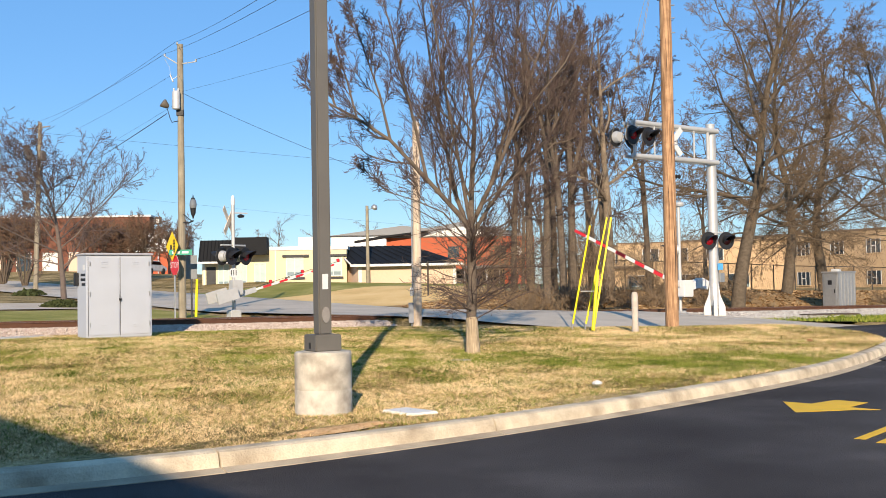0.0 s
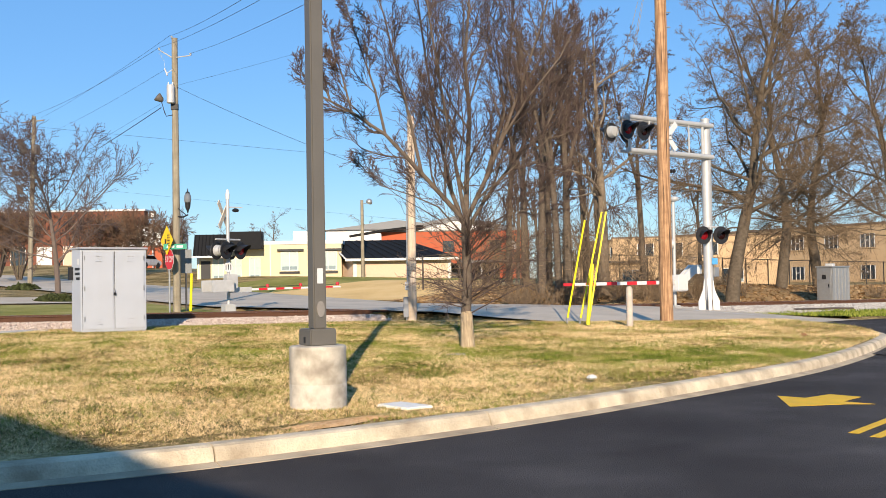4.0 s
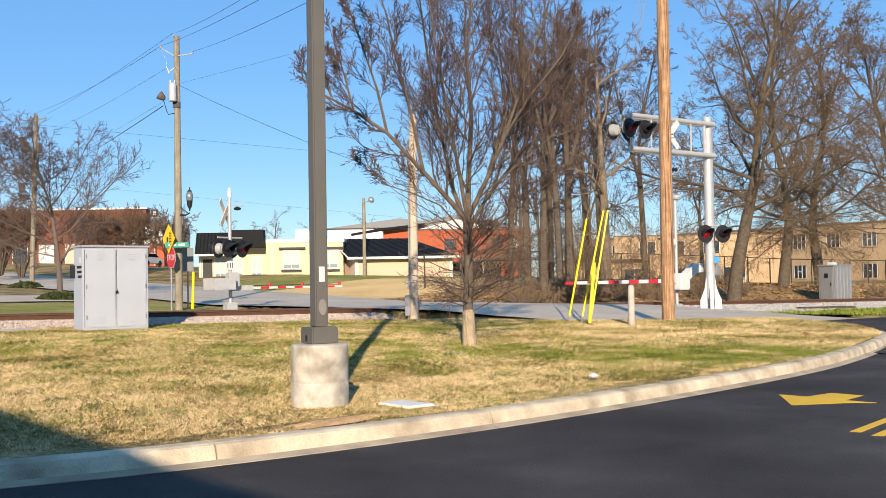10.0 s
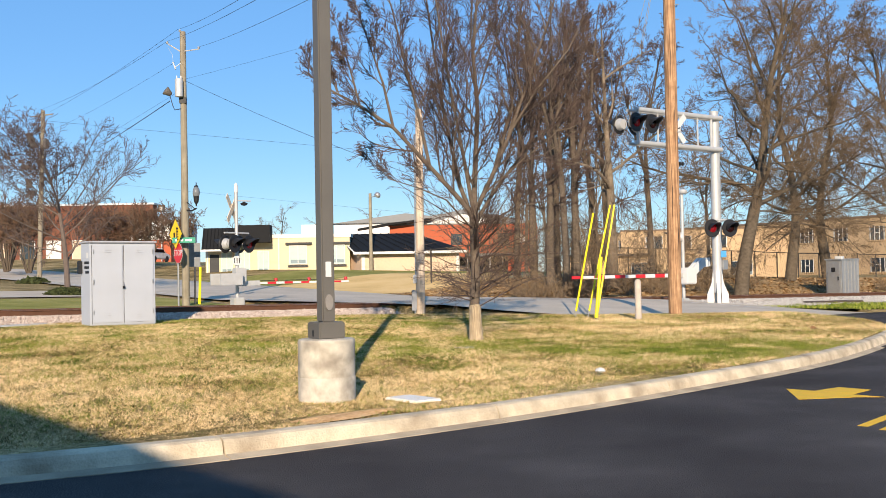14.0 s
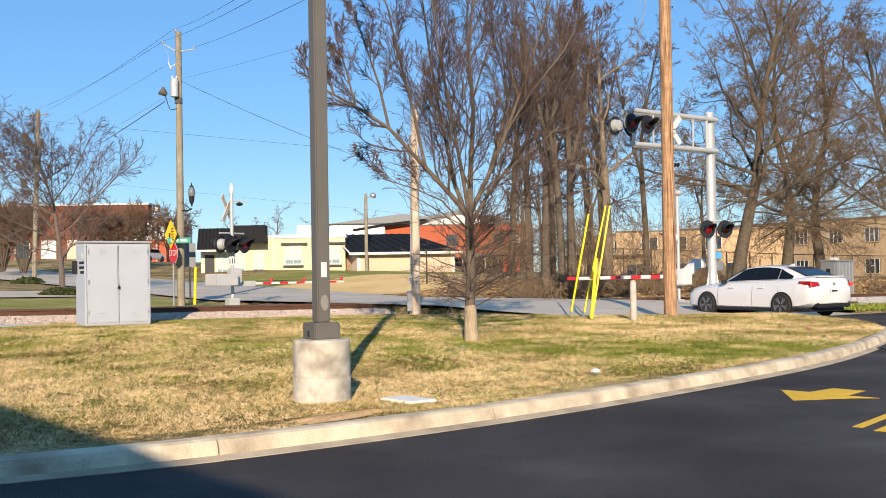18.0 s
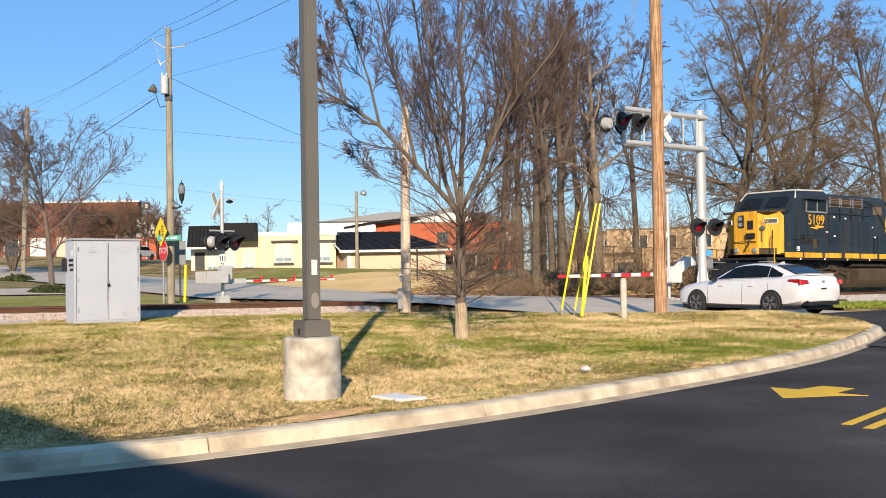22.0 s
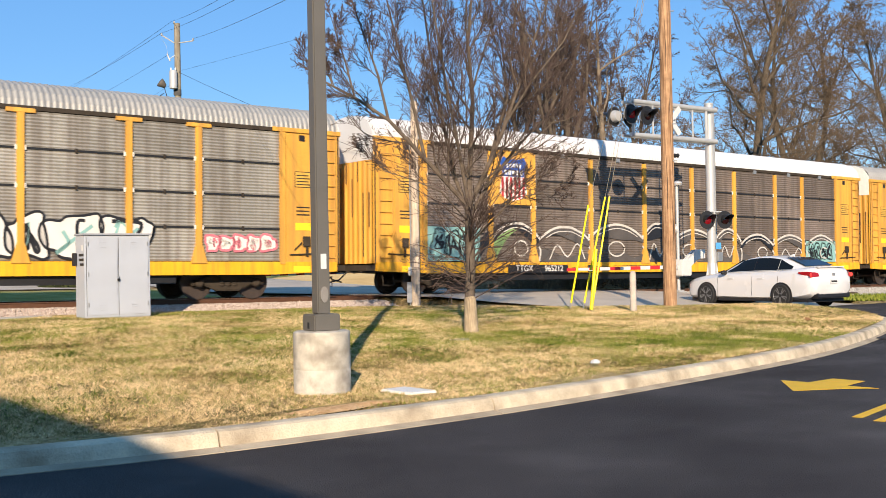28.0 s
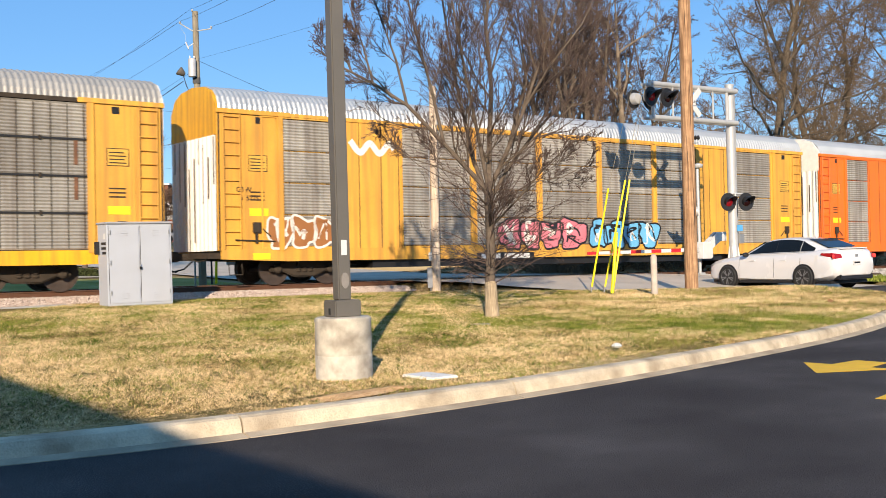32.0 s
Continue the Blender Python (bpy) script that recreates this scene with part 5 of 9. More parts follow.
    return t


front_tree()


def wood_tree(seed, height, r, lean=0.0, bare=0.35, spread=0.42, count=15, lift=0.03, dense=7, angle=58, least=0.011):
    g = Grower(seed)
    g.least = least
    k = 9
    pts, d = [Vector((0, 0, -0.4))], Vector((lean, 0, 1)).normalized()
    for i in range(k):
        d = (d + 0.07 * Vector((g.r.gauss(0, 1), g.r.gauss(0, 1), 0)) + Vector((-0.12 * lean, 0, 0.05))).normalized()
        pts.append(pts[-1] + d * height / k)
    g.bark.path(pts, [r * 1.25] + [r * (1 - 0.88 * i / k) for i in range(1, k + 1)], 9)
    spec = [(count, spread, angle, bare, 6, 6, 0.09, lift, 0.30), (11, 0.42, 46, 0.12, 4, 4, 0.13, 0.03, 0.4), (dense, 0.46, 46, 0.10, 3, 3, 0.17, 0.02, 0.55), (2, 0.55, 44, 0.12, 3, 2, 0.2, 0.0, 0.9)]
    g.grow(pts, r, 0, spec)
    return g


def oak_tree(seed, trunk, r, reach, limbs=11, start=0.28, least=0.0072, low=9):
    """A broad oak: rising limbs that fork again and again, and thin drooping boughs below them."""
    g = Grower(seed)
    g.least = least
    pts = [Vector(q) for q in smooth_line([Vector(p) for p in trunk], 3)]
    n = len(pts) - 1
    g.bark.path(pts, [r * 1.3] + [r * (1 - 0.90 * (i / n) ** 0.9) for i in range(1, n + 1)], 10)

    def spot(f):
        k = min(n - 1, int(f * n))
        return pts[k].lerp(pts[k + 1], f * n - k)

    twigs = [(8, 0.46, 46, 0.12, 4, 4, 0.17, 0.03, 0.42), (7, 0.50, 44, 0.08, 3, 2, 0.2, 0.03, 0.5), (5, 0.55, 42, 0.1, 3, 1, 0.2, 0.03, 0.9)]
    for i in range(limbs):
        f = start + (0.93 - start) * (i + g.r.random()) / limbs
        a = 2.4 * i + g.r.uniform(-0.5, 0.5)
        h = (f - start) / (1 - start)
        rise = radians(22 + 45 * h + g.r.uniform(-12, 12))
        w = Vector((math.cos(a) * math.cos(rise), math.sin(a) * math.cos(rise), math.sin(rise)))
        rad = r * (0.32 - 0.20 * h) * g.r.uniform(0.8, 1.1)
        kid = g.line(spot(f), w, reach * (1.12 - 0.45 * h) * g.r.uniform(0.85, 1.15), 9, 0.15, 0.04)
        g.limb(kid, rad, 0.016, 7, g.bark)
        g.grow(kid, rad, 0, [(11, 0.44, 52, 0.12, 5, 6, 0.16, 0.03, 0.38)] + twigs)
    for i in range(low):
        f = start * 0.75 + 0.28 * (i + g.r.random()) / low
        a = 2.4 * i + 1.1
        w = Vector((math.cos(a), math.sin(a), g.r.uniform(-0.15, 0.25)))
        kid = g.line(spot(f), w, reach * g.r.uniform(0.5, 0.85), 8, 0.12, -0.03)
        g.limb(kid, 0.05, 0.012, 5, g.bark)
        g.grow(kid, 0.05, 1, [None, (13, 0.42, 46, 0.12, 4, 4, 0.15, -0.02, 0.42), (8, 0.50, 44, 0.08, 3, 2, 0.2, -0.02, 0.5), (5, 0.55, 42, 0.1, 3, 1, 0.2, -0.01, 0.9)])
    return g


def vase_tree(seed, height, r, lean, leaders=4, fork=0.35, least=0.0078, open_=0.22):
    """A slender tree that forks into steep leaders with upright twigs."""
    g = Grower(seed)
    g.least = least
    foot = g.line((0, 0, -0.3), (lean, 0, 1), height * fork, 5, 0.03, 0.03)
    g.limb(foot, r * 1.15, r * 0.8, 9, g.bark)
    for k in range(leaders):
        a = 2 * math.pi * k / leaders + g.r.uniform(-0.4, 0.4)
        o = open_ * g.r.uniform(0.5, 1.5)
        i = g.r.choice((3, 4, 5, 5))
        top = g.line(foot[i], (lean + o * math.cos(a), o * math.sin(a), 1), height * (1 - fork * i / 5) * g.r.uniform(0.85, 1.05), 9, 0.06, 0.05)
        g.limb(top, r * 0.62, 0.014, 7, g.bark)
        g.grow(top, r * 0.6, 0, [(11, 0.30, 46, 0.16, 4, 5, 0.13, 0.08, 0.34), (8, 0.44, 42, 0.10, 4, 4, 0.15, 0.06, 0.45), (6, 0.48, 40, 0.10, 3, 2, 0.17, 0.04, 0.6), (3, 0.55, 38, 0.15, 3, 1, 0.18, 0.03, 0.9)])
    return g


def place_wood(g, name, x, y, z, turn, label, bark=BARK, twig=TWIG, group="bare trees beyond the track"):
    t = g.finish(name, pose(x, y, z, 0, 0, turn), label, bark, twig)
    tagged(t, group=group)
    return t


OAK = mat("oak_twigs", (0.17, 0.122, 0.078), 0.95, spec=0.05, var=0.35, bump=0.1)
OAK_BARK = mat("oak_bark", (0.115, 0.092, 0.068), 0.95, spec=0.05, var=0.45, scale=6, fine=50, bump=0.7)
big = oak_tree(11, [(0, 0, -0.4), (0.25, 0, 1.8), (0.85, 0, 4.6), (1.25, 0.1, 6.2), (1.55, 0.1, 9.0), (2.0, 0.2, 11.8), (2.7, 0.2, 14.5), (3.0, 0.3, 17.0)], 0.42, 7.6, 16)
big_t = place_wood(big, "bare_tree", 15.25, 56.0, -0.1, 0, "tall bare oak with a leaning trunk and spreading boughs", OAK_BARK, OAK)
big2 = oak_tree(12, [(0, 0, -0.4), (0.3, 0, 2.2), (0.5, 0, 4.2), (0.3, 0.2, 7.0), (-0.3, 0.2, 10.0), (-0.2, 0.3, 13.5), (0.0, 0.2, 15.5)], 0.40, 6.8, 14)
big2_t = place_wood(big2, "bare_tree", 21.0, 66.0, 0.35, 0, "tall bare oak on the bank beyond the track", OAK_BARK, OAK)
copy_thing(big2_t, pose(24.9, 70.0, 0.3, 0, 0, 170))
copy_thing(big_t, pose(33.5, 76.0, 0.3, 0, 0, 130))
# slender trees in a thicket behind the crossing
slim_t = place_wood(vase_tree(21, 16.0, 0.20, 0.02, 3, 0.42), "bare_tree", 5.0, 52.5, 0.1, 0, "slender bare tree in the thicket beyond the track")
slim2_t = place_wood(vase_tree(22, 15.0, 0.17, -0.06, 3, 0.46), "bare_tree", 5.7, 50.5, 0.1, 0, "slender bare tree in the thicket beyond the track")
for x, y, a, who in ((6.5, 53.5, 200, slim_t), (3.7, 57.0, 120, slim2_t), (7.2, 61.0, 250, slim_t), (11.5, 60.0, 20, slim2_t), (4.5, 55.5, 40, slim_t), (7.9, 57.0, 310, slim2_t), (9.6, 63.0, 100, slim_t), (6.0, 58.0, 75, slim2_t)):
    copy_thing(who, pose(x, y, 0.15, 0, 0, a))
ivy = oak_tree(23, [(0, 0, -0.4), (0.0, 0, 2.5), (-0.1, 0, 5.0), (-0.35, 0.1, 7.5), (-0.2, 0.2, 10.0), (0.0, 0.3, 14.0)], 0.36, 5.6, 9, 0.34, 0.0072, 4)
place_wood(ivy, "bare_tree", 8.4, 54.5, 0.0, 80, "bare tree with a thick shaggy trunk beyond the crossing", mat("shaggy_bark", (0.21, 0.165, 0.12), 0.95, spec=0.05, var=0.5, scale=5, fine=30, bump=1.0))
# small trees along the side street
left = wood_tree(38, 7.0, 0.15, 0.03, 0.26, 0.78, count=24, lift=0.06, dense=9, angle=58, least=0.0105)
place_wood(left, "bare_tree", -16.95, 48.0, 0.8, 10, "bare spreading street tree with a grey trunk", mat("street_tree_bark", (0.13, 0.10, 0.085), 0.95, var=0.3, bump=0.4), mat("pinkish_twigs", (0.11, 0.082, 0.074), 0.95, spec=0.05))
myrtle = Grower(41)
myrtle.least = 0.016
for i in range(9):
    a = 2 * math.pi * i / 9
    ln_ = myrtle.line((0.15 * math.cos(a), 0.15 * math.sin(a), -0.2), (0.28 * math.cos(a), 0.28 * math.sin(a), 1), 4.6, 6, 0.05, 0.02)
    myrtle.limb(ln_, 0.06, 0.02, 5, myrtle.bark)
    myrtle.grow(ln_, 0.05, 0, [(8, 0.5, 44, 0.35, 4, 4, 0.12, 0.02, 0.5), (8, 0.5, 42, 0.15, 3, 3, 0.16, 0.0, 0.5), (5, 0.45, 40, 0.2, 3, 2, 0.2, 0, 0.7)])
RUST = mat("rusty_seed_heads", (0.13, 0.075, 0.045), 0.95, var=0.35)
myr = place_wood(myrtle, "crape_myrtle", -31.5, 77.0, 2.4, 0, "bare many-stemmed crape myrtle with rusty seed heads", BARK, RUST, "crape myrtles along the street")
for x, y, z, a in ((-26.0, 90, 2.6, 40), (-23.0, 92, 2.6, 130), (-28.6, 88, 2.6, 220), (-34.5, 84, 2.4, 80), (-29.6, 76.0, 2.2, 10), (-32.8, 80.0, 2.4, 300), (-24.6, 88.5, 2.6, 200), (-27.4, 91, 2.6, 260)):
    copy_thing(myr, pose(x, y, z, 0, 0, a))
# distant tree line behind the roofs
far_tree = wood_tree(51, 10.5, 0.25, 0.0, 0.25, 0.5, count=11, dense=5)
ft = place_wood(far_tree, "bare_tree", -30, 190, 3.0, 0, "bare tree far behind the buildings", BARK, OAK, "distant bare trees")
for i in range(16):
    x = -62 + 9.5 * i + random.Random(i).uniform(-3, 3)
    copy_thing(ft, pose(x, 195 + (i * 37 % 30), 2.0 if x < 10 else -0.5, 0, 0, 47 * i))
for x, y in ((24, 98), (14, 100), (7, 95), (10, 106), (12.5, 113), (8.5, 119)):
    copy_thing(slim2_t, pose(x, y, 0.2, 0, 0, 31 * x))


# dry brush and brambles on the bank
def brush(seed, height, stems):
    g = Grower(seed)
    g.least = 0.009
    for i in range(stems):
        a = g.r.uniform(0, 2 * math.pi)
        q = g.r.uniform(0.0, 0.5)
        ln_ = g.line((q * math.cos(a), q * math.sin(a), -0.1), (0.5 * math.cos(a), 0.5 * math.sin(a), 1), height * g.r.uniform(0.6, 1.1), 4, 0.12, -0.03)
        g.limb(ln_, 0.016, 0.008, 4, g.bark)
        g.grow(ln_, 0.014, 1, [None, (6, 0.5, 42, 0.2, 3, 3, 0.18, -0.02, 0.7), (4, 0.5, 42, 0.2, 3, 2, 0.2, -0.02, 0.8)])
    return g


BRUSH = mat("dry_brush", (0.20, 0.145, 0.095), 0.95, var=0.35, spec=0.05)


def place_brush(g, x, y, label):
    t = g.finish("dry_shrub", pose(x, y, ground_z(x, y)), label, BRUSH, BRUSH)
    return tagged(t, label, "shrub", "dry shrubs on the bank")


shrub_a = place_brush(brush(61, 1.5, 26), *at_sp(23.5, 7.0), "leafless brown brush on the leaf-covered bank")
sapling = place_brush(brush(63, 4.6, 13), 5.2, 54.0, "tall tangle of leafless saplings in the thicket")
for k, (x, y) in enumerate(((3.2, 53.5), (4.2, 58.0), (6.3, 56.0), (7.3, 52.5), (8.0, 60.0), (9.6, 57.0), (10.8, 54.5), (12.4, 60.5), (2.2, 60.0), (9.0, 65.0), (13.8, 66.0), (5.6, 64.0))):
    copy_thing(sapling, pose(x, y, ground_z(x, y), 0, 0, 71 * k))
shrub_b = place_brush(brush(62, 1.0, 20), *at_sp(26.5, 6.2), "low tangle of dry brown stems on the bank")
r_ = random.Random(9)
for i in range(20):
    x, y = at_sp(22.0 + 1.0 * i + 0.06 * i * i + r_.uniform(-0.5, 0.5), r_.choice((6.4, 7.6, 9.5, 12.5)) + r_.uniform(-0.5, 0.5))
    copy_thing(shrub_a if i % 3 == 0 else shrub_b, pose(x, y, ground_z(x, y), 0, 0, 67 * i))


def fallen_leaves(count=14000):
    r = np.random.RandomState(15)
    s, p = 21.6 + 50 * r.uniform(0, 1, count) ** 1.3, r.uniform(4.5, 14.5, count)
    out = np.empty((count, 4, 3))
    for i in range(count):
        x, y = at_sp(s[i], p[i])
        a, k = r.uniform(0, 6.28), r.uniform(0.05, 0.12)
        u = np.array([math.cos(a), math.sin(a), r.uniform(-0.4, 0.4)]) * k
        v = np.array([-math.sin(a), math.cos(a), r.uniform(-0.2, 0.9)]) * k * 0.7
        c = np.array([x, y, lawn_z(s[i], p[i]) + 0.05 + 0.04 * r.uniform()])
        out[i] = c - u, c - v, c + u, c + v
    return soup("fallen_leaves", out, 4, blade_mat("brown_leaves", [(0.35, (0.09, 0.05, 0.022)), (0.55, (0.26, 0.15, 0.07)), (0.8, (0.50, 0.34, 0.18))]))


tagged(fallen_leaves(), "brown fallen leaves strewn over the bank", "leaves", kind="stuff")


BUSH_LEAF = mat("dark_bush_leaf", (0.05, 0.062, 0.022), 0.8, var=0.4, spec=0.2)


def leafy_bush(seed, x, y, z, wide, high, label):
    """A low evergreen bush of many small leaves on thin stems."""
    r = np.random.RandomState(seed)
    n = 1500
    a, q = r.uniform(0, 2 * np.pi, n), wide * np.sqrt(r.uniform(0.05, 1, n)) * r.uniform(0.75, 1.15, n)
    c = np.c_[q * np.cos(a), 0.6 * q * np.sin(a), high * (1 - (q / wide / 1.2) ** 2) * r.uniform(0.15, 1.1, n)]
    u, v = r.normal(0, 0.05, (n, 3)), r.normal(0, 0.04, (n, 3))
    t = thing("low_bush", pose(x, y, z), label, "bush")
    ob = soup("foliage", np.stack([c - u, c - v, c + u, c + v], 1), 4, BUSH_LEAF)
    ob.parent = t
    stems = Mb()
    for i in range(7):
        b = 2 * math.pi * i / 7
        stems.path([(0, 0, -0.1), (0.4 * wide * math.cos(b), 0.25 * wide * math.sin(b), 0.6 * high)], 0.015, 4)
    part("stem", stems, BARK, t)


leafy_bush(3, -16.9, 47.6, lawn_z(*to_sp(-16.9, 47.6)) + 0.02, 0.9, 0.3, "low green bush round the foot of a street tree")
leafy_bush(4, -23.9, 62.0, lawn_z(*to_sp(-23.9, 62.0)) + 0.02, 0.9, 0.35, "low green bush beside the side street")

# ---- buildings beyond the track ----
BLIND = mat("window_blind", (0.40, 0.50, 0.48), 0.7, var=0.08)
TRIM = mat("white_trim", (0.62, 0.61, 0.58), 0.6, var=0.04)
SALMON = mat("salmon_siding", (0.60, 0.45, 0.33), 0.85, var=0.06)


def window(parent, x0, x1, z0, z1, y=0.0, blind=True, bars=1, label=""):
    w = part("window", rbox(x0, x1, y - 0.03, y + 0.01, z0, z1), BLIND if blind else GLASS, parent, label or "window with pale blinds")
    part("pane", rbox(x0 + 0.05, x1 - 0.05, y - 0.036, y - 0.031, z0 + 0.05, z0 + (z1 - z0) * 0.22), mat("dim_pane", (0.22, 0.28, 0.30), 0.2), w)
    f = 0.05
    part("window_frame", Mb().box(x0 - f, x0, y - 0.06, y, z0 - f, z1 + f).box(x1, x1 + f, y - 0.06, y, z0 - f, z1 + f).box(x0, x1, y - 0.06, y, z1, z1 + f).box(x0, x1, y - 0.06, y, z0 - f, z0), TRIM, w)
    for k in range(bars):
        xx = x0 + (x1 - x0) * (k + 1) / (bars + 1)
        part("mullion", rbox(xx - 0.025, xx + 0.025, y - 0.06, y - 0.031, z0, z1), TRIM, w)
    return w


def white_building():
    t = thing("shop_building", pose(-7.2, 80.0, 0.95, 0, 0, 1.5), "long low cream-painted shop with a black awning", "building")
    part("wall", rbox(-10.7, 0, 0, 12, -0.6, 3.35), CREAM, t)
    part("parapet", rbox(-10.8, 0.1, -0.06, 12.1, 3.35, 3.62), TRIM, t, "pale parapet coping")
    part("pilaster", rbox(-5.32, -5.24, -0.03, 0.0, -0.3, 3.35), TRIM, t)
    part("downpipe", rbox(-10.6, -10.5, -0.08, 0.0, 0, 3.3), TRIM, t)
    for x0 in (-4.45, -1.6):
        w = window(t, x0, x0 + 1.2, 1.42, 2.75)
        part("sill", rbox(x0 - 0.15, x0 + 1.35, -0.14, -0.002, 1.18, 1.33), BLACK, w, "black sill")
        part("hood", rbox(x0 - 0.3, x0 + 1.65, -0.25, -0.002, 2.85, 3.0), BLACK, w, "black window hood")
    for x0 in (-9.5, -8.2, -6.8):
        window(t, x0, x0 + 0.75, 0.75, 2.35)
    part("door", rbox(-10.4, -9.7, -0.02, 0, -0.2, 2.2), BLACK, t)
    # sloped black metal awning in two pieces
    aw = part("awning", Mb().prism([(-1.3, 2.55), (-1.15, 2.55), (0.02, 3.9), (0.02, 4.15), (-0.5, 4.15)], -10.75, -8.2, "x"), DARK_ROOF, t, "sloped black metal awning")
    for k in range(10):
        part("seam", Mb().tube((-10.65 + 0.26 * k, -1.31, 2.58), (-10.65 + 0.26 * k, -0.52, 4.15), 0.03, n=4), DARK_ROOF, aw)
    part("fascia", rbox(-10.8, -8.2, -1.36, -1.26, 2.42, 2.56), TRIM, aw)
    part("awning_block", Mb().prism([(-1.45, 3.02), (0, 3.02), (0, 4.3), (-1.35, 4.3)], -8.3, -5.75, "x"), DARK_ROOF, t)
    part("roof_unit", rbox(-4.0, -2.6, 4, 6, 3.6, 4.5), GALV, t, "grey rooftop air unit", bevel=0.03)
    part("duct", rbox(-2.5, -2.1, 4, 5, 3.6, 4.2), GALV, t)


white_building()


def wing_building():
    t = thing("shop_wing", pose(-7.1, 79.0, 0.95, 0, 0, 1.5), "low wing with a dark hipped metal roof and white gutter", "building")
    part("wall", Mb().prism([(0.85, 0.0), (8.0, 0.0), (8.0, 9.0), (-2.2, 9.0)], -0.6, 2.1, "z"), SALMON, t)
    part("gable", Mb().add([(0.83, -0.02, -0.6), (0.83, -0.02, 2.2), (-1.02, 4.5, 3.6), (-1.02, 4.5, -0.6), (1.0, 0.1, -0.6), (1.0, 0.1, 2.2), (-0.85, 4.5, 3.6), (-0.85, 4.5, -0.6)], [(0, 1, 2, 3), (4, 7, 6, 5), (0, 4, 5, 1), (1, 5, 6, 2), (2, 6, 7, 3), (3, 7, 4, 0)]), SALMON, t)
    rf = part("roof", Mb().add([(0.35, -0.6, 2.05), (8.6, -0.6, 2.05), (8.6, 4.4, 3.35 - 1.1), (4.7, 4.4, 3.55), (-1.3, 4.4, 3.55), (0.35, -0.6, 2.2), (8.6, -0.6, 2.15), (8.6, 4.4, 2.35), (4.7, 4.4, 3.68), (-1.3, 4.4, 3.68)],
         [(0, 1, 2, 3, 4), (5, 9, 8, 7, 6), (0, 5, 6, 1), (1, 6, 7, 2), (2, 7, 8, 3), (3, 8, 9, 4), (4, 9, 5, 0)]), DARK_ROOF, t, "dark metal roof with faint seams")
    for k in range(9):
        part("seam", Mb().tube((1.0 + 0.8 * k, -0.6, 2.22), (-0.9 + 0.6 * k, 4.4, 3.7), 0.03, n=4), DARK_ROOF, rf)
    part("gutter", rbox(0.3, 8.7, -0.72, -0.58, 2.0, 2.18), TRIM, t, "white gutter")
    part("rake", Mb().tube((0.3, -0.65, 2.2), (-1.35, 4.4, 3.72), 0.08, n=4), TRIM, t, "white rake board")
    part("downpipe", rbox(0.85, 1.1, -0.06, 0, -0.3, 2.0), TRIM, t)
    part("corner_post", rbox(7.8, 8.05, -0.05, 0, -0.3, 2.0), TRIM, t)
    part("porch_roof", rbox(8.6, 12.4, -0.6, 3, 1.75, 1.95), GREY_ROOF, t, "pale flat porch roof")
    # Black wall stands in for the shade under the porch roof.
    part("porch_shade_wall", rbox(8.1, 11.8, 2.0, 3, -0.4, 1.75), BLACK, t, "wall painted black for the shade under the porch")
    for x in (8.6, 9.4, 10.2, 11.2, 12.2):
        part("porch_post", rbox(x, x + 0.12, -0.5, -0.38, -0.4, 1.75), TRIM, t)
    part("skirt", rbox(0.9, 8.0, -0.04, 0, -0.5, -0.1), CREAM, t)


wing_building()


def brick_hall():
    t = thing("brick_building", pose(-10.5, 120, 0.6, 0, 0, 0), "orange-red brick hall with a low white gable", "building")
    part("wall", rbox(-2, 20.0, 0, 25, -0.5, 5.2), BRICK, t)
    part("side_wall", rbox(4.5, 20.2, -6, 0, -0.5, 6.0), BRICK, t, bevel=0.0)
    part("gable", Mb().prism([(4.3, 6.0), (12.3, 7.6), (20.3, 6.0)], -6.1, 20, "y"), GREY_ROOF, t, "low grey metal gable roof")
    part("gable_board", Mb().prism([(8.3, 6.1), (12.3, 7.1), (16.3, 6.1)], -6.25, -6.1, "y"), TRIM, t)
    part("coping", rbox(-2.2, 4.6, -0.15, 25, 5.2, 5.5), TRIM, t)
    part("canopy", Mb().prism([(1.2, 5.7), (4.2, 6.2), (9.0, 6.7), (9.0, 6.55), (4.2, 5.95), (1.2, 5.5)], -7.2, -6, "y"), DARK_ROOF, t)
    part("sign", Mb().lathe([(0.5, -0.05), (0.5, 0.05)], 16, pose(18.4, -6.1, 4.4, 90, 0, 0)), TRIM, t, "round pale wall sign")
    for x in (11, 16):
        part("window", rbox(x, x + 1.2, -6.06, -5.98, 3.8, 5.0), GLASS, t)


brick_hall()


def grey_hall():
    t = thing("warehouse", pose(-15.6, 150, 2.0), "large warehouse with a pale grey metal roof", "building")
    part("wall", rbox(0, 20, 0, 30, -1, 6.6), WHITE, t)
    part("roof", Mb().prism([(-0.5, 6.6), (10, 7.9), (20.5, 6.6)], -0.5, 30, "y"), GREY_ROOF, t, bevel=0.05)


grey_hall()


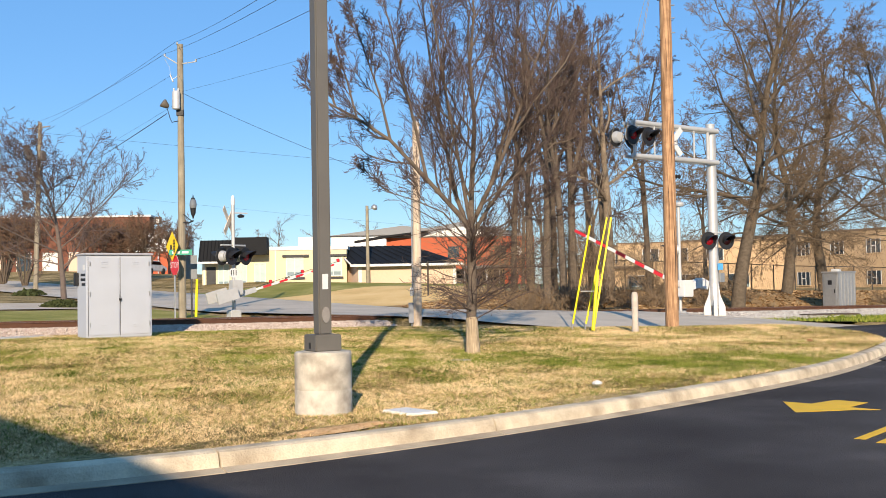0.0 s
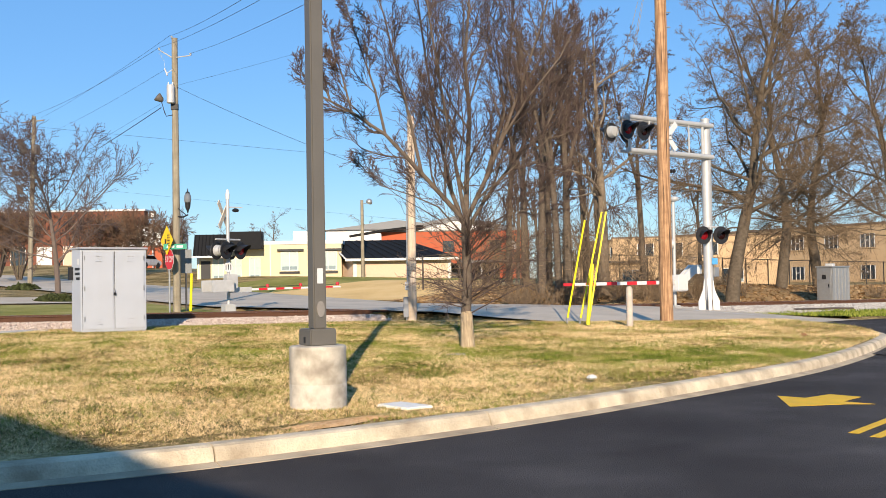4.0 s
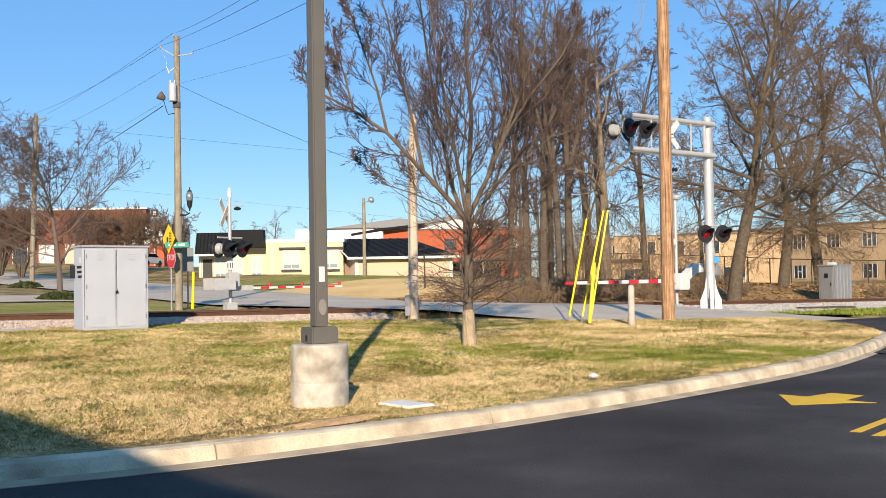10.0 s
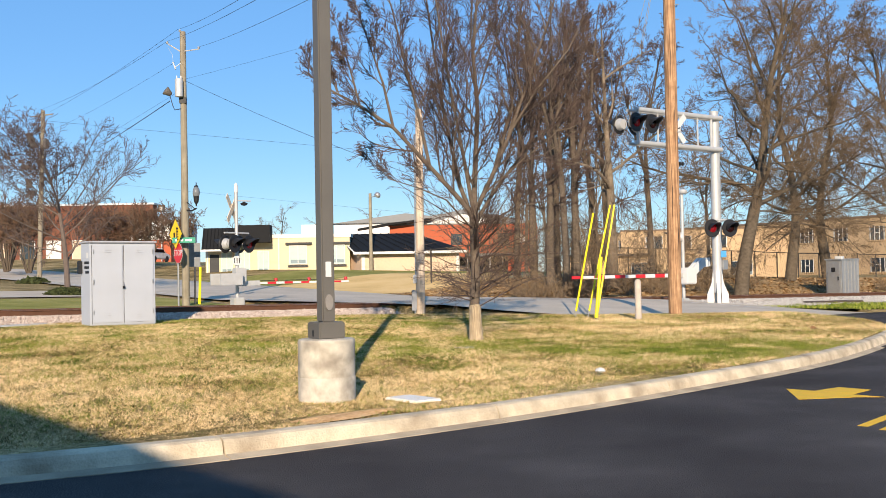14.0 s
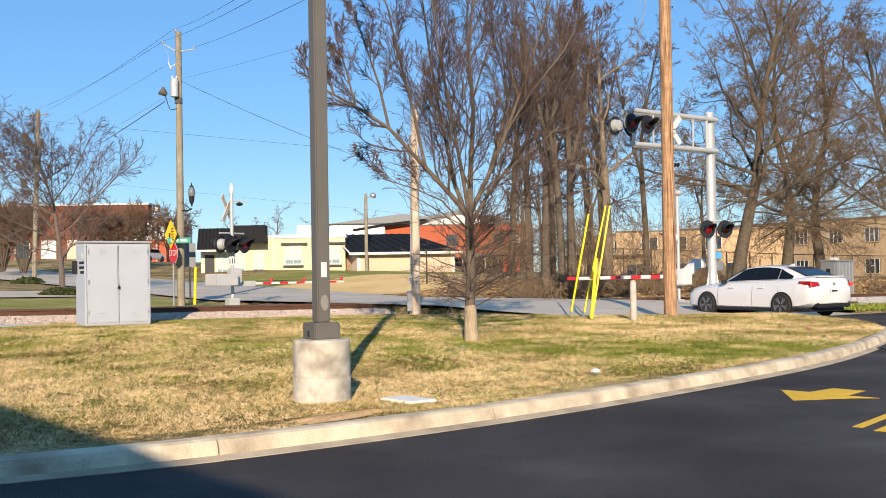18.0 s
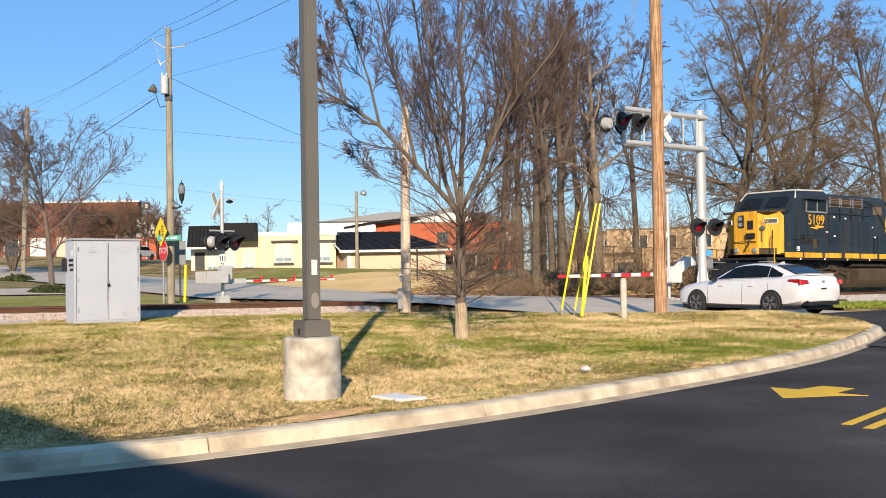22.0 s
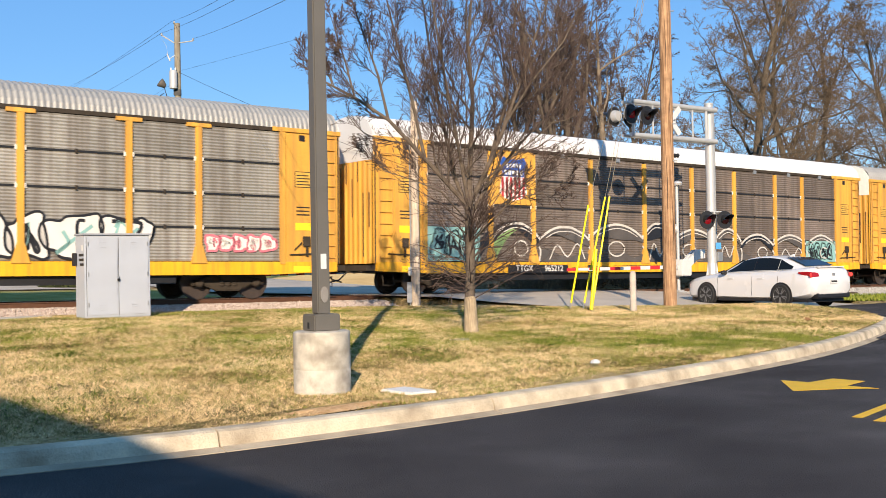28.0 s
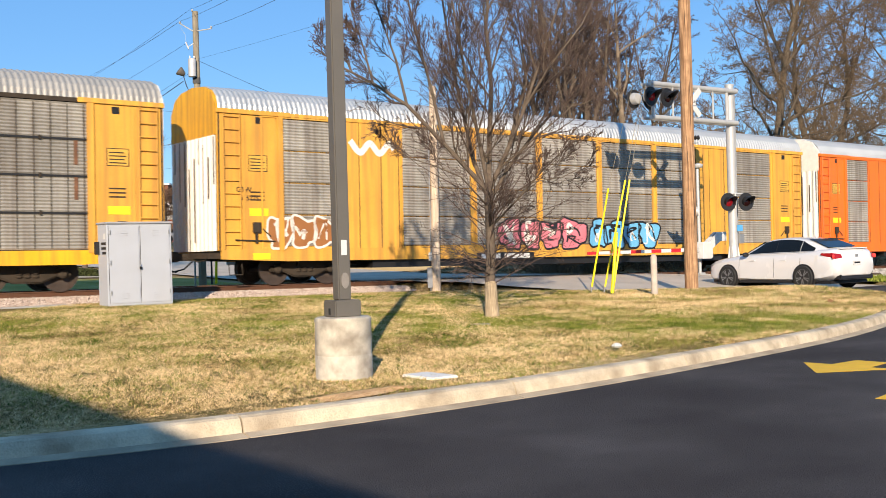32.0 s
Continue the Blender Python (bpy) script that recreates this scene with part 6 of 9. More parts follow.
def left_block():
    t = thing("brick_building", pose(-66, 131, 3.6, 0, 0, 0), "long two-storey red brick block with pale openings", "building")
    part("wall", rbox(0, 30.2, 0, 2, -1.5, 6.9), mat("dark_red_brick", (0.17, 0.062, 0.036), 0.9, var=0.15, scale=0.8, fine=8), t)
    part("coping", rbox(-0.2, 30.4, -0.2, 2, 6.9, 7.1), TRIM, t)
    for k in range(9):
        x = 1.2 + 3.2 * k
        w = part("window", rbox(x, x + 1.7, -0.08, -0.01, 0.2, 2.6), (SALMON, GLASS, TRIM)[k % 3], t, "pale shopfront opening")
        part("window_frame", rbox(x - 0.08, x, -0.1, -0.01, 0.2, 2.6).box(x + 1.7, x + 1.78, -0.1, -0.01, 0.2, 2.6).box(x - 0.08, x + 1.78, -0.1, -0.01, 2.6, 2.7), TRIM, w)
    t2 = thing("white_building", pose(-34.8, 118, 3.3), "low white building with an orange-brown base", "building")
    part("wall", rbox(0, 4.6, 0, 12, 2.4, 4.6), TRIM, t2)
    part("base_wall", rbox(0.2, 4.5, 0.1, 12, -1, 2.4), BRICK, t2)
    part("sign_box", rbox(3.2, 4.0, -0.5, -0.3, 5.4, 6.2), BLACK, t2, "small dark sign with a pale figure")
    part("sign_panel", rbox(3.45, 3.75, -0.52, -0.5, 5.6, 6.0), TRIM, t2)
    part("sign_post", Mb().tube((3.6, -0.4, 0), (3.6, -0.4, 5.5), 0.08, n=6), GALV, t2)
    for k in range(1):
        part("window", rbox(0.8 + 3.2 * k, 2.8 + 3.2 * k, 0.02, 0.1, 0.4, 2.0), GLASS, t2)


left_block()


def tan_block():
    # along the far street, receding to the left
    a, b = Vector((60.5, 126.0)), Vector((25.5, 192.0))
    L = (b - a).length
    turn = math.degrees(math.atan2(a.y - b.y, a.x - b.x))
    t = thing("school_building", pose(b.x, b.y, -0.9, 0, 0, turn), "long two-storey tan brick building with barred windows", "building")
    part("wall", rbox(0, L, 0, 14, -1.5, 8.5), TAN, t)
    part("coping", rbox(-0.2, L + 0.2, -0.12, 14, 8.5, 8.75), mat("brown_coping", (0.22, 0.15, 0.10), 0.8), t)
    part("string_course", rbox(0, L, -0.04, 0.0, 4.3, 4.5), TAN, t)
    for k in range(15):
        x = 3.0 + k * 5.85
        for z in (1.55, 5.6):
            w = part("window", rbox(x, x + 2.3, -0.05, -0.01, z, z + 1.75), GLASS, t, "steel window with pale bars")
            for j in range(4):
                part("mullion", rbox(x + 0.72 * j, x + 0.72 * j + 0.1, -0.1, -0.05, z, z + 1.75), TRIM, w)
            part("rail", rbox(x + 0.72, x + 1.5, -0.1, -0.05, z + 0.85, z + 0.95), TRIM, w)
            part("sill", rbox(x - 0.1, x + 2.4, -0.12, -0.01, z - 0.15, z), TAN, w)
    t3 = thing("tan_building", pose(18.5, 128, -0.3, 0, 0, -14), "low tan annex behind bare trees", "building")
    part("wall", rbox(-4, 22, 0, 10, -1, 3.4), TAN, t3)
    part("canopy", rbox(-4.4, 6.0, -0.7, 2.99, 3.4, 3.65), mat("dark_canopy_roof", (0.05, 0.042, 0.038), 0.8, var=0.2), t3, "dark flat roof over the low wing")
    part("upper_wall", rbox(2.0, 22, 3, 10, 3.4, 6.4), TAN, t3)
    part("coping", rbox(1.9, 22.1, 2.9, 10, 6.4, 6.55), mat("brown_coping", (0.22, 0.15, 0.10), 0.8), t3)
    for x, z in ((3.5, 1.0), (9.0, 1.0), (15, 1.0)):
        window(t3, x, x + 2.2, z, z + 1.5, blind=False, bars=1)
    for x in (5.0, 8.4, 12.5):
        w = part("window", rbox(x, x + 2.0, 2.93, 2.99, 4.2, 5.7), GLASS, t3)
        for j in range(3):
            part("mullion", rbox(x + 0.95 * j, x + 0.95 * j + 0.1, 2.88, 2.93, 4.2, 5.7), TRIM, w)


tan_block()


# chain-link fence posts along the bank
fence = thing("chain_fence", pose(0, 0, 0), "dark chain-link fence on posts along the bank", "fence")
FENCE_DARK = mat("fence_dark", (0.05, 0.045, 0.04), 0.7, 0.3)
fpts = [at_sp(s, 17.5) for s in np.arange(26, 76, 2.6)]
for i, (x, y) in enumerate(fpts):
    z = ground_z(x, y)
    part("post", Mb().tube((x, y, z - 0.2), (x, y, z + 1.9), 0.045, n=6), FENCE_DARK, fence)
    if i:
        (xa, ya), za = fpts[i - 1], ground_z(*fpts[i - 1])
        part("top_rail", Mb().tube((xa, ya, za + 1.85), (x, y, z + 1.85), 0.03, n=5), FENCE_DARK, fence)
        mb = Mb()
        for k in range(12):
            f, g_ = k / 12, (k + 3) / 12
            for u, v, w_, h in ((f, g_, 0.05, 1.8), (g_, f, 0.05, 1.8)):
                p0 = Vector((xa, ya, za + w_)).lerp(Vector((x, y, z + w_)), min(u, 1))
                p1 = Vector((xa, ya, za + h)).lerp(Vector((x, y, z + h)), min(v, 1))
                mb.tube(p0, p1, 0.004, n=3, caps=False)
        part("mesh", mb, FENCE_DARK, fence)


# unseen building added behind the camera, sized so its roof shades the lawn's corner
def unseen_building():
    t = thing("shop_building", pose(-3.82, -4.77, 0, 0, 0, -52.3), "unseen plain low building that shades a corner of the lawn", "building")
    part("wall", rbox(-9, 9, -12, 0, -0.2, 5.22), CREAM, t)
    part("roof", rbox(-9.2, 9.2, -12.2, 0.0, 5.22, 5.46), DARK_ROOF, t)
    part("door", rbox(-1, 1, 0, 0.05, 0, 2.1), GLASS, t)


unseen_building()

# ---- the train ----
RAIL_YELLOW = mat("weathered_yellow_paint", (0.70, 0.365, 0.05), 0.65, var=0.16, scale=0.9, fine=22, bump=0.08, streak=0.55, dirt_colour=(0.36, 0.18, 0.05), per=0.07)
SILL_YELLOW = mat("bright_sill_paint", (0.86, 0.43, 0.012), 0.55, var=0.14, scale=1.4, fine=22, bump=0.05, streak=0.45, dirt_colour=(0.40, 0.19, 0.03))
RAIL_ORANGE = mat("orange_paint", (0.80, 0.16, 0.015), 0.55, var=0.1, scale=1.2, fine=25, bump=0.05, streak=0.25, dirt_colour=(0.45, 0.12, 0.04))
PANEL_GREY = mat("galvanised_side_panel", (0.34, 0.32, 0.285), 0.65, 0.15, var=0.32, scale=0.9, fine=14, bump=0.1, streak=0.55, dirt_colour=(0.15, 0.12, 0.10), per=0.16)
PANEL_DARK = mat("sooty_side_panel", (0.20, 0.16, 0.135), 0.7, 0.1, var=0.4, scale=0.8, fine=14, bump=0.1, streak=0.6, dirt_colour=(0.085, 0.07, 0.058), per=0.2)
ROOF_GREY = mat("dull_grey_roof", (0.36, 0.35, 0.33), 0.6, 0.3, var=0.12, scale=1.5)
ROOF_WHITE = mat("white_roof", (0.64, 0.63, 0.62), 0.6, 0.0, var=0.08, scale=1.5, dirt=0.2, dirt_colour=(0.6, 0.55, 0.5))
ROOF_ZINC = mat("bright_zinc_roof", (0.50, 0.52, 0.53), 0.45, 0.5, var=0.1, scale=1.5)
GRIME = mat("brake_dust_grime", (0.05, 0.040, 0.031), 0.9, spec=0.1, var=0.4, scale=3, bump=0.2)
WHEEL_STEEL = mat("rolled_wheel_steel", (0.08, 0.06, 0.05), 0.6, 0.5, var=0.3)
LOCO_BLUE = mat("dark_blue_loco_paint", (0.0125, 0.026, 0.039), 0.6, spec=0.3, var=0.4, scale=0.9, fine=18, bump=0.05, streak=0.55, dirt_colour=(0.042, 0.036, 0.032), per=0.1)
LOCO_YELLOW = mat("loco_yellow_paint", (0.70, 0.37, 0.03), 0.6, var=0.14, scale=1.5, fine=20, bump=0.05, streak=0.6, dirt_colour=(0.34, 0.15, 0.03), spec=0.2)
UNDER_BROWN = mat("brown_road_dirt", (0.070, 0.052, 0.037), 0.9, spec=0.1, var=0.25, scale=1.5, bump=0.12)
SIGN_WHITE = mat("stencil_white", (0.75, 0.73, 0.68), 0.7, var=0.1)
TRAIN_GLASS = glass_mat("cab_glass", (0.012, 0.013, 0.014), 0.12, 0.2)


def word(text, size, material, thick=0.004):
    """A word as a flat mesh, centred, facing -y."""
    cv = bpy.data.curves.new("word", "FONT")
    cv.body, cv.size, cv.extrude, cv.align_x, cv.align_y = text, size, thick, "CENTER", "CENTER"
    ob = bpy.data.objects.new("word", cv)
    me = bpy.data.meshes.new_from_object(ob)
    bpy.data.objects.remove(ob)
    me.transform(pose(0, 0, 0, 90, 0, 0))
    me.materials.clear()
    me.materials.append(material)
    return me


def wheel_mesh(r):
    mb = Mb()
    mb.lathe([(0.05, -0.09), (r * 0.3, -0.08), (r * 0.34, -0.03), (r * 0.78, -0.02), (r * 0.86, -0.065), (r, -0.065), (r, 0.05), (r + 0.025, 0.06), (r + 0.025, 0.085), (r * 0.8, 0.085), (0.05, 0.07)], 28, pose(0, 0, 0, 90, 0, 0))
    me = mb.mesh("wheel", smooth=True)
    me.materials.append(WHEEL_STEEL)
    return me


WHEEL_33, WHEEL_42 = wheel_mesh(0.46), wheel_mesh(0.53)
AXLE = Mb().tube((0, -0.75, 0), (0, 0.75, 0), 0.08, n=10).mesh("axle")
AXLE.materials.append(WHEEL_STEEL)
CAP = Mb().lathe([(0.13, 0), (0.13, 0.1), (0.08, 0.14), (0.0, 0.14)], 12, pose(0, 0, 0, 90, 0, 0)).mesh("bearing_cap")
CAP.materials.append(GRIME)


def frame_mesh(half, z, mid):
    """A cast truck side frame."""
    prof = [(-half - 0.25, z), (-half + 0.2, z + 0.1), (-mid, z + 0.32), (mid, z + 0.32), (half - 0.2, z + 0.1), (half + 0.25, z), (half + 0.25, z - 0.14), (half - 0.15, z - 0.14), (mid, z - 0.3), (-mid, z - 0.3), (-half + 0.15, z - 0.14), (-half - 0.25, z - 0.14)]
    me = Mb().prism(prof, -0.07, 0.07, "y").mesh("side_frame", 0.03)
    me.materials.append(GRIME)
    return me


CAR_FRAME = frame_mesh(0.88, 0.52, 0.35)
SPRING = Mb().lathe([(0.09, 0), (0.11, 0.03), (0.085, 0.07), (0.11, 0.1), (0.085, 0.14), (0.11, 0.17), (0.085, 0.21), (0.1, 0.25)], 10).mesh("spring")
SPRING.materials.append(GRIME)


TRAIN_WHEELS = []


def truck(parent, xc, axles, r, wheel, frame_me, fy=1.0, near=-1):
    tk = part("truck", rbox(-0.25, 0.25, -1.15, 1.15, 0.5, 0.72), GRIME, parent, bevel=0.02, m=pose(xc, 0, 0))
    for x in axles:
        part("axle", AXLE, WHEEL_STEEL, tk, m=pose(x, 0, r))
        for s in (-1, 1):
            w = part("wheel", wheel, WHEEL_STEEL, tk, m=pose(x, 0.75 * s, r, 0, 0, 0 if s < 0 else 180))
            if s == near:
                TRAIN_WHEELS.append((w, x, s, r))
            part("bearing_cap", CAP, GRIME, tk, m=pose(x, fy * s, r, 0, 0, 0 if s < 0 else 180))
    for s in (-1, 1):
        part("side_frame", frame_me, GRIME, tk, m=pose(0, fy * s, 0))
        for k in (-0.2, 0.0, 0.2):
            part("spring", SPRING, GRIME, tk, m=pose(k, (fy + 0.02) * s, 0.36))
    return tk


def coupler(parent, x, s):
    part("coupler", rbox(min(x, x + 0.75 * s), max(x, x + 0.75 * s), -0.09, 0.09, 0.74, 0.95).box(x + 0.6 * s - 0.14, x + 0.6 * s + 0.14, -0.17, 0.15, 0.7, 1.0), GRIME, parent, bevel=0.02)
    part("air_hose", Mb().path([(x + 0.1 * s, -0.35, 0.75), (x + 0.4 * s, -0.36, 0.5), (x + 0.75 * s, -0.33, 0.42)], 0.025, 6), BLACK, parent)


SIDE = -1.58
SAFETY = mat("safety_yellow", (0.9, 0.65, 0.02), 0.6)
FADED = mat("faded_stencil", (0.62, 0.36, 0.06), 0.8)
END_RUST = mat("end_door_rust", (0.055, 0.028, 0.016), 0.9, var=0.4, scale=3)


def corrugated(parent, material, x0, x1, z0, z1, y, rows, pitch=0.085, deep=0.028):
    """A bay of horizontally corrugated sheets, one above the other."""
    h = (z1 - z0) / rows
    for k in range(rows):
        mb = Mb()
        a, b = z0 + k * h + 0.02, z0 + (k + 1) * h - 0.02
        n = max(2, int((b - a) / (pitch / 2)))
        vs = []
        for i in range(n + 1):
            z = a + (b - a) * i / n
            yy = y - (deep if i % 2 else 0)
            vs += [(x0, yy, z), (x1, yy, z)]
        mb.add(vs, [(2 * i, 2 * i + 1, 2 * i + 3, 2 * i + 2) for i in range(n)])
        part("side_panel", mb, material, parent)
    # Near-black sheet behind the panels darkens the gaps between them.
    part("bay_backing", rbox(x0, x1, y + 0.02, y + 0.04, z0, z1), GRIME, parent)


def roof_mesh(name, x0, x1, material, pitch=0.16):
    """An arched roof with ribs across it."""
    arc = [(-1.58, 4.93), (-1.56, 5.12), (-1.46, 5.33), (-1.24, 5.53), (-0.8, 5.68), (0.0, 5.76), (0.8, 5.68), (1.24, 5.53), (1.46, 5.33), (1.56, 5.12), (1.58, 4.93)]
    n, vs, fs = int((x1 - x0) / (pitch / 4)), [], []
    for i in range(n + 1):
        x = x0 + (x1 - x0) * i / n
        lift = (0.0, 0.022, 0.022, 0.0)[i % 4]
        vs += [(x, y * (1 + lift * 0.6), z + lift) for y, z in arc]
    k = len(arc)
    for i in range(n):
        fs += [(i * k + j, i * k + j + 1, i * k + k + j + 1, i * k + k + j) for j in range(k - 1)]
    me = bpy.data.meshes.new(name)
    me.from_pydata(vs, [], fs)
    me.materials.append(material)
    return me


def ribbon(mb, pts, w, y):
    """A flat painted stroke on the side, through points (x, z)."""
    pts = [Vector(p) for p in pts]
    vs = []
    for i, p in enumerate(pts):
        t = (pts[min(i + 1, len(pts) - 1)] - pts[max(i - 1, 0)]).normalized()
        nn = Vector((-t.y, t.x)) * (w / 2)
        vs += [(p.x + nn.x, y, p.y + nn.y), (p.x - nn.x, y, p.y - nn.y)]
    mb.add(vs, [(2 * i, 2 * i + 1, 2 * i + 3, 2 * i + 2) for i in range(len(pts) - 1)])


def curve2(pts, k=7):
    return [tuple(q) for q in smooth_line(pts, k)]


def graffiti(parent, seed, x0, x1, z0, z1, cell, fill, line, inner=None):
    """Bubble shapes side by side: filled bodies, outlines and strokes within."""
    r = random.Random(seed)
    x, y = x0, SIDE - 0.034
    while x < x1 - 0.3:
        body, edge, more = Mb(), Mb(), []
        w = cell * r.uniform(0.75, 1.25)
        zc, hh = (z0 + z1) / 2, (z1 - z0) / 2 * r.uniform(0.85, 1.05)
        ring = []
        for i in range(18):
            a = 2 * math.pi * i / 18
            k = 1 + 0.16 * math.sin(3 * a + seed + x) + 0.1 * r.uniform(-1, 1)
            sx = math.copysign(abs(math.cos(a)) ** 0.7, math.cos(a))
            sz = math.copysign(abs(math.sin(a)) ** 0.7, math.sin(a))
            ring.append((x + w / 2 + sx * w * 0.54 * k, max(z0, zc + sz * hh * k)))
        body.add([(p, y, q) for p, q in ring], [tuple(range(len(ring)))])
        ribbon(edge, curve2(ring + ring[:2], 3), 0.07, y - 0.002)
        for _ in range(3):
            q = [(x + w * r.uniform(0.15, 0.85), z0 + (z1 - z0) * r.uniform(0.15, 0.9)) for _ in range(4)]
            if r.random() < 0.6:
                ribbon(edge, curve2(q, 5), r.uniform(0.05, 0.11), y - 0.003)
            else:
                more.append(Mb())
                ribbon(more[-1], curve2(q, 5), r.uniform(0.05, 0.11), y - 0.003)
        x += w
        part("graffiti", body, fill, parent, "painted graffiti shape")
        part("graffiti_outline", edge, line, parent, "painted graffiti outline")
        for mb in more:
            part("graffiti_stroke", mb, inner or line, parent)


POSTS = (3.3, 6.1, 8.05, 10.9, 13.8, 16.6, 19.3, 22.1, 24.1, 26.8)


def ladder(parent, x0, x1, z0, z1, paint_, y=SIDE - 0.05, step=0.36):
    ld = part("ladder", Mb().tube((x0, y, z0), (x0, y, z1), 0.018, n=5).tube((x1, y, z0), (x1, y, z1), 0.018, n=5), paint_, parent)
    z = z0 + 0.12
    while z < z1:
        part("rung", Mb().tube((x0, y, z), (x1, y, z), 0.018, n=5), paint_, ld)
        z += step


def autorack(label, roof, panel, paint=RAIL_YELLOW, solid=False, end_top=None, end_low=None, heads=True, seed=1):
    t = thing("autorack_car", pose(0, 0, 0), label, "railway car", "train cars")
    X0, X1 = 1.35, 28.4 if solid else 28.7
    part("underframe", rbox(X0 + 0.2, X1 - 0.2, -0.5, 0.5, 0.72, 0.98).box(X0 + 2, X1 - 2, -1.45, 1.45, 0.9, 0.98).box(X0 + 5.2, X1 - 5.2, -1.42, 1.42, 0.44, 0.68), BLACK, t)
    part("brake_rod", Mb().tube((6, -0.6, 0.6), (11, -0.6, 0.6), 0.04, n=6), GRIME, t)
    part("brake_cylinder", Mb().tube((15, -0.7, 0.55), (16.2, -0.7, 0.55), 0.16, n=10), GRIME, t)
    part("brake_rod", Mb().tube((17.5, -0.5, 0.62), (23, -0.5, 0.62), 0.03, n=5), GRIME, t)
    sill = [(X0 + 0.1, 0.76), (X0 + 2.2, 0.68), (X1 - 2.2, 0.68), (X1 - 0.1, 0.76), (X1 - 0.1, 1.05), (X0 + 0.1, 1.05)]
    for s in (-1, 1):
        part("side_sill", Mb().prism(sill, s * 1.55 - 0.05, s * 1.55 + 0.04, "y"), paint if solid else SILL_YELLOW, t)
    part("roof", roof_mesh("roof", X0 + 0.05, X1 - 0.05, roof), roof, t)
    part("top_plate", rbox(X0, X1, SIDE - 0.03, SIDE + 0.06, 4.86, 4.97), GRIME if not solid else paint, t)
    part("side_far", rbox(X0, X1, 1.5, 1.58, 1.0, 4.95), panel, t)
    for xe, s in ((X0, 1), (X1, -1)):
        a, b = sorted((xe, xe + 2.0 * s))
        part("end_panel", rbox(a, b, SIDE, SIDE + 0.05, 1.0, 4.9), paint, t, bevel=0.008)
        part("end_post", rbox(*sorted((xe + 1.88 * s, xe + 2.06 * s)), SIDE - 0.05, SIDE + 0.02, 0.98, 4.93), paint, t, bevel=0.008)
        part("head_plate", rbox(*sorted((xe - 0.02 * s, xe + 2.3 * s)), SIDE - 0.06, SIDE + 0.02, 4.86, 4.99), paint, t, bevel=0.008)
        ladder(t, xe + 0.18 * s, xe + 0.68 * s, 1.05, 4.85, paint)
        part("door_edge", rbox(*sorted((xe + 0.03 * s, xe + 0.07 * s)), SIDE - 0.012, SIDE, 1.0, 4.85), BLACK, t)
        pa, pb = sorted((xe + 0.95 * s, xe + 1.55 * s))
        pl = part("placard", rbox(pa, pb, SIDE - 0.006, SIDE, 3.25, 3.72), FADED, t, "stencilled data panel with a dark border")
        part("border", Mb().box(pa, pb, SIDE - 0.009, SIDE - 0.006, 3.70, 3.72).box(pa, pb, SIDE - 0.009, SIDE - 0.006, 3.25, 3.27).box(pa, pa + 0.02, SIDE - 0.009, SIDE - 0.006, 3.27, 3.70).box(pb - 0.02, pb, SIDE - 0.009, SIDE - 0.006, 3.27, 3.70), GRIME, pl)
        for k in range(4):
            part("lettering", rbox(pa + 0.06, pb - 0.08 - 0.05 * (k % 2), SIDE - 0.009, SIDE - 0.006, 3.32 + 0.09 * k, 3.35 + 0.09 * k), GRIME, pl)
        for k in range(3):
            part("lettering", rbox(pa + 0.05, pb - 0.1, SIDE - 0.005, SIDE - 0.001, 2.42 + 0.11 * k, 2.46 + 0.11 * k), GRIME, t, "line of small stencilled writing")
        part("notice", rbox(pa + 0.02, pb + 0.02, SIDE - 0.007, SIDE, 1.98, 2.2), SAFETY, t, "bright yellow notice patch")
        # hand brake gear low on the end
        bl = part("brake_gear", Mb().box(*sorted((xe + 1.05 * s, xe + 1.3 * s)), SIDE - 0.08, SIDE - 0.02, 1.5, 1.8).box(*sorted((xe + 1.12 * s, xe + 1.2 * s)), SIDE - 0.07, SIDE - 0.02, 1.2, 1.5), GRIME, t, "dark hand brake gear on the end panel", bevel=0.012)
        part("brake_rod", Mb().tube((xe + 0.5 * s, SIDE - 0.06, 1.3), (xe + 1.75 * s, SIDE - 0.06, 1.26), 0.02, n=5).tube((xe + 1.35 * s, SIDE - 0.06, 1.62), (xe + 1.6 * s, SIDE - 0.06, 1.4), 0.018, n=5), GRIME, bl)
        part("latch", rbox(*sorted((xe + 0.78 * s, xe + 0.86 * s)), SIDE - 0.02, SIDE, 1.1, 4.8), paint, t, bevel=0.006)
        part("latch_pin", rbox(*sorted((xe + 1.2 * s, xe + 1.4 * s)), SIDE - 0.01, SIDE, 4.62, 4.8), BLACK, t)
        part("grab_iron", Mb().path([(xe + 0.3 * s, SIDE - 0.02, 0.62), (xe + 0.3 * s, SIDE - 0.06, 0.32), (xe + 0.7 * s, SIDE - 0.06, 0.32), (xe + 0.7 * s, SIDE - 0.02, 0.62)], 0.018, 5), GRIME, t, "stirrup step under the sill")
        part("cut_lever", Mb().path([(xe - 0.15 * s, -1.45, 0.8), (xe - 0.3 * s, -0.9, 0.7), (xe - 0.5 * s, -0.3, 0.85)], 0.015, 5), GRIME, t)
        # ribbed end doors
        mb, vs = Mb(), []
        for i in range(45):
            y = -1.5 + 3.0 * i / 44
            vs += [(xe - ((0.055 if solid else 0.045) if (i // 2) % 2 else 0.0) * s, y, 1.0), (xe - ((0.055 if solid else 0.045) if (i // 2) % 2 else 0.0) * s, y, 4.25)]
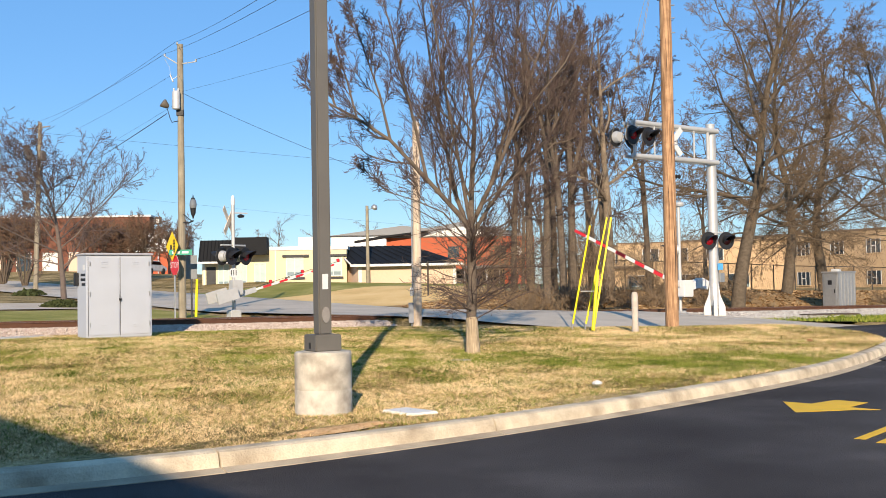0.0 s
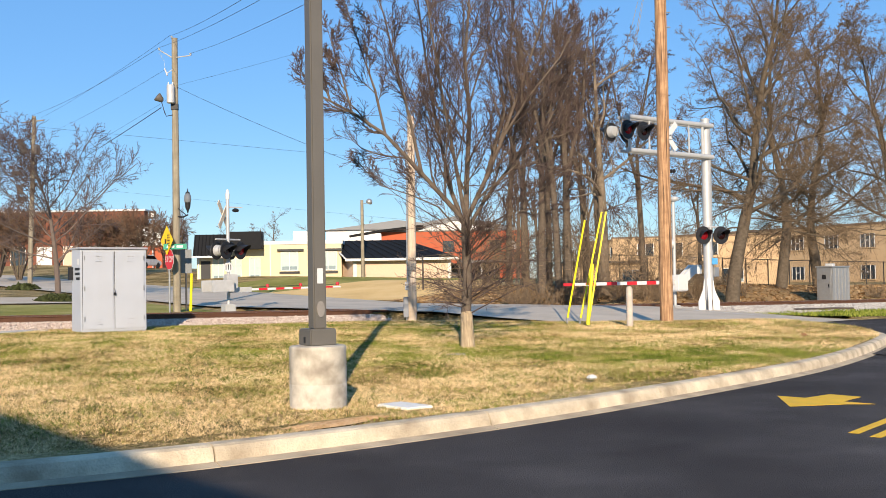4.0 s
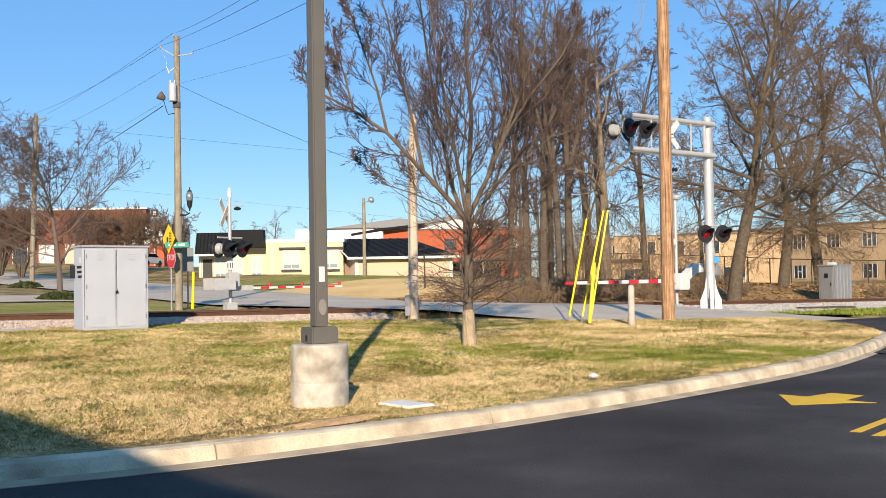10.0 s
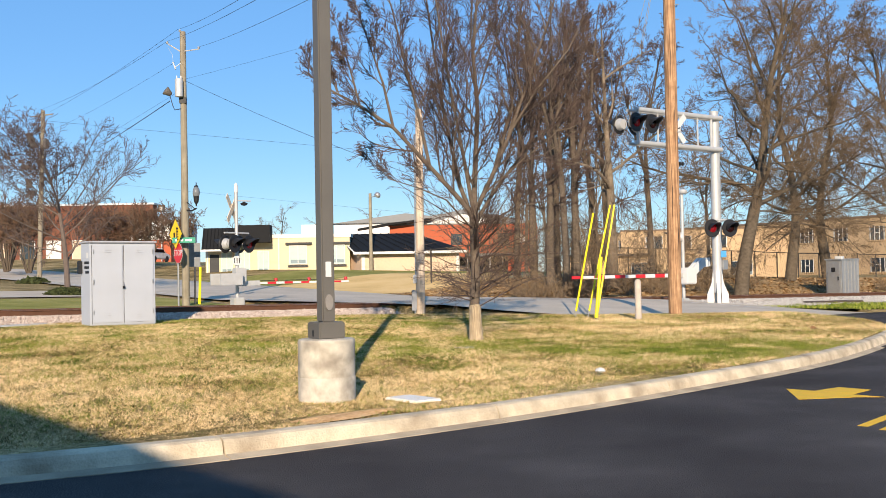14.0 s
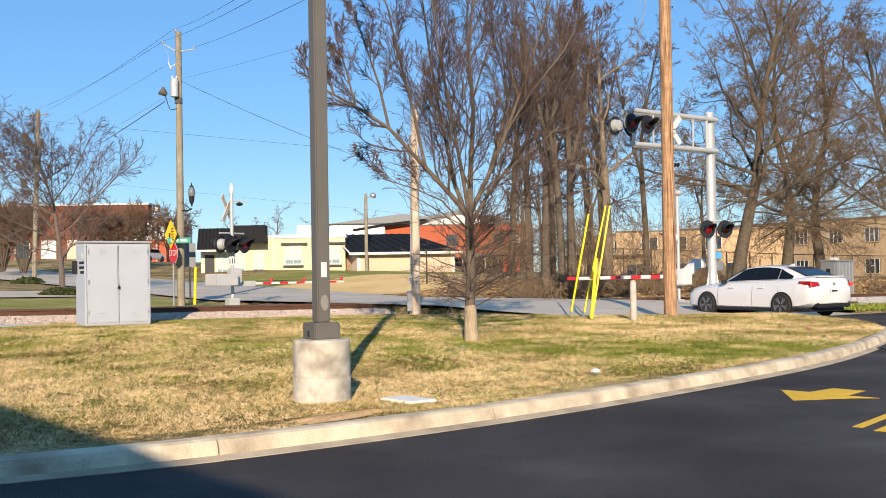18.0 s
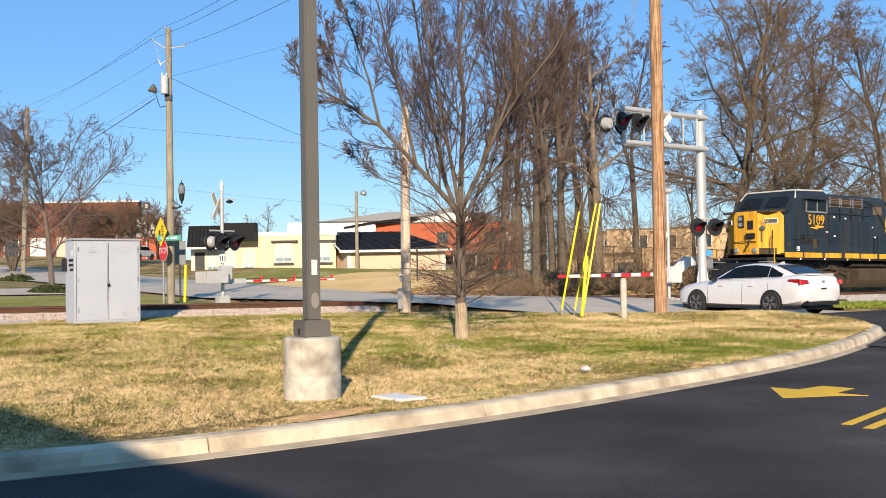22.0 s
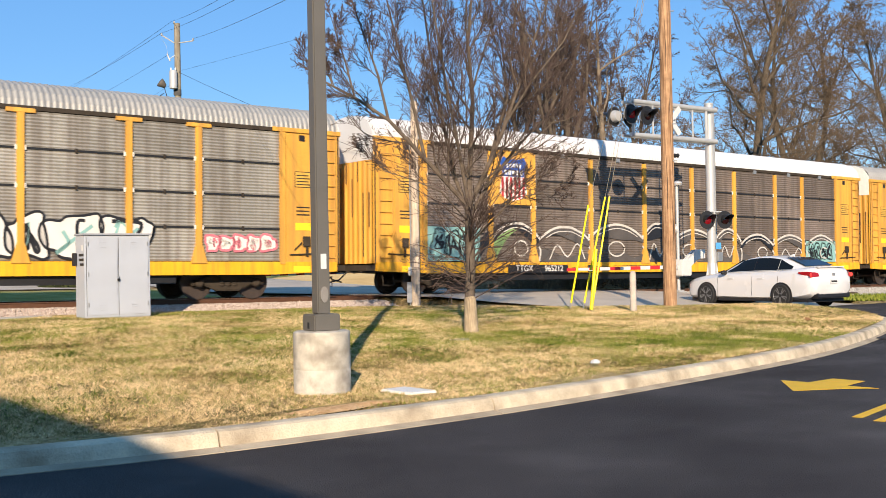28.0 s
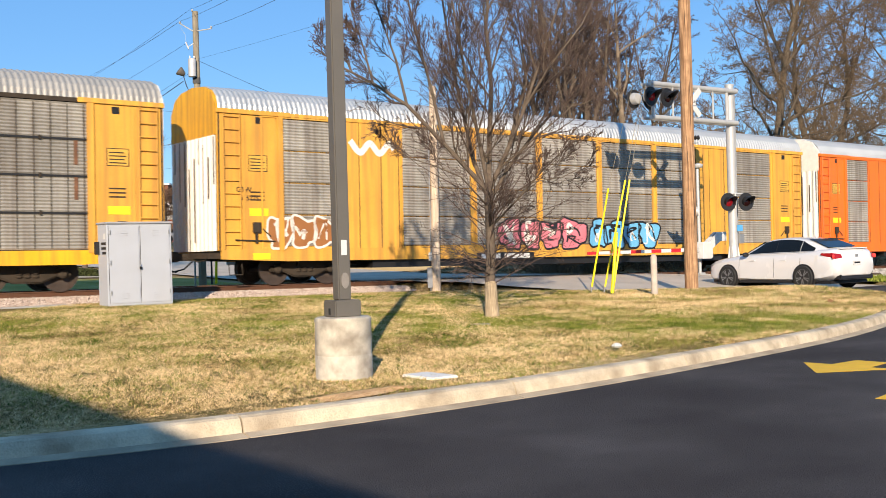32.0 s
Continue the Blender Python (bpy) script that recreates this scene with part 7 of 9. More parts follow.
        mb.add(vs, [(2 * i, 2 * i + 1, 2 * i + 3, 2 * i + 2) for i in range(44)])
        part("end_door", mb, end_low or paint, t, "vertically ribbed end doors")
        gx0, gx1 = sorted((xe - 0.02 * s, xe + 0.1 * s))
        part("end_gable", Mb().prism([(-1.56, 4.25), (1.56, 4.25), (1.56, 5.1), (1.24, 5.52), (0.8, 5.68), (0, 5.75), (-0.8, 5.68), (-1.24, 5.52), (-1.56, 5.1)], gx0, gx1, "x"), end_top or paint, t, "end gable under the roof")
        rr = random.Random(seed * 7 + s)
        for k in range(9):
            y0, zt = -1.45 + 0.33 * k + rr.uniform(-0.03, 0.03), rr.uniform(3.2, 5.0)
            part("rust_streak", rbox(*sorted((xe - 0.062 * s, xe - 0.046 * s)), y0, y0 + rr.uniform(0.02, 0.05), zt - rr.uniform(0.8, 2.6), min(zt, 4.22)), END_RUST, t, "dark rust streak down the end doors")
        part("end_step", rbox(*sorted((xe - 0.25 * s, xe + 0.15 * s)), -1.5, 1.5, 0.78, 0.95), GRIME, t)
        coupler(t, xe - 0.1 * s, -s)
        part("jack_pad", rbox(*sorted((xe + 1.05 * s, xe + 1.6 * s)), SIDE - 0.03, SIDE + 0.02, 0.74, 0.92), SAFETY, t)
    for xc in (4.35, 25.25):
        truck(t, xc, (-0.89, 0.89), 0.46, WHEEL_33, CAR_FRAME)
    if not solid:
        for k, (a, b) in enumerate(zip(POSTS, POSTS[1:])):
            corrugated(t, panel, a + 0.06, b - 0.06, 1.05, 4.86, SIDE + 0.03, 4)
            for j in (1, 2, 3):
                z = 1.05 + 3.81 * j / 4
                js = part("joint_strip", rbox(a + 0.1, b - 0.1, SIDE - 0.016, SIDE + 0.02, z - 0.028, z + 0.022), BLACK, t)
                for xx in (a + 0.11, (a + b) / 2, b - 0.11):
                    part("clip", rbox(xx - 0.03, xx + 0.03, SIDE - 0.03, SIDE, z - 0.06, z + 0.06), GRIME if xx == (a + b) / 2 else SIGN_WHITE, js)
        for x in POSTS[1:-1]:
            p = part("post", rbox(x - 0.09, x + 0.09, SIDE - 0.06, SIDE + 0.03, 1.0, 4.8), paint, t, bevel=0.008)
            if heads:
                part("post_head", rbox(x - 0.36, x + 0.36, SIDE - 0.065, SIDE + 0.02, 4.79, 4.9), paint, p, bevel=0.008)
            part("post_foot", Mb().prism([(x - 0.24, 1.0), (x + 0.24, 1.0), (x + 0.1, 1.5), (x - 0.1, 1.5)], SIDE - 0.064, SIDE + 0.02, "y"), paint, p)
        for x in () if heads else [(a + b) / 2 - 1.1 for a, b in zip(POSTS, POSTS[1:])]:
            part("vent_box", rbox(x + 1.0, x + 1.2, SIDE - 0.04, SIDE, 4.78, 4.92), GALV, t)
    else:
        bays = [(2.75, 5.1), (7.6, 10.3), (10.55, 13.2), (13.45, 16.1), (16.35, 19.0), (19.25, 21.3), (23.85, 26.2)]
        xs = [X0 + 2] + [v for b in bays for v in b] + [X1 - 2]
        for a, b in zip(xs[::2], xs[1::2]):
            if b - a > 0.02:
                part("side_plate", rbox(a, b, SIDE, SIDE + 0.05, 1.0, 4.9), paint, t)
        part("side_plate", rbox(X0 + 2, X1 - 2, SIDE + 0.05, SIDE + 0.08, 1.0, 4.9), paint, t)
        for a, b in bays:
            corrugated(t, panel, a, b, 1.1, 4.82, SIDE + 0.03, 4)
            fr = Mb().box(a - 0.06, a, SIDE - 0.03, SIDE + 0.01, 1.05, 4.88).box(b, b + 0.06, SIDE - 0.03, SIDE + 0.01, 1.05, 4.88).box(a, b, SIDE - 0.03, SIDE + 0.01, 4.82, 4.88).box(a, b, SIDE - 0.03, SIDE + 0.01, 1.05, 1.1)
            part("panel_frame", fr, paint, t)
        for a in (5.2, 6.0, 6.8, 7.45, 21.5, 22.3, 23.2):
            part("seam", rbox(a, a + 0.02, SIDE - 0.008, SIDE, 1.05, 4.85), GRIME, t)
    return t


def text_on(parent, text, x, z, size, material, name="lettering", label="", y=SIDE - 0.062):
    ob = part(name, word(text, size, material), material, parent, label)
    ob.matrix_basis = pose(x, y, z)
    return ob


G_WHITE = mat("graffiti_white", (0.72, 0.68, 0.62), 0.6, var=0.12, scale=2)
G_BLACK = mat("graffiti_black", (0.015, 0.015, 0.018), 0.5)
G_TEAL = mat("graffiti_teal", (0.25, 0.45, 0.42), 0.6, var=0.15, scale=2)
G_PINK = mat("graffiti_pink", (0.62, 0.18, 0.22), 0.6, var=0.2, scale=2)
G_BLUE = mat("graffiti_blue", (0.14, 0.42, 0.68), 0.6, var=0.2, scale=2)
G_BROWN = mat("graffiti_brown", (0.32, 0.13, 0.04), 0.6, var=0.2, scale=2)
G_CREAM = mat("graffiti_cream", (0.74, 0.62, 0.45), 0.6, var=0.12, scale=2)

# first car: grey roof, pale bubble graffiti
rack_a = autorack("yellow and grey autorack with pale bubble graffiti", ROOF_GREY, PANEL_GREY, end_top=ROOF_WHITE)
graffiti(rack_a, 3, 8.6, 15.0, 1.05, 2.15, 0.95, G_CREAM, G_WHITE, G_PINK)
graffiti(rack_a, 4, 14.9, 22.0, 1.08, 2.25, 1.15, G_WHITE, G_BLACK, G_TEAL)
graffiti(rack_a, 14, 24.3, 26.4, 1.35, 1.8, 0.5, G_WHITE, G_PINK, G_WHITE)
for k in range(7):
    part("emblem_bar", rbox(8.5 + 0.09 * k * 0.6, 9.75, SIDE - 0.006, SIDE - 0.002, 3.5 + 0.075 * k, 3.535 + 0.075 * k), G_BLACK, rack_a)
part("emblem", rbox(9.85, 10.2, SIDE - 0.006, SIDE - 0.002, 3.52, 3.98).box(10.3, 10.6, SIDE - 0.006, SIDE - 0.002, 3.52, 3.98), G_BLACK, rack_a, "black railway emblem")
part("emblem_line", rbox(9.75, 10.65, SIDE - 0.006, SIDE - 0.002, 3.22, 3.3).box(9.85, 10.6, SIDE - 0.006, SIDE - 0.002, 3.05, 3.12), G_BLACK, rack_a)
part("patch", Mb().prism([(3.6, 1.2), (4.2, 1.2), (3.9, 2.25)], SIDE - 0.012, SIDE - 0.004, "y"), mat("maroon_patch", (0.2, 0.03, 0.05), 0.7), rack_a, "maroon sprayed patch")

# second car: white roof, dark panels, shield plate, long arched graffiti
rack_b = autorack("yellow autorack with white roof and arched graffiti", ROOF_WHITE, PANEL_DARK, end_top=ROOF_WHITE, heads=False, seed=2)


def throw_up(parent, x0, widths, z0, z1):
    """Long outlined letters: a dark body under each bow, a pale double outline, an eye and strokes inside."""
    r = random.Random(17)
    y, x = SIDE - 0.034, x0
    for k, w in enumerate(widths):
        h = (z1 - z0) * r.uniform(0.82, 1.06)
        bow = [(x + w * f, z0 + 0.04 + h * (0.20 + 0.80 * math.sin(math.pi * (0.10 + 0.80 * f)) ** 0.55) + 0.012 * r.uniform(-1, 1)) for f in np.linspace(0, 1, 9)]
        body = Mb()
        line = curve2(bow, 4)
        body.add([(p, y, q) for p, q in line] + [(p, y, max(z0, z0 + (q - z0) * (0.74 + 0.14 * math.sin(5 * i / len(line) + k)))) for i, (p, q) in enumerate(line)], [(i, i + 1, len(line) + i + 1, len(line) + i) for i in range(len(line) - 1)])
        g = part("graffiti", body, G_SMOKE if k % 3 else G_BLACK, parent, "dark sprayed letter body")
        edge = Mb()
        ribbon(edge, line, 0.085, y - 0.002)
        ribbon(edge, curve2([(x + w, z0 + 0.03), (x + w * 1.03, z0 + 0.3 * h), (x + w * 0.98, z0 + 0.45 * h)], 4), 0.07, y - 0.0022)
        part("graffiti_outline", edge, G_DUST, g, "pale sprayed outline")
        inner = Mb()
        ribbon(inner, curve2([(p + 0.03, q - 0.15) for p, q in bow[1:-1]], 4), 0.035, y - 0.003)
        e = r.uniform(0.3, 0.7)
        if k % 2 == 0:
            ribbon(inner, curve2([(x + w * (e + 0.15 * math.cos(a)), z0 + h * (0.36 + 0.20 * math.sin(a))) for a in np.linspace(0.3, 6.4, 11)], 3), 0.055, y - 0.0026)
        else:
            ribbon(inner, curve2([(x + w * 0.2, z0 + 0.08), (x + w * 0.35, z0 + h * 0.5), (x + w * 0.55, z0 + h * 0.15), (x + w * 0.75, z0 + h * 0.55), (x + w * 0.9, z0 + 0.1)], 4), 0.055, y - 0.0026)
        part("graffiti_stroke", inner, G_DUST, g)
        x += w


G_DUST = mat("graffiti_dusty_white", (0.56, 0.52, 0.47), 0.7, var=0.25, scale=3)
G_SMOKE = mat("graffiti_smoke", (0.085, 0.075, 0.07), 0.8, var=0.4, scale=2)
for nm, mt, x0, x1, top in (("dark", G_BLACK, 5.15, 6.2, 2.45), ("green", mat("graffiti_green", (0.22, 0.33, 0.12), 0.7, var=0.25, scale=3), 5.9, 6.35, 2.32)):
    cres = Mb()
    arc = [(x0 + (x1 - x0 + 1.2) * f, 1.06 + (top - 1.06) * math.sin(0.5 * math.pi * min(1, 1.15 * f)) ** 0.6) for f in np.linspace(0, 1, 10)]
    back = [(x0 + 0.35 + (x1 - x0 + 0.9) * f, 1.06 + (top - 1.16) * math.sin(0.5 * math.pi * min(1, 1.05 * f)) ** 0.9) for f in np.linspace(0, 1, 10)]
    cres.add([(p, SIDE - (0.031 if nm == "dark" else 0.0325), q) for p, q in arc + back], [(i, i + 1, 11 + i, 10 + i) for i in range(9)])
    part("graffiti", cres, mt, rack_b, nm + " sprayed crescent")
smear = [(8.2 + 0.5 * k, 1.3 + 0.16 * math.sin(1.7 * k) + 0.1 * math.sin(0.6 * k + 1)) for k in range(31)]
part("graffiti", Mb().add([(p, SIDE - 0.0335, q) for p, q in smear] + [(p, SIDE - 0.0335, 1.06) for p, q in smear], [(i, i + 1, 32 + i, 31 + i) for i in range(30)]), G_SMOKE, rack_b, "dark sprayed band along the sill")
throw_up(rack_b, 6.2, (2.1, 2.5, 2.9, 1.7, 2.6, 1.7, 2.2, 2.5, 2.2), 1.06, 2.42)
part("graffiti", rbox(3.4, 5.6, SIDE - 0.036, SIDE - 0.034, 1.08, 2.2), G_TEAL, rack_b, "pale teal sprayed panel")
graffiti(rack_b, 6, 3.6, 5.4, 1.15, 2.05, 0.5, G_TEAL, G_BLACK)
part("graffiti", rbox(24.3, 26.6, SIDE - 0.036, SIDE - 0.034, 1.08, 2.0), G_TEAL, rack_b, "pale teal sprayed panel")
graffiti(rack_b, 16, 24.5, 26.4, 1.15, 1.9, 0.45, G_TEAL, G_BLACK)
part("emblem_plate", rbox(6.15, 8.0, SIDE - 0.055, SIDE - 0.02, 3.02, 4.86), RAIL_YELLOW, rack_b)
sh = [(6.5, 4.45), (6.62, 4.66), (6.95, 4.55), (7.1, 4.6), (7.25, 4.55), (7.58, 4.66), (7.7, 4.45), (7.6, 4.1), (7.68, 3.7), (7.72, 3.42), (7.52, 3.24), (7.1, 3.15), (6.68, 3.24), (6.48, 3.42), (6.52, 3.7), (6.6, 4.1)]
sg = part("emblem", Mb().prism(sh, SIDE - 0.062, SIDE - 0.056, "y"), SIGN_WHITE, rack_b, "shield emblem in blue, red and white")
part("emblem_field", Mb().prism([(x, max(z, 3.98)) for x, z in sh[:8]] + [(7.63, 3.98), (6.57, 3.98)] + [sh[15]], SIDE - 0.066, SIDE - 0.0622, "y"), mat("emblem_blue", (0.02, 0.08, 0.35), 0.5), sg)
for k in range(6):
    part("emblem_stripe", rbox(6.56 + 0.19 * k, 6.66 + 0.19 * k, SIDE - 0.066, SIDE - 0.0622, 3.3 - 0.1 * math.sin(0.2 + 0.5 * k), 3.96), RED, sg)
for z, w in ((4.36, 0.36), (4.12, 0.44)):
    for k in range(5):
        part("emblem_bar", rbox(7.1 - w + 2 * w * k / 5 + 0.03, 7.1 - w + 2 * w * (k + 1) / 5 - 0.02, SIDE - 0.068, SIDE - 0.0662, z - 0.08, z + 0.08), SIGN_WHITE, sg)
part("number_plate_band", rbox(6.85, 9.7, SIDE - 0.032, SIDE - 0.024, 0.68, 0.96), BLACK, rack_b)
text_on(rack_b, "TTGX", 7.6, 0.82, 0.3, SIGN_WHITE, y=SIDE - 0.038)
text_on(rack_b, "965212", 9.0, 0.82, 0.3, SIGN_WHITE, y=SIDE - 0.038)
for xx in (10.7, 21.6):
    part("lettering", rbox(xx, xx + 0.35, SIDE - 0.032, SIDE - 0.021, 0.7, 0.95), BLACK, rack_b)

# third car: grey panels with rusty seams
rack_c = autorack("yellow autorack with rust-streaked grey panels", ROOF_GREY, PANEL_GREY, end_top=SIGN_WHITE, seed=3)
graffiti(rack_c, 7, 6.5, 10.2, 1.1, 2.0, 0.75, G_BLACK, G_WHITE, G_WHITE)
graffiti(rack_c, 8, 11.2, 15.6, 1.05, 2.0, 1.1, G_WHITE, G_CREAM, G_PINK)
graffiti(rack_c, 9, 18.5, 22.2, 1.1, 1.75, 0.9, G_CREAM, G_WHITE, G_PINK)
part("number_plate_band", rbox(7.95, 10.75, SIDE - 0.032, SIDE - 0.024, 0.66, 1.0), BLACK, rack_c)
text_on(rack_c, "TTGX", 8.6, 0.83, 0.3, SIGN_WHITE, y=SIDE - 0.038)
text_on(rack_c, "711962", 10.0, 0.83, 0.3, SIGN_WHITE, y=SIDE - 0.038)
RUSTM = mat("rust_streak", (0.16, 0.075, 0.04), 0.9, var=0.4, scale=3)
for a, b in zip(POSTS, POSTS[1:]):
    for z in (2.35, 3.25):
        part("rust_bar", rbox(b - 0.5, b - 0.4, SIDE - 0.007, SIDE - 0.002, z, z + 0.62), RUSTM, rack_c)
    k = a + 0.35
    while k < b - 0.2:
        part("screen_seam", rbox(k, k + 0.022, SIDE - 0.005, SIDE - 0.002, 1.1, 4.8), GRIME, rack_c)
        k += 0.42

# fourth car: solid yellow sides with framed grey bays
rack_d = autorack("yellow autorack with framed grey bays and colourful graffiti", ROOF_ZINC, PANEL_GREY, solid=True, end_top=LOCO_YELLOW, end_low=SIGN_WHITE)
graffiti(rack_d, 10, 2.9, 5.1, 1.05, 2.0, 0.72, G_BROWN, G_WHITE, G_BROWN)
graffiti(rack_d, 12, 11.5, 15.6, 0.95, 2.0, 0.95, G_PINK, G_BLACK, G_WHITE)
graffiti(rack_d, 13, 15.7, 18.9, 0.95, 2.0, 0.9, G_BLUE, G_BLACK, G_WHITE)
text_on(rack_d, "GTW", 2.15, 2.72, 0.2, G_BLACK, y=SIDE - 0.008)
text_on(rack_d, "695775", 2.32, 2.48, 0.2, G_BLACK, y=SIDE - 0.008)
em = Mb()
ribbon(em, curve2([(5.7, 4.3), (6.05, 3.95), (6.4, 4.25), (6.75, 3.95), (7.1, 4.25), (7.3, 4.1)]), 0.2, SIDE - 0.012)
part("emblem", em, SIGN_WHITE, rack_d, "flowing white line emblem")
part("number_plate_band", rbox(10.5, 13.0, SIDE - 0.032, SIDE - 0.024, 0.62, 0.86), BLACK, rack_d)
part("lettering", rbox(10.7, 11.5, SIDE - 0.038, SIDE - 0.033, 0.66, 0.82).box(11.7, 12.8, SIDE - 0.038, SIDE - 0.033, 0.66, 0.82), SIGN_WHITE, rack_d)

# fifth car: orange
rack_e = autorack("orange autorack with white end doors", ROOF_ZINC, PANEL_GREY, RAIL_ORANGE, True, SIGN_WHITE, SIGN_WHITE)


def hood_section(mb, x0, x1, half, z0, z1, cham=0.25):
    mb.prism([(-half, z0), (half, z0), (half, z1 - cham), (half - cham, z1), (-half + cham, z1), (-half, z1 - cham)], x0, x1, "x")
    return mb


LOCO_FRAME = frame_mesh(1.95, 0.62, 1.4)


def locomotive(label, number, flipped, rad, logo, ahead=0.0, wing=4.45):
    """A six-axle diesel; built nose first, turned round when it runs hood first."""
    t = thing("locomotive", pose(0, 0, 0), label, "locomotive", "train cars")
    L = 22.3
    b, s = t, (1 if flipped else -1)  # s: the side towards the lawn, in the locomotive's own space
    part("platform", rbox(1.7 - ahead, 21.6, -1.5, 1.5, 1.50, 1.60).box(2.0, 21.3, -0.75, 0.75, 0.95, 1.5), BLACK, b)
    for y0, y1 in ((-1.57, -1.53), (1.53, 1.57)):
        part("stripe", rbox(2.3 - ahead, 21.6, y0, y1, 1.60, 1.83), LOCO_YELLOW, b, "yellow sill stripe")
        for k in range(11):
            part("stripe_gap", rbox(3.6 + 1.55 * k, 3.72 + 1.55 * k + 0.1 * (k % 3), y0 - 0.003, y1 + 0.003, 1.60, 1.83), UNDER_BROWN, b)
    part("walkway", rbox(2.2, 21.6, -1.5, 1.5, 1.72, 1.8), GRIME, b)
    # nose and cab
    nose = [(-0.62, 1.75), (-0.62, 3.5), (-0.5, 3.66), (0.5, 3.66), (0.62, 3.5), (0.62, 1.75)]
    wide = [(-1.5, 1.75), (-1.5, 3.45), (-1.3, 3.62), (1.3, 3.62), (1.5, 3.45), (1.5, 1.75)]
    n = Mb().add([(1.62, y, z) for y, z in nose] + [(2.3, y, z) for y, z in wide], [(i, (i + 1) % 6, 6 + (i + 1) % 6, 6 + i) for i in range(6)] + [tuple(range(6)), tuple(range(11, 5, -1))])
    part("nose", n, LOCO_YELLOW, b, "yellow front of the nose")
    part("nose_side", Mb().prism([(2.3, 1.8), (3.4, 1.8), (3.4, 3.75), (2.3, 3.46)], -1.52, 1.52, "y"), LOCO_BLUE, b, bevel=0.03)
    part("nose_top", Mb().prism([(1.65, 3.68), (2.3, 3.7), (3.4, 3.84), (3.4, 3.7), (2.3, 3.58), (1.65, 3.58)], -1.25, 1.25, "y"), UNDER_BROWN, b)
    part("nose_door", rbox(1.58, 1.625, -0.5, 0.0, 1.9, 3.4), LOCO_YELLOW, b, bevel=0.02)
    part("headlight_box", rbox(1.54, 1.63, 0.08, 0.34, 2.95, 3.5), BLACK, b, bevel=0.02)
    for z in (3.09, 3.36):
        part("headlight", Mb().lathe([(0.1, 0), (0.1, 0.03), (0.06, 0.015), (0.0, 0.015)], 14, pose(1.545, 0.21, z, 0, -90, 0)), GALV, b, "clear round headlight")
    part("receptacle_box", rbox(1.46, 1.6, -0.52, -0.08, 2.45, 2.68), BLACK, b, "dark socket box on the nose", bevel=0.015)
    part("brake_hose", Mb().path([(1.52, -0.3, 2.45), (1.42, -0.28, 2.2), (1.44, -0.1, 1.98), (1.55, 0.0, 1.9)], 0.03, 6), BLACK, b)
    for y in (-0.48, 0.48):
        part("ditch_light", Mb().lathe([(0.0, -0.1), (0.11, -0.1), (0.12, 0.0), (0.09, 0.02), (0.0, 0.02)], 14, pose(1.56, y, 1.92, 0, -90, 0)), GALV, b, "round ditch light low on the nose")
    part("handrail", Mb().path([(1.58, -0.55, 2.3), (1.5, -0.55, 2.3), (1.5, -0.2, 2.32), (1.5, 0.55, 2.3), (1.58, 0.55, 2.3)], 0.02, 5), BLACK, b)
    part("nose_window", rbox(1.57, 1.59, -0.42, -0.1, 2.85, 3.25), BLACK, b, "dark window in the nose door", bevel=0.005)
    for y in (-1, 1):
        fc = pose(1.96, y * 1.06, 0, 0, 0, -49.6) if y < 0 else pose(1.96, y * 1.06, 0, 0, 0, 49.6 + 180)
        nb = part("number_board", rbox(-0.3, 0.3, -0.035, 0.0, 3.1, 3.32), WHITE, b, "lit white number board", m=fc)
        part("number_bar", rbox(-0.27, 0.27, -0.04, -0.036, 3.125, 3.295), BLACK, nb)
        dg = part("number", word(number, 0.2, LOCO_YELLOW), LOCO_YELLOW, nb)
        dg.matrix_basis = fc @ pose(0.06, -0.042, 3.21)
        part("nose_lamp", Mb().lathe([(0.1, 0), (0.12, 0.05), (0.0, 0.06)], 12, fc @ pose(-0.35, -0.06, 2.9, 90, 0, 0)), BLACK, b)
        part("grab_iron", Mb().path([(0.05, -0.06, 2.0), (0.05, -0.1, 2.1), (0.08, -0.1, 2.75), (0.08, -0.05, 2.85)], 0.018, 5), BLACK, b, m=fc)
        part("nose_hinge", rbox(-0.42, -0.36, -0.04, 0.0, 2.3, 2.75), BLACK, b, m=fc)
        part("soot_plate", rbox(-0.5, 0.5, -0.012, 0.0, 1.76, 2.02), UNDER_BROWN, b, m=fc)
    cab = Mb().add([(2.75, y, z) for y, z in ((-1.5, 3.7), (1.5, 3.7))] + [(3.5, y, z) for y, z in ((-1.3, 4.6), (1.3, 4.6))] + [(5.75, y, z) for y, z in ((-1.3, 4.66), (1.3, 4.66))]
                   + [(3.0, y, 1.8) for y in (-1.52, 1.52)] + [(5.8, y, 1.8) for y in (-1.52, 1.52)] + [(3.3, y, 4.3) for y in (-1.52, 1.52)] + [(5.8, y, 4.4) for y in (-1.52, 1.52)],
                   [(0, 1, 3, 2), (2, 3, 5, 4), (0, 2, 10), (1, 11, 3), (2, 4, 12, 10), (3, 11, 13, 5), (10, 12, 8, 6), (11, 7, 9, 13), (0, 10, 6), (1, 7, 11), (4, 5, 13, 12), (12, 13, 9, 8), (6, 8, 9, 7), (0, 6, 7, 1)])
    part("cab", cab, LOCO_BLUE, b, "dark blue cab")
    part("cab_roof", Mb().prism([(3.5, 4.62), (5.75, 4.68), (5.75, 4.74), (3.52, 4.68)], -1.28, 1.28, "y"), mat("dusty_cab_roof", (0.50, 0.49, 0.45), 0.8, var=0.25), b, "dusty pale cab roof")
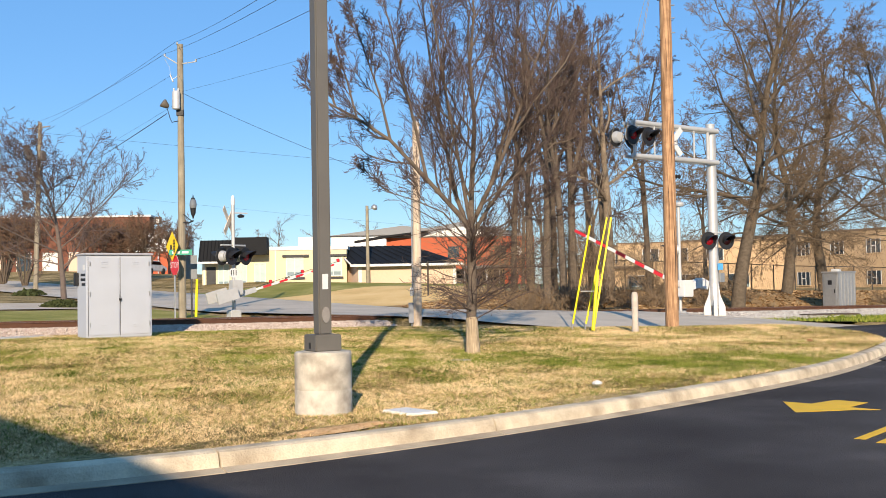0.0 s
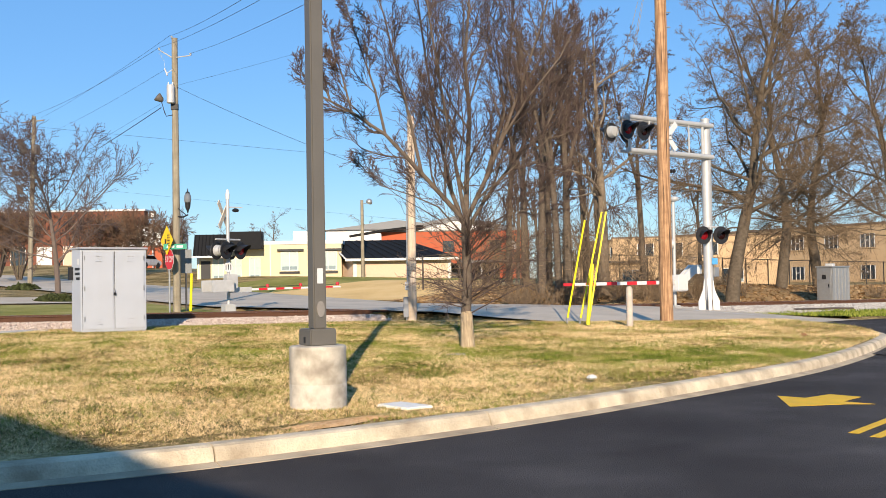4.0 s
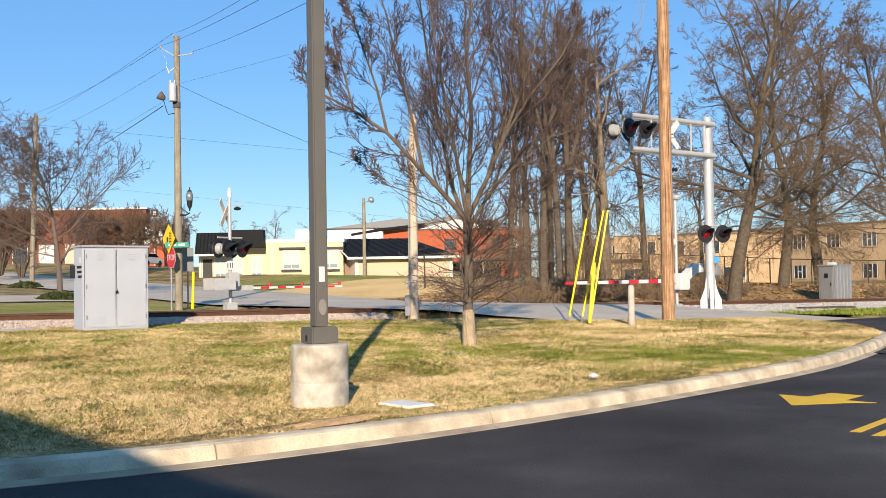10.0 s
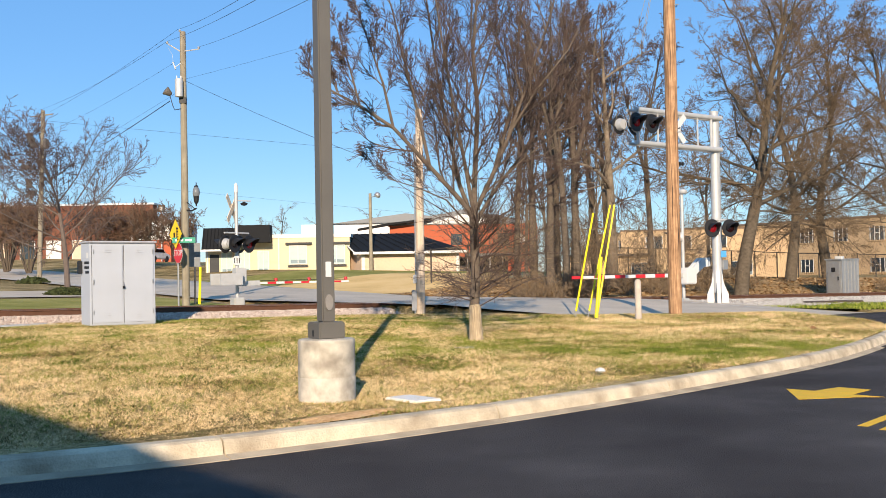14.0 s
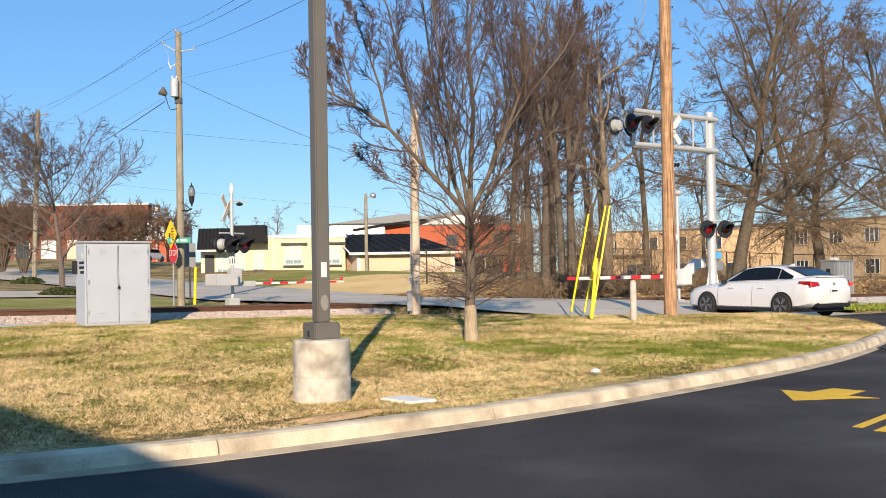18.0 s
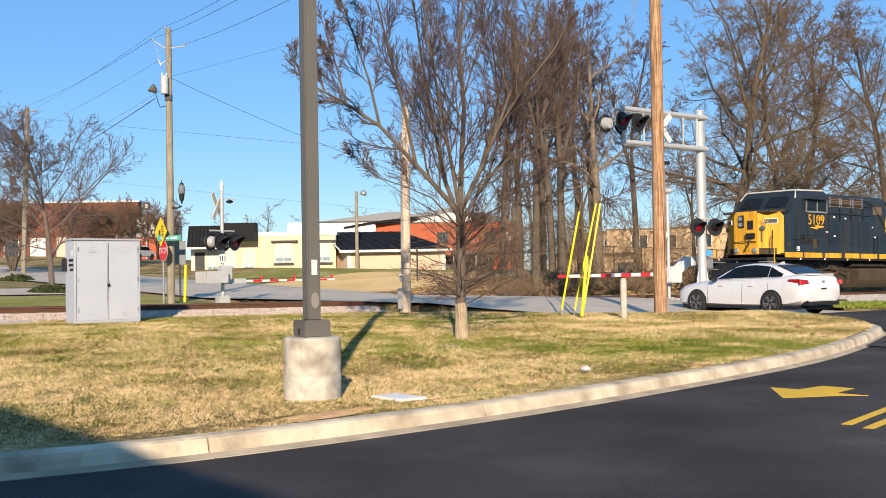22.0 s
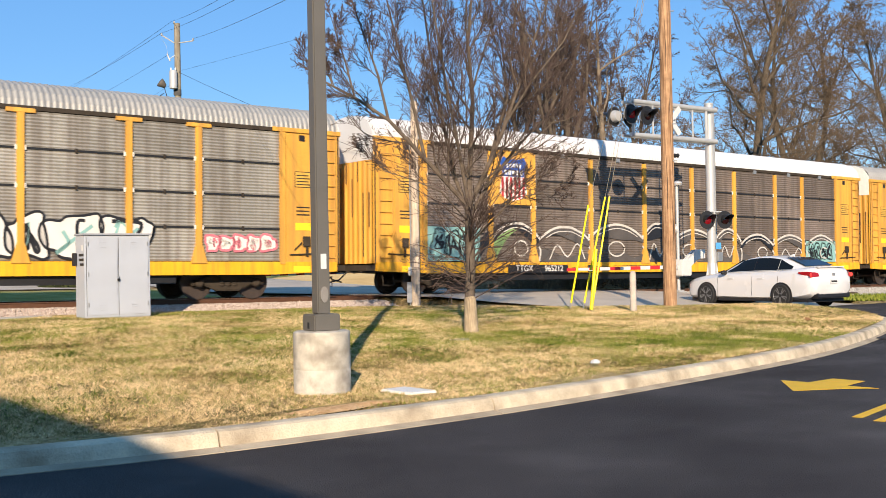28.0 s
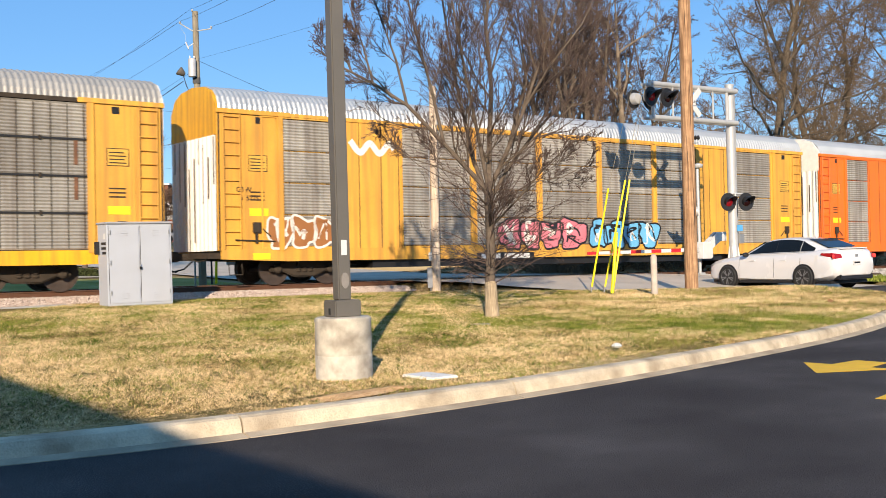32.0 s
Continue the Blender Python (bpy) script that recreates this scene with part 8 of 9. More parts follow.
    for y in (-1, 1):
        w = part("cab_window", rbox(4.0, 5.56, y * 1.535 - 0.012, y * 1.535 + 0.012, 3.7, 4.22), TRAIN_GLASS, b, "dark cab side window")
        part("window_frame", rbox(3.94, 4.0, y * 1.54 - 0.03, y * 1.54 + 0.03, 3.66, 4.26).box(4.78, 4.84, y * 1.54 - 0.03, y * 1.54 + 0.03, 3.7, 4.22).box(5.56, 5.62, y * 1.54 - 0.03, y * 1.54 + 0.03, 3.66, 4.26).box(3.94, 5.62, y * 1.54 - 0.03, y * 1.54 + 0.03, 3.64, 3.71), GALV, w)
        part("window_visor", rbox(3.8, 5.4, *sorted((y * 1.53, y * 1.85)), 4.22, 4.27), LOCO_BLUE, w)
        part("windscreen", Mb().add([(2.86, y * 0.15, 3.85), (2.86, y * 1.25, 3.85), (3.28, y * 1.15, 4.34), (3.28, y * 0.15, 4.34)], [(0, 1, 2, 3)]), TRAIN_GLASS, b, m=pose(-0.02, 0, 0.02))
        part("vent", rbox(3.65, 4.35, y * 1.535 - 0.01, y * 1.535 + 0.01, 2.25, 2.5), BLACK, b)
        part("panel", rbox(4.75, 5.25, y * 1.535 - 0.01, y * 1.535 + 0.01, 2.1, 2.55), LOCO_BLUE, b)
        part("lower_skirt", rbox(2.4, 9.5, y * 1.53 - 0.012, y * 1.53 + 0.012, 1.83, 2.15), LOCO_BLUE, b)
    nm = part("number", word(number, 0.66, LOCO_YELLOW), LOCO_YELLOW, b, "yellow road number on the cab side")
    nm.matrix_basis = pose(4.72, s * 1.55, 3.3, 0, 0, 0 if s < 0 else 180)
    bolt = [(4.1, 2.98), (4.7, 3.0), (4.65, 3.08), (5.35, 3.06), (5.3, 2.98), (4.8, 2.94), (4.85, 2.88)]
    part("emblem", Mb().prism(bolt, *sorted((s * 1.54, s * 1.55)), "y"), LOCO_YELLOW, b, "small yellow bolt emblem")
    y0, y1 = sorted((s * 1.535, s * 1.545))
    part("body_line", Mb().box(3.5, 5.75, y0, y1, 2.60, 2.625).box(3.5, 3.53, y0, y1, 1.86, 2.6).box(5.72, 5.76, y0, y1, 1.86, 4.3), BLACK, b)
    vt = part("vent", rbox(3.72, 4.28, y0, y1, 2.32, 2.54), BLACK, b, "dark louvred vent")
    for k in range(7):
        part("louvre", rbox(3.75 + 0.075 * k, 3.78 + 0.075 * k, s * 1.548 - 0.008, s * 1.548 + 0.008, 2.33, 2.53), GRIME, vt)
    part("access_door", rbox(4.48, 4.92, y0, y1, 2.06, 2.46), UNDER_BROWN, b, "brown access door", bevel=0.004)
    part("notice", rbox(3.2, 3.42, s * 1.536 - 0.012, s * 1.536 + 0.012, 1.9, 2.1), WHITE, b, "small white notice")
    part("notice", rbox(5.5, 5.68, s * 1.545 - 0.01, s * 1.545 + 0.01, 2.76, 2.83), mat("pink_notice", (0.62, 0.42, 0.42), 0.6), b, "small pale notice")
    part("round_plate", Mb().lathe([(0.17, 0), (0.17, 0.012), (0.15, 0.013), (0.0, 0.013)], 18, pose(2.62, s * 1.52, 2.1, 90 if s < 0 else -90, 0, 0)), UNDER_BROWN, b, "round brown plate on the nose side")
    for e in (-1, 1):
        part("pillar_trim", Mb().path([(3.06, e * 1.46, 3.76), (3.28, e * 1.44, 4.32), (3.52, e * 1.3, 4.64)], 0.022, 5), SIGN_WHITE, b, "pale trim down the cab corner")
    part("cab_window_front", rbox(3.72, 3.92, s * 1.535 - 0.012, s * 1.535 + 0.012, 3.74, 4.22), TRAIN_GLASS, b, "narrow dark window ahead of the sliding panes")
    for z in (1.95, 2.15, 2.4):
        part("grab_iron", Mb().path([(2.95, s * 1.53, z), (2.97, s * 1.58, z), (3.3, s * 1.58, z), (3.32, s * 1.53, z)], 0.012, 4), BLACK, b)
    part("wiper", Mb().path([(2.9, s * 0.6, 3.86), (3.2, s * 0.8, 4.28)], 0.012, 4), BLACK, b)
    part("roof_aerial", Mb().tube((4.4, 0.2, 4.7), (4.4, 0.2, 4.85), 0.03, n=6).tube((5.2, -0.4, 4.72), (5.2, -0.4, 4.82), 0.12, 0.1, 10), BLACK, b)
    for o in b.children:
        if o.name.split(".")[0] not in ("platform", "stripe", "stripe_gap", "walkway"):
            o.matrix_basis = pose(-ahead, 0, 0) @ o.matrix_basis
    # hood
    part("front_hood", hood_section(Mb(), 5.8 - ahead, 11.3, 1.15, 1.8, 4.62, 0.2), LOCO_BLUE, b, bevel=0.0)
    part("blower_housing", rbox(5.8 - ahead, 9.5, *sorted((s * 1.0, s * 1.5)), 1.8, 3.35), LOCO_BLUE, b, bevel=0.03)
    for x in (6.45, 7.4, 8.4):
        g = part("grille", rbox(x, x + 0.75, s * 1.16 - 0.02, s * 1.16 + 0.02, 4.02, 4.45), mat("grille_brown", (0.16, 0.10, 0.07), 0.8), b)
        for k in range(5):
            part("slat", rbox(x, x + 0.75, s * 1.18 - 0.03, s * 1.18 + 0.03, 4.06 + 0.08 * k, 4.09 + 0.08 * k), GRIME, g)
        part("grille_frame", rbox(x - 0.05, x, s * 1.18 - 0.03, s * 1.18 + 0.03, 4.0, 4.47).box(x + 0.75, x + 0.8, s * 1.18 - 0.03, s * 1.18 + 0.03, 4.0, 4.47), GALV, g)
    for z in (3.70, 4.12):
        part("hood_pipe", Mb().tube((5.95 - ahead, s * 1.2, z), (9.9, s * 1.2, z - 0.02), 0.018, n=5), BLACK, b)
    for x in (7.25, 8.2, 9.25):
        part("strap", rbox(x, x + 0.08, *sorted((s * 1.15, s * 1.21)), 3.42, 4.12), BLACK, b)
    part("body_line", Mb().box(6.1 - ahead, 9.2, *sorted((s * 1.5, s * 1.506)), 2.30, 2.32).box(7.0, 7.02, *sorted((s * 1.5, s * 1.506)), 2.32, 3.3).box(8.35, 8.37, *sorted((s * 1.5, s * 1.506)), 1.86, 3.3), BLACK, b)
    for x, z, w in ((6.2, 2.58, 0.16), (6.75, 3.5, 0.14), (7.7, 3.46, 0.14), (10.3, 2.62, 0.14), (10.1, 3.1, 0.1)):
        part("notice", rbox(x, x + w, *sorted((s * (1.505 if z < 3.4 and x < 9 else 1.155), s * (1.515 if z < 3.4 and x < 9 else 1.165))), z, z + 0.07), SIGN_WHITE, b, "small pale notice")
    for k in range(9):
        part("sill_notice", rbox(3.4 + 1.9 * k, 3.5 + 1.9 * k, *sorted((s * 1.555, s * 1.56)), 1.5, 1.58), SIGN_WHITE, b)
    rn = random.Random(31)
    for k in range(10):
        x = 11.9 + 0.88 * k
        part("door_notice", rbox(x, x + rn.choice((0.1, 0.16, 0.24)), *sorted((s * 0.974, s * 0.982)), 3.28, 3.36), SIGN_WHITE, b)
        lv = part("louvre_panel", rbox(x - 0.2, x + 0.25, *sorted((s * 0.972, s * 0.978)), 2.35, 3.05), BLACK, b) if k in (4, 6, 7, 9) else None
        for j in range(5 if lv else 0):
            part("slat", rbox(x - 0.18 + 0.085 * j, x - 0.14 + 0.085 * j, *sorted((s * 0.976, s * 0.99)), 2.37, 3.03), LOCO_BLUE, lv)
    part("grille", rbox(10.2, 11.0, s * 1.16 - 0.02, s * 1.16 + 0.02, 3.75, 4.15), mat("grille_rust", (0.12, 0.08, 0.06), 0.8), b)
    part("engine_hood", hood_section(Mb(), 11.3, rad[0] + 0.1, 0.95, 1.8, 4.22, 0.3), LOCO_BLUE, b)
    x = 11.6
    while x < 21.0:
        part("hood_door", rbox(x, x + 0.72, s * 0.96 - 0.012, s * 0.96 + 0.012, 2.0, 3.5), LOCO_BLUE, b, bevel=0.004)
        part("latch", rbox(x + 0.62, x + 0.68, s * 0.98 - 0.015, s * 0.98 + 0.015, 2.7, 2.78), GALV, b)
        x += 0.78
    part("exhaust_box", rbox(14.6, 15.5, -0.4, 0.4, 4.2, 4.55), UNDER_BROWN, b, "soot-brown exhaust stack", bevel=0.02)
    hn = part("horn", Mb().tube((12.6, -0.3, 4.35), (13.3, -0.3, 4.35), 0.03, n=6), BLACK, b)
    for k in range(4):
        part("bell", Mb().lathe([(0.03, 0), (0.05, 0.15), (0.11, 0.3)], 10, pose(12.65 + 0.2 * k, -0.3, 4.36, 0, 70 if k % 2 else -70, 0)), BLACK, hn)
    part("rear_hood", hood_section(Mb(), rad[0], 21.2, 0.95, 1.8, 4.15, 0.1), LOCO_BLUE, b)
    part("radiator_wing", Mb().prism([(-1.5, 3.98), (-0.95, 3.78), (0.95, 3.78), (1.5, 3.98), (1.5, wing - 0.2), (1.25, wing), (-1.25, wing), (-1.5, wing - 0.2)], rad[0], 21.75, "x"), LOCO_BLUE, b, "overhanging radiator wings", bevel=0.03)
    part("radiator_grille", rbox(rad[0] + 1.0, 21.1, s * 0.955 - 0.02, s * 0.955 + 0.02, 3.25, 3.78), mat("radiator_mesh", (0.006, 0.0055, 0.005), 0.8), b)
    for k in range(3):
        part("roof_fan", Mb().lathe([(0.6, wing), (0.6, wing + 0.1), (0.5, wing + 0.13), (0.0, wing + 0.13)], 20, pose(rad[0] + 1.2 + 1.6 * k, 0, 0)), LOCO_BLUE, b)
    part("hood_end", rbox(21.2, 21.24, -0.9, 0.9, 1.8, 3.75), LOCO_YELLOW, b, "yellow hood end")
    part("hood_end_side", rbox(20.3, 21.2, s * 0.97 - 0.006, s * 0.97 + 0.006, 2.3, 3.78), LOCO_YELLOW, b) if flipped else None
    part("hood_end_lamp", rbox(21.24, 21.4, -0.3, 0.3, 3.45, 3.65), GALV, b, bevel=0.02)
    if flipped:
        en = part("number", word(number, 0.28, BLACK), BLACK, b)
        en.matrix_basis = pose(20.75, s * 0.982, 3.62, 0, 0, 0 if s < 0 else 180)
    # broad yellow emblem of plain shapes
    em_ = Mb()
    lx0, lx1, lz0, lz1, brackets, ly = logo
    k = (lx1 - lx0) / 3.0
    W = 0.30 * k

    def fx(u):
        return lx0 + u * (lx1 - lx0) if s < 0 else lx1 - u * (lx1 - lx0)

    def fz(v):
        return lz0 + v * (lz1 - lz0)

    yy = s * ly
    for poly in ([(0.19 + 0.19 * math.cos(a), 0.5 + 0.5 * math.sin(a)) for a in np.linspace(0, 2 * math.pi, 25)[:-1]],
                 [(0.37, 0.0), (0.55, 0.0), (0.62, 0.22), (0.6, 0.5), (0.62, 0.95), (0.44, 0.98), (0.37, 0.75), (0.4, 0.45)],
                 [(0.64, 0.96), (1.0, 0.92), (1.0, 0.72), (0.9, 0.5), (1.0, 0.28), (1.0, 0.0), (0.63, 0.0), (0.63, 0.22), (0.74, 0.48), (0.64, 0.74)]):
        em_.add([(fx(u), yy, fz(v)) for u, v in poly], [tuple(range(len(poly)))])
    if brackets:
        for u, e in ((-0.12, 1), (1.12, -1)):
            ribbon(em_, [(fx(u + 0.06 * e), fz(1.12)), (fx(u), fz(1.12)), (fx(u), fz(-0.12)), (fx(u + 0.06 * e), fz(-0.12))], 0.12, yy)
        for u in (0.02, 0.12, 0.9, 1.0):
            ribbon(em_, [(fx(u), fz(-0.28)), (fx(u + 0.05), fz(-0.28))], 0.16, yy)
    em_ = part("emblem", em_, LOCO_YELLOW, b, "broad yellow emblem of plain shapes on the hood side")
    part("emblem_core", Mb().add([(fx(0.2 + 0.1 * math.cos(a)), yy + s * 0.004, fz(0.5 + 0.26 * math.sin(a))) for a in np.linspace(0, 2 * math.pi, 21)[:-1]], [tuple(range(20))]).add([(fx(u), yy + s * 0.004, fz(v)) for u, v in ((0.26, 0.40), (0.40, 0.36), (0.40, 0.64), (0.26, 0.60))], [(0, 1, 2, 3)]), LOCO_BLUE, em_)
    # handrails
    for y in (-1.48, 1.48):
        hr = part("handrail", Mb().path([(10.0, y, 2.68), (21.4, y, 2.68)], 0.02, 5).path([(10.0, y, 2.25), (21.4, y, 2.25)], 0.008, 5), BLACK, b)
        for k in range(9):
            part("stanchion", rbox(10.0 + 1.42 * k, 10.05 + 1.42 * k, y - 0.02, y + 0.02, 1.78, 2.7), BLACK, hr)
    part("hood_rail", Mb().path([(5.9, s * 1.2, 4.48), (9.4, s * 1.2, 4.4), (10.2, s * 1.2, 4.2), (11.4, s * 1.2, 3.0)], 0.02, 5), GRIME, b)
    for xe, e in ((1.6 - 0.8 * ahead, -1), (21.6, 1)):
        for y in (-1, 1):
            st = part("steps", rbox(*sorted((xe + 0.05 * e, xe + 0.55 * e)), y * 1.5 - 0.03, y * 1.5 + 0.03, 0.45, 1.6), GRIME, b)
            for k in range(4):
                part("tread", rbox(*sorted((xe - 0.02 * e, xe + 0.6 * e)), *sorted((y * 1.1, y * 1.55)), 0.48 + 0.3 * k, 0.52 + 0.3 * k), GALV if k else RED, st)
            part("grab_rail", Mb().path([(xe + 0.1 * e, y * 1.54, 0.8), (xe + 0.1 * e, y * 1.56, 2.4), (xe + 0.02 * e, y * 1.54, 2.75)], 0.02, 5), LOCO_YELLOW, b)
        part("plow", Mb().prism([(0, 0.2), (0.35 * e, 0.15), (0.45 * e, 0.7), (0.0, 1.4)], -1.35, 1.35, "y", Matrix.Translation((xe + 0.35 * e - 0.0, 0, 0))), BLACK, b, bevel=0.02)
        coupler(b, xe + 0.35 * e, e)
        for y in (-0.7, -0.5, 0.5, 0.7):
            part("air_hose", Mb().path([(xe + 0.7 * e, y, 1.1), (xe + 0.95 * e, y, 0.7), (xe + 0.75 * e, y * 0.9, 0.45)], 0.022, 5), BLACK, b)
    tank = [(-1.42, 1.14), (1.42, 1.14), (1.45, 1.1), (1.45, 0.6), (1.36, 0.42), (1.2, 0.22), (-1.2, 0.22), (-1.36, 0.42), (-1.45, 0.6), (-1.45, 1.1)]
    part("fuel_tank", Mb().prism(tank, 8.25, 15.65, "x"), UNDER_BROWN, b, "dirt-brown fuel tank", bevel=0.03)
    part("air_reservoir", Mb().tube((8.4, s * 1.0, 1.32), (15.4, s * 1.0, 1.32), 0.12, n=10), GRIME, b)
    for xc in (5.2, 18.8):
        truck(b, xc, (-1.95, 0.0, 1.95), 0.53, WHEEL_42, LOCO_FRAME, 1.1, s)
        # brake gear, equalisers, sand pipes and cables over the side frame
        rr = random.Random(int(xc * 10))
        y = s * 1.24
        for x in (-1.95, 0.0, 1.95):
            part("axle_box", Mb().prism([(xc + x - 0.32, 0.30), (xc + x + 0.32, 0.30), (xc + x + 0.36, 0.62), (xc + x + 0.22, 0.86), (xc + x - 0.22, 0.86), (xc + x - 0.36, 0.62)], *sorted((s * 1.12, s * 1.24)), "y"), GRIME, b, bevel=0.03)
            part("axle_cap", Mb().lathe([(0.17, 0), (0.17, 0.05), (0.12, 0.08), (0.06, 0.09), (0.0, 0.09)], 16, pose(xc + x, s * 1.24, 0.53, 90 if s < 0 else -90, 0, 0)), UNDER_BROWN, b, "round bearing cap", smooth=True)
            part("damper", Mb().tube((xc + x + 0.5, s * 1.26, 0.4), (xc + x + 0.62, s * 1.28, 0.95), 0.06, n=8), UNDER_BROWN, b)
        part("bolster", Mb().prism([(xc - 2.7, 0.78), (xc - 2.5, 1.0), (xc + 2.5, 1.0), (xc + 2.7, 0.78), (xc + 2.4, 0.74), (xc - 2.4, 0.74)], *sorted((s * 1.08, s * 1.2)), "y"), UNDER_BROWN, b, bevel=0.02)
        part("equaliser", Mb().path([(xc - 2.4, y, 0.86), (xc - 1.6, y, 1.02), (xc - 0.95, y, 0.62), (xc - 0.1, y, 0.66), (xc + 0.3, y, 0.98), (xc + 1.1, y, 0.70), (xc + 1.7, y, 0.98), (xc + 2.4, y, 0.84)], 0.085, 6), UNDER_BROWN, b)
        for k in range(9):
            x = xc - 2.4 + 0.6 * k + rr.uniform(-0.12, 0.12)
            z, l = rr.uniform(0.85, 1.2), rr.uniform(0.25, 0.5)
            if k % 3 == 0:
                part("brake_cylinder", Mb().tube((x - l / 2, y, z), (x + l / 2, y, z - 0.05), 0.13, n=10), UNDER_BROWN, b)
            elif k % 3 == 1:
                part("truck_gear", Mb().prism([(x - l, z - 0.1), (x + l * 0.6, z - 0.16), (x + l, z + 0.04), (x + 0.1, z + 0.14), (x - l * 0.7, z + 0.1)], *sorted((y - 0.12 * s, y + 0.05 * s)), "y"), GRIME, b, bevel=0.02)
            else:
                part("truck_spring", Mb().lathe([(0.08 + 0.02 * (i % 2), 0.05 * i) for i in range(9)], 8, pose(x, y, z - 0.4)), GRIME, b)
            if k % 3 == 2:
                part("brake_rod", Mb().path([(x, y + 0.03 * s, 1.2), (x + rr.uniform(-0.3, 0.3), y + 0.06 * s, 0.95), (x + rr.uniform(-0.4, 0.4), y + 0.04 * s, 0.45)], 0.022, 5), UNDER_BROWN if k % 2 else GRIME, b)
            if k % 2:
                part("cable", Mb().path([(x - 0.3, s * 1.0, 1.48), (x - 0.1, y, 1.22), (x + 0.25, y, 1.25), (x + 0.4, s * 1.0, 1.46)], 0.02, 5), BLACK, b)
        part("pipe", Mb().path([(xc - 2.5, s * 1.3, 1.1), (xc - 0.8, s * 1.32, 1.0), (xc + 0.9, s * 1.3, 1.12), (xc + 2.5, s * 1.3, 1.0)], 0.03, 5), UNDER_BROWN, b)
    return t


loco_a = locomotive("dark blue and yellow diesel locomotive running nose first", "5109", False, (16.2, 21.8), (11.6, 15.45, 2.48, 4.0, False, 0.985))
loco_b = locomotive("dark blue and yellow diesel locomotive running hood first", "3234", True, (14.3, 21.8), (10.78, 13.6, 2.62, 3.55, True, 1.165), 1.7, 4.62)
TRAIN = [(loco_a, 0.0), (loco_b, 22.3), (rack_a, 44.6), (rack_b, 73.2), (rack_c, 101.4), (rack_d, 130.3), (rack_e, 158.6)]

# ---- the white saloon that waits at the gate ----
CAR_WHITE = mat("pearl_white_car_paint", (0.66, 0.65, 0.65), 0.25, var=0.02, scale=2, bump=0.0, coat=0.8)
TYRE = mat("tyre_rubber", (0.018, 0.018, 0.018), 0.85, var=0.15, bump=0.1)
RIM = mat("machined_rim", (0.20, 0.20, 0.21), 0.35, 0.5, var=0.05)
TAIL = mat("red_tail_lamp", (0.26, 0.008, 0.012), 0.15, var=0.05, bump=0.0, emit=0.1)
CAR_GLASS = glass_mat("tinted_car_glass", (0.006, 0.007, 0.008), 0.08, 0.3)


def loft(sections, caps=True):
    n = len(sections[0])
    vs = [p for sec in sections for p in sec]
    fs = [(k * n + i, k * n + i + 1, k * n + n + i + 1, k * n + n + i) for k in range(len(sections) - 1) for i in range(n - 1)]
    if caps:
        fs += [tuple(range(n)), tuple((len(sections) - 1) * n + i for i in range(n - 1, -1, -1))]
    return Mb().add(vs, fs)


def spread(table, k=4):
    """Interpolates a table of rows smoothly along its first column."""
    rows = [np.array(r, float) for r in table]
    out = []
    for i in range(len(rows) - 1):
        a, b, c, d = (rows[max(0, min(len(rows) - 1, i + j))] for j in (-1, 0, 1, 2))
        for n in range(k):
            t = n / k
            out.append(0.5 * (2 * b + (c - a) * t + (2 * a - 5 * b + 4 * c - d) * t * t + (3 * b - a - 3 * c + d) * t ** 3))
    return out + [rows[-1]]


